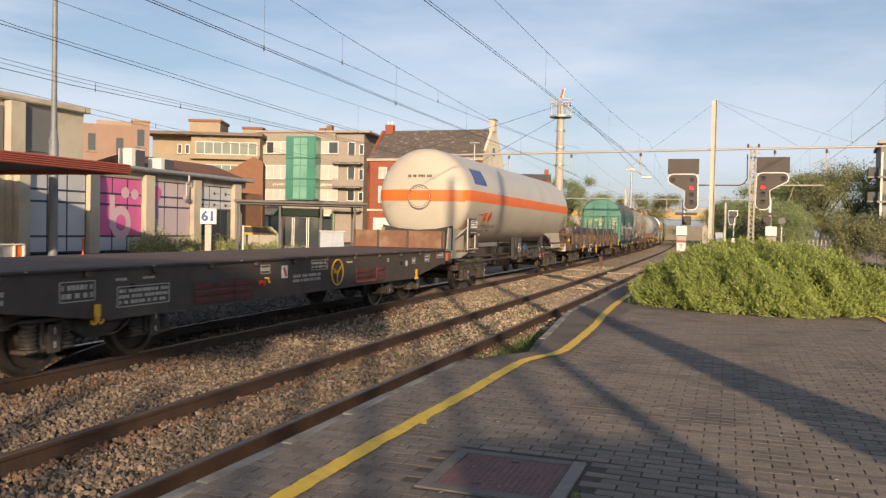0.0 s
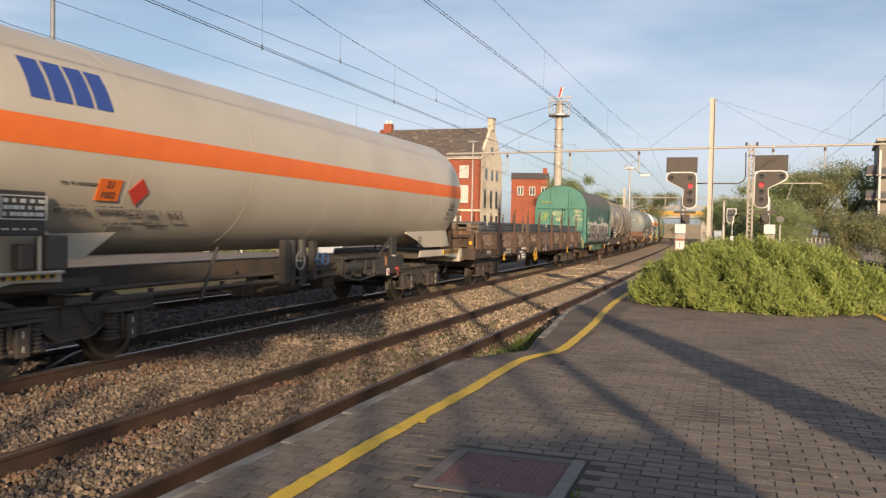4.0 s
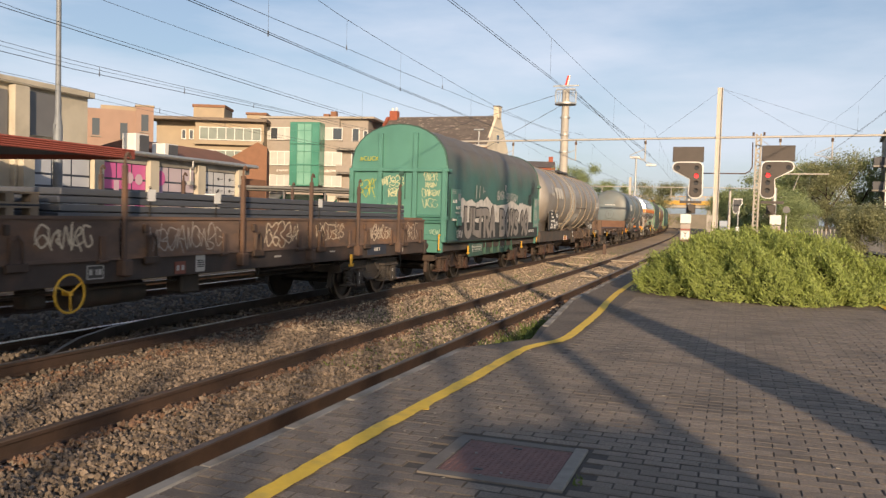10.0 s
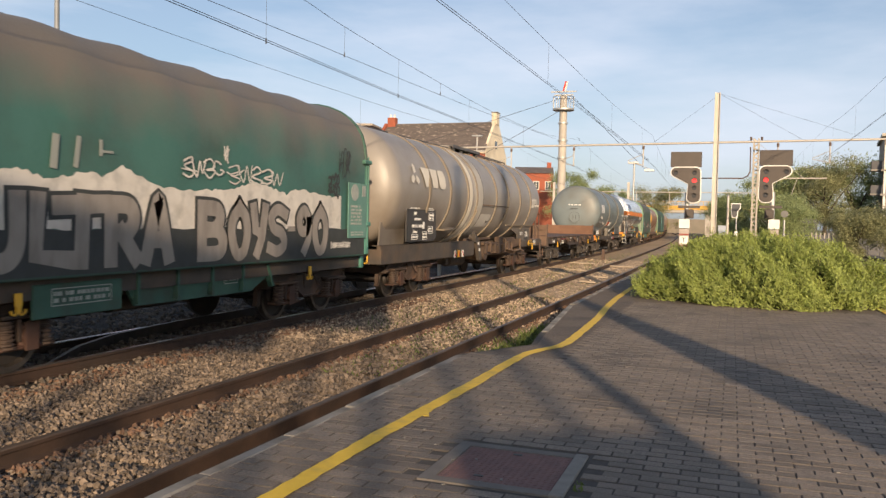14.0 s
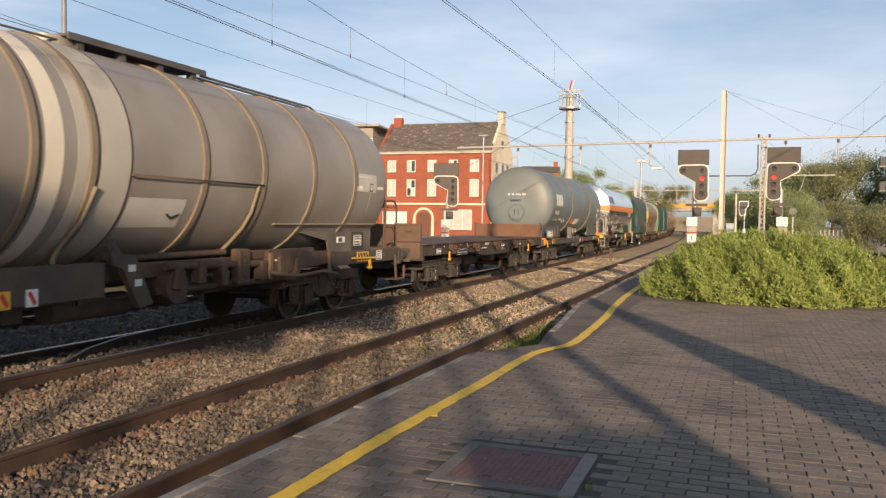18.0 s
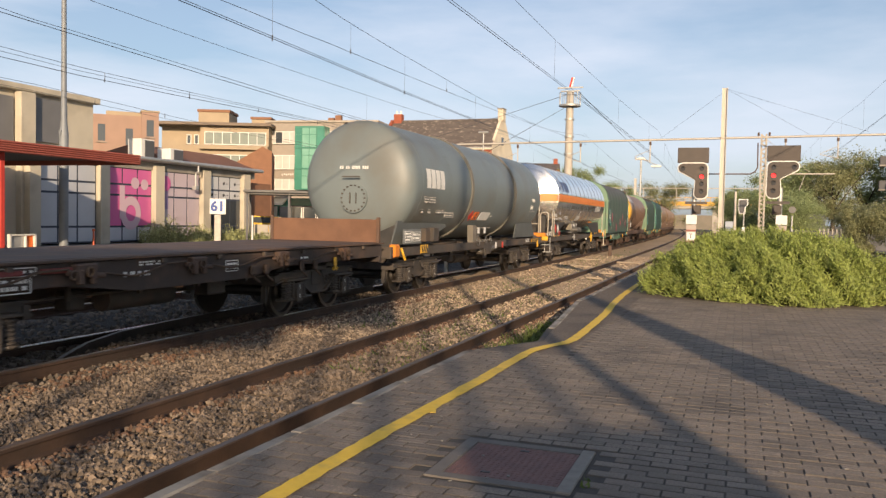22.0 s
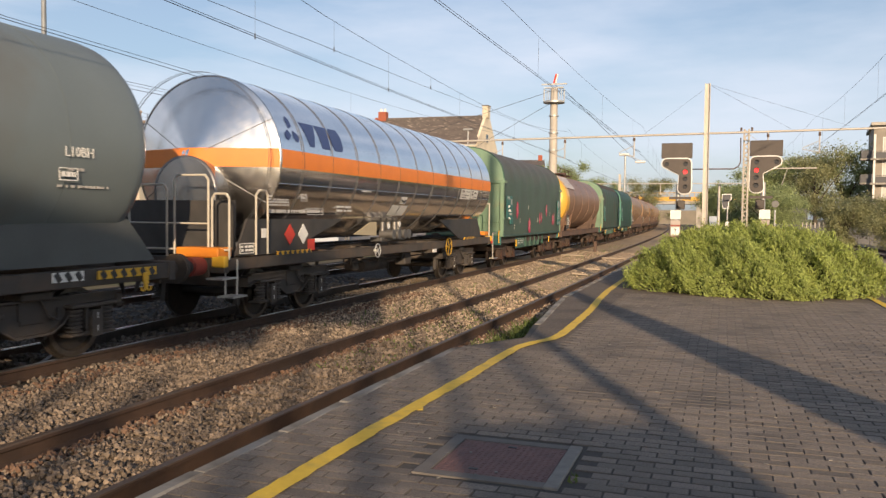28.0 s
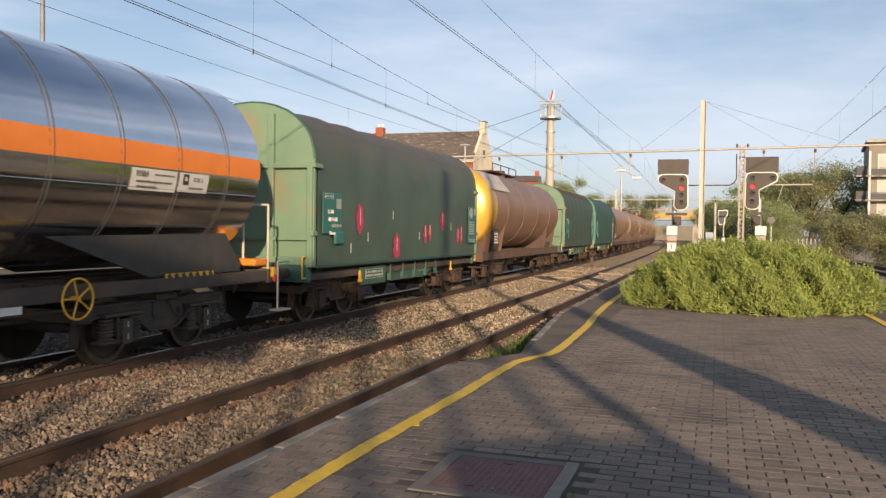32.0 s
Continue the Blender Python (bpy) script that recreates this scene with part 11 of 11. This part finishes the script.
    bars(w, math.sqrt(r * r - 0.36 ** 2) + 0.014, 5.35, 2.46, 0.34, 0.035, 1, grey, 152)
    part("label_mark", Shape().prism_x([(-0.46, 2.28), (-0.32, 2.22), (-0.18, 2.28), (-0.18, 2.24), (-0.32, 2.18), (-0.46, 2.24)], math.sqrt(r * r - 0.6 ** 2) + 0.006, math.sqrt(r * r - 0.6 ** 2) + 0.022), BLACK, w)
    pale = plain("thin_pale_print", (0.42, 0.42, 0.42), 0.6)
    for i, (y, z, wd, ht, rows, fb) in enumerate(((-6.1, -0.72, 0.7, 0.20, 4, False), (-5.6, -0.90, 1.3, 0.12, 1, False), (-5.3, -0.62, 0.14, 0.14, 2, True), (-4.6, -0.86, 0.6, 0.16, 2, True), (-3.4, -0.80, 0.7, 0.22, 3, False), (-2.6, -0.45, 0.5, 0.05, 1, False))):
        bars(w, math.sqrt(r * r - z * z) + 0.014, y, cz + z, wd, ht, rows, pale, 140 + i, frame_bar=fb)
    for i, (y, mt) in enumerate(((-5.56, REDP), (-5.06, WHITE))):
        part("hazard_plate", Shape().box(0, 0, 0, 0.012, 0.27, 0.27, rx=45), mt, w, "diamond hazard label", pose(1.235, y, 1.51))
    part("hazard_plate", Shape().box(1.235, -4.74, 1.30, 0.012, 0.26, 0.22), REDP, w, "red warning plate")
    part("label_plate", Shape().box(1.235, -6.42, 1.55, 0.012, 0.2, 0.16), WHITE, w, "white warning label")
    part("data_panel", Shape().box(1.30, -7.1, 1.30, 0.02, 0.5, 0.2), BLACK, w)
    bars(w, 1.315, -7.1, 1.31, 0.36, 0.12, 2, WHITE, 155, frame_bar=True)
    part("brake_panel", Shape().box(1.28, l / 2 - 5.5, 1.0, 0.02, 0.3, 0.25), WHITE, w, "red and white plate")
    blue = plain("dark_blue_sign", (0.03, 0.05, 0.16), 0.4)
    mark(w, 3, blue, r, cz, -5.85, cz + 0.52, "dark blue owner's mark of plain blocks", 0.46)
    return w


def olive_hood_wagon():
    w = hood_wagon(72.85, 83.75, "faded green hooded wagon with pink sprayed dabs", GREEN2, SOOTY2, SOOTY2, 2)
    pink = plain("crimson_spray", (0.42, 0.03, 0.09), 0.6)
    pale = plain("pale_drip", (0.55, 0.52, 0.45), 0.7)
    for y, z, wd, ht in ((-3.35, 2.12, 0.36, 0.66), (-1.24, 1.50, 0.42, 0.62), (0.75, 1.80, 0.26, 0.52), (1.10, 1.84, 0.22, 0.46), (2.13, 2.16, 0.34, 0.55), (3.55, 1.75, 0.26, 0.5), (3.88, 1.78, 0.22, 0.62)):
        wd, ht = wd * 1.25, ht * 1.1
        pts = [(1.440, y + wd / 2 * math.cos(a / 18 * 6.283) * (0.8 + 0.2 * math.sin(a * 2.1 + y)), z + ht / 2 * math.sin(a / 18 * 6.283) * (0.88 + 0.12 * math.cos(a * 1.7 + y))) for a in range(18)]
        part("graffiti", Shape().add(pts, [tuple(range(18))]), pink, w, "crimson sprayed dab")
        part("graffiti", Shape().box(1.443, y + 0.02, z + 0.05, 0.003, 0.025, ht * 0.5), pale, w, "pale drip")
    for y, z in ((-1.48, 2.24), (-2.92, 1.73), (-3.79, 1.5), (0.3, 1.75), (2.9, 2.0)):
        part("graffiti", Shape().box(1.441, y, z, 0.003, 0.04, 0.2), pale, w, "pale drip")
    for i, (tx, sz, dz) in enumerate((("31 RIV", 0.12, 0.06), ("80 D-LNS", 0.12, -0.09), ("Shimmns", 0.10, -0.36))):
        wording("lettering", tx, sz, WHITE, w, pose(1.490, -(83.75 - 72.85) / 2 + 0.62 + (0.10 if i else 0), 2.17 + dz, 90, 0, 90), sx=0.8)
    return w


def brown_tank_wagon(y0, y1, end=None, body=None, label="brown tank wagon", seed=0):
    w = wagon("tank_wagon", label, y0, y1)
    l = y1 - y0
    r, cz, d, tl = 1.46, 2.70, 0.5, l - 0.7
    body = body or BROWNTANK
    tank(w, tl, r, cz, d, body, "cylindrical tank")
    if end:
        part("end_cap", Shape().lathe_y([(y - 0.004, q * 1.003) for y, q in tank_profile(tl, r, d)[:11]] + [(-tl / 2 + d + 0.55, r * 1.003)], 0, cz, 48), end, w, "near end coloured yellow for the sun glint")
    for y in (-tl * 0.3, -tl * 0.1, tl * 0.1, tl * 0.3):
        ring(w, y, r, cz, 0.03, body, "hoop", proud=0.012)
    part("roof_walk", Shape().box(0, 0, cz + r + 0.12, 0.6, 4.0, 0.05).cyl((0, 0, cz + r - 0.05), (0, 0, cz + r + 0.25), 0.3, 14), BROWNSTEEL, w)
    sh = Shape()
    for y in (-2.0, -0.7, 0.7, 2.0):
        sh.cyl((0.3, y, cz + r + 0.1), (0.3, y, cz + r + 0.42), 0.02, 6)
    sh.cyl((0.3, -2.0, cz + r + 0.42), (0.3, 2.0, cz + r + 0.42), 0.02, 6)
    part("roof_rail", sh, BROWNSTEEL, w)
    underframe(w, l, BROWNSTEEL, 1.03, 0.28)
    for e in (-1, 1):
        saddle(w, e * (l / 2 - 2.0), r, cz, BROWNSTEEL, 1.8, 1.16)
        add_bogie(w, e * (l / 2 - 2.2), BROWNSTEEL)
    part("notice_board", Shape().box(1.34, -l / 2 + 1.6, 1.62, 0.03, 0.7, 0.7), BLACK, w)
    bars(w, 1.36, -l / 2 + 1.6, 1.65, 0.5, 0.4, 4, WHITE, 200 + seed)
    buffers(w, l)
    brake_gear(w, l)
    return w


front_flat()
gas_wagon()
low_side_wagon()
green_graffiti_wagon()
grey_tank_wagon()
second_flat()
slate_tank_wagon()
chrome_tank_wagon()
olive_hood_wagon()
_b = brown_tank_wagon(84.95, 98.7, SUN_GLINT_END, None, "brown tank wagon with a yellow sun glint painted on its end", 1)
shield(_b, 1.10, -4.6, 3.65, 2.6, 0.8, surf("faded_sign_white", (0.55, 0.50, 0.46), (0.45, 0.40, 0.38), 4, 0.6), "sign_panel", "faded white sign with red bars").rotation_euler = (0, radians(-40), 0)
hood_wagon(99.9, 110.5, "green hooded wagon with dim scribbles", GREEN2, TARP2, TARPTOP, 3)
hood_wagon(111.7, 122.3, "blue-green hooded wagon with dim scribbles", GREEN, TARP, TARP, 4)
TAN = surf("tan_tank_paint", (0.30, 0.19, 0.11), (0.24, 0.155, 0.095), 1.0, 0.45, 0, 0.05, dirt=(0.16, 0.10, 0.07))
_t = brown_tank_wagon(123.5, 138.0, None, TAN, "tan cylindrical tank wagon on a rusty frame", 5)
for _k in range(1, 8):
    _y = 130.75 + _k * 15.7
    _c = copy_thing(_t, along(TRAIN_X, _y))
    WAGONS.append((_c, _y))


def motions():
    """The train rolls towards and past the camera, slowing a little; wheels turn with it."""
    for w, y in WAGONS:
        walk(w, [(t, along(TRAIN_X, y - S(t))) for t in range(33)])
    for ws in WHEELS:
        rest = ws.matrix_basis.copy()
        walk(ws, [(min(32.0, k * 0.1333333), rest @ pose(0, 0, 0, math.degrees(S(k * 0.1333333) / 0.46) % 360, 0, 0)) for k in range(241)])


motions()
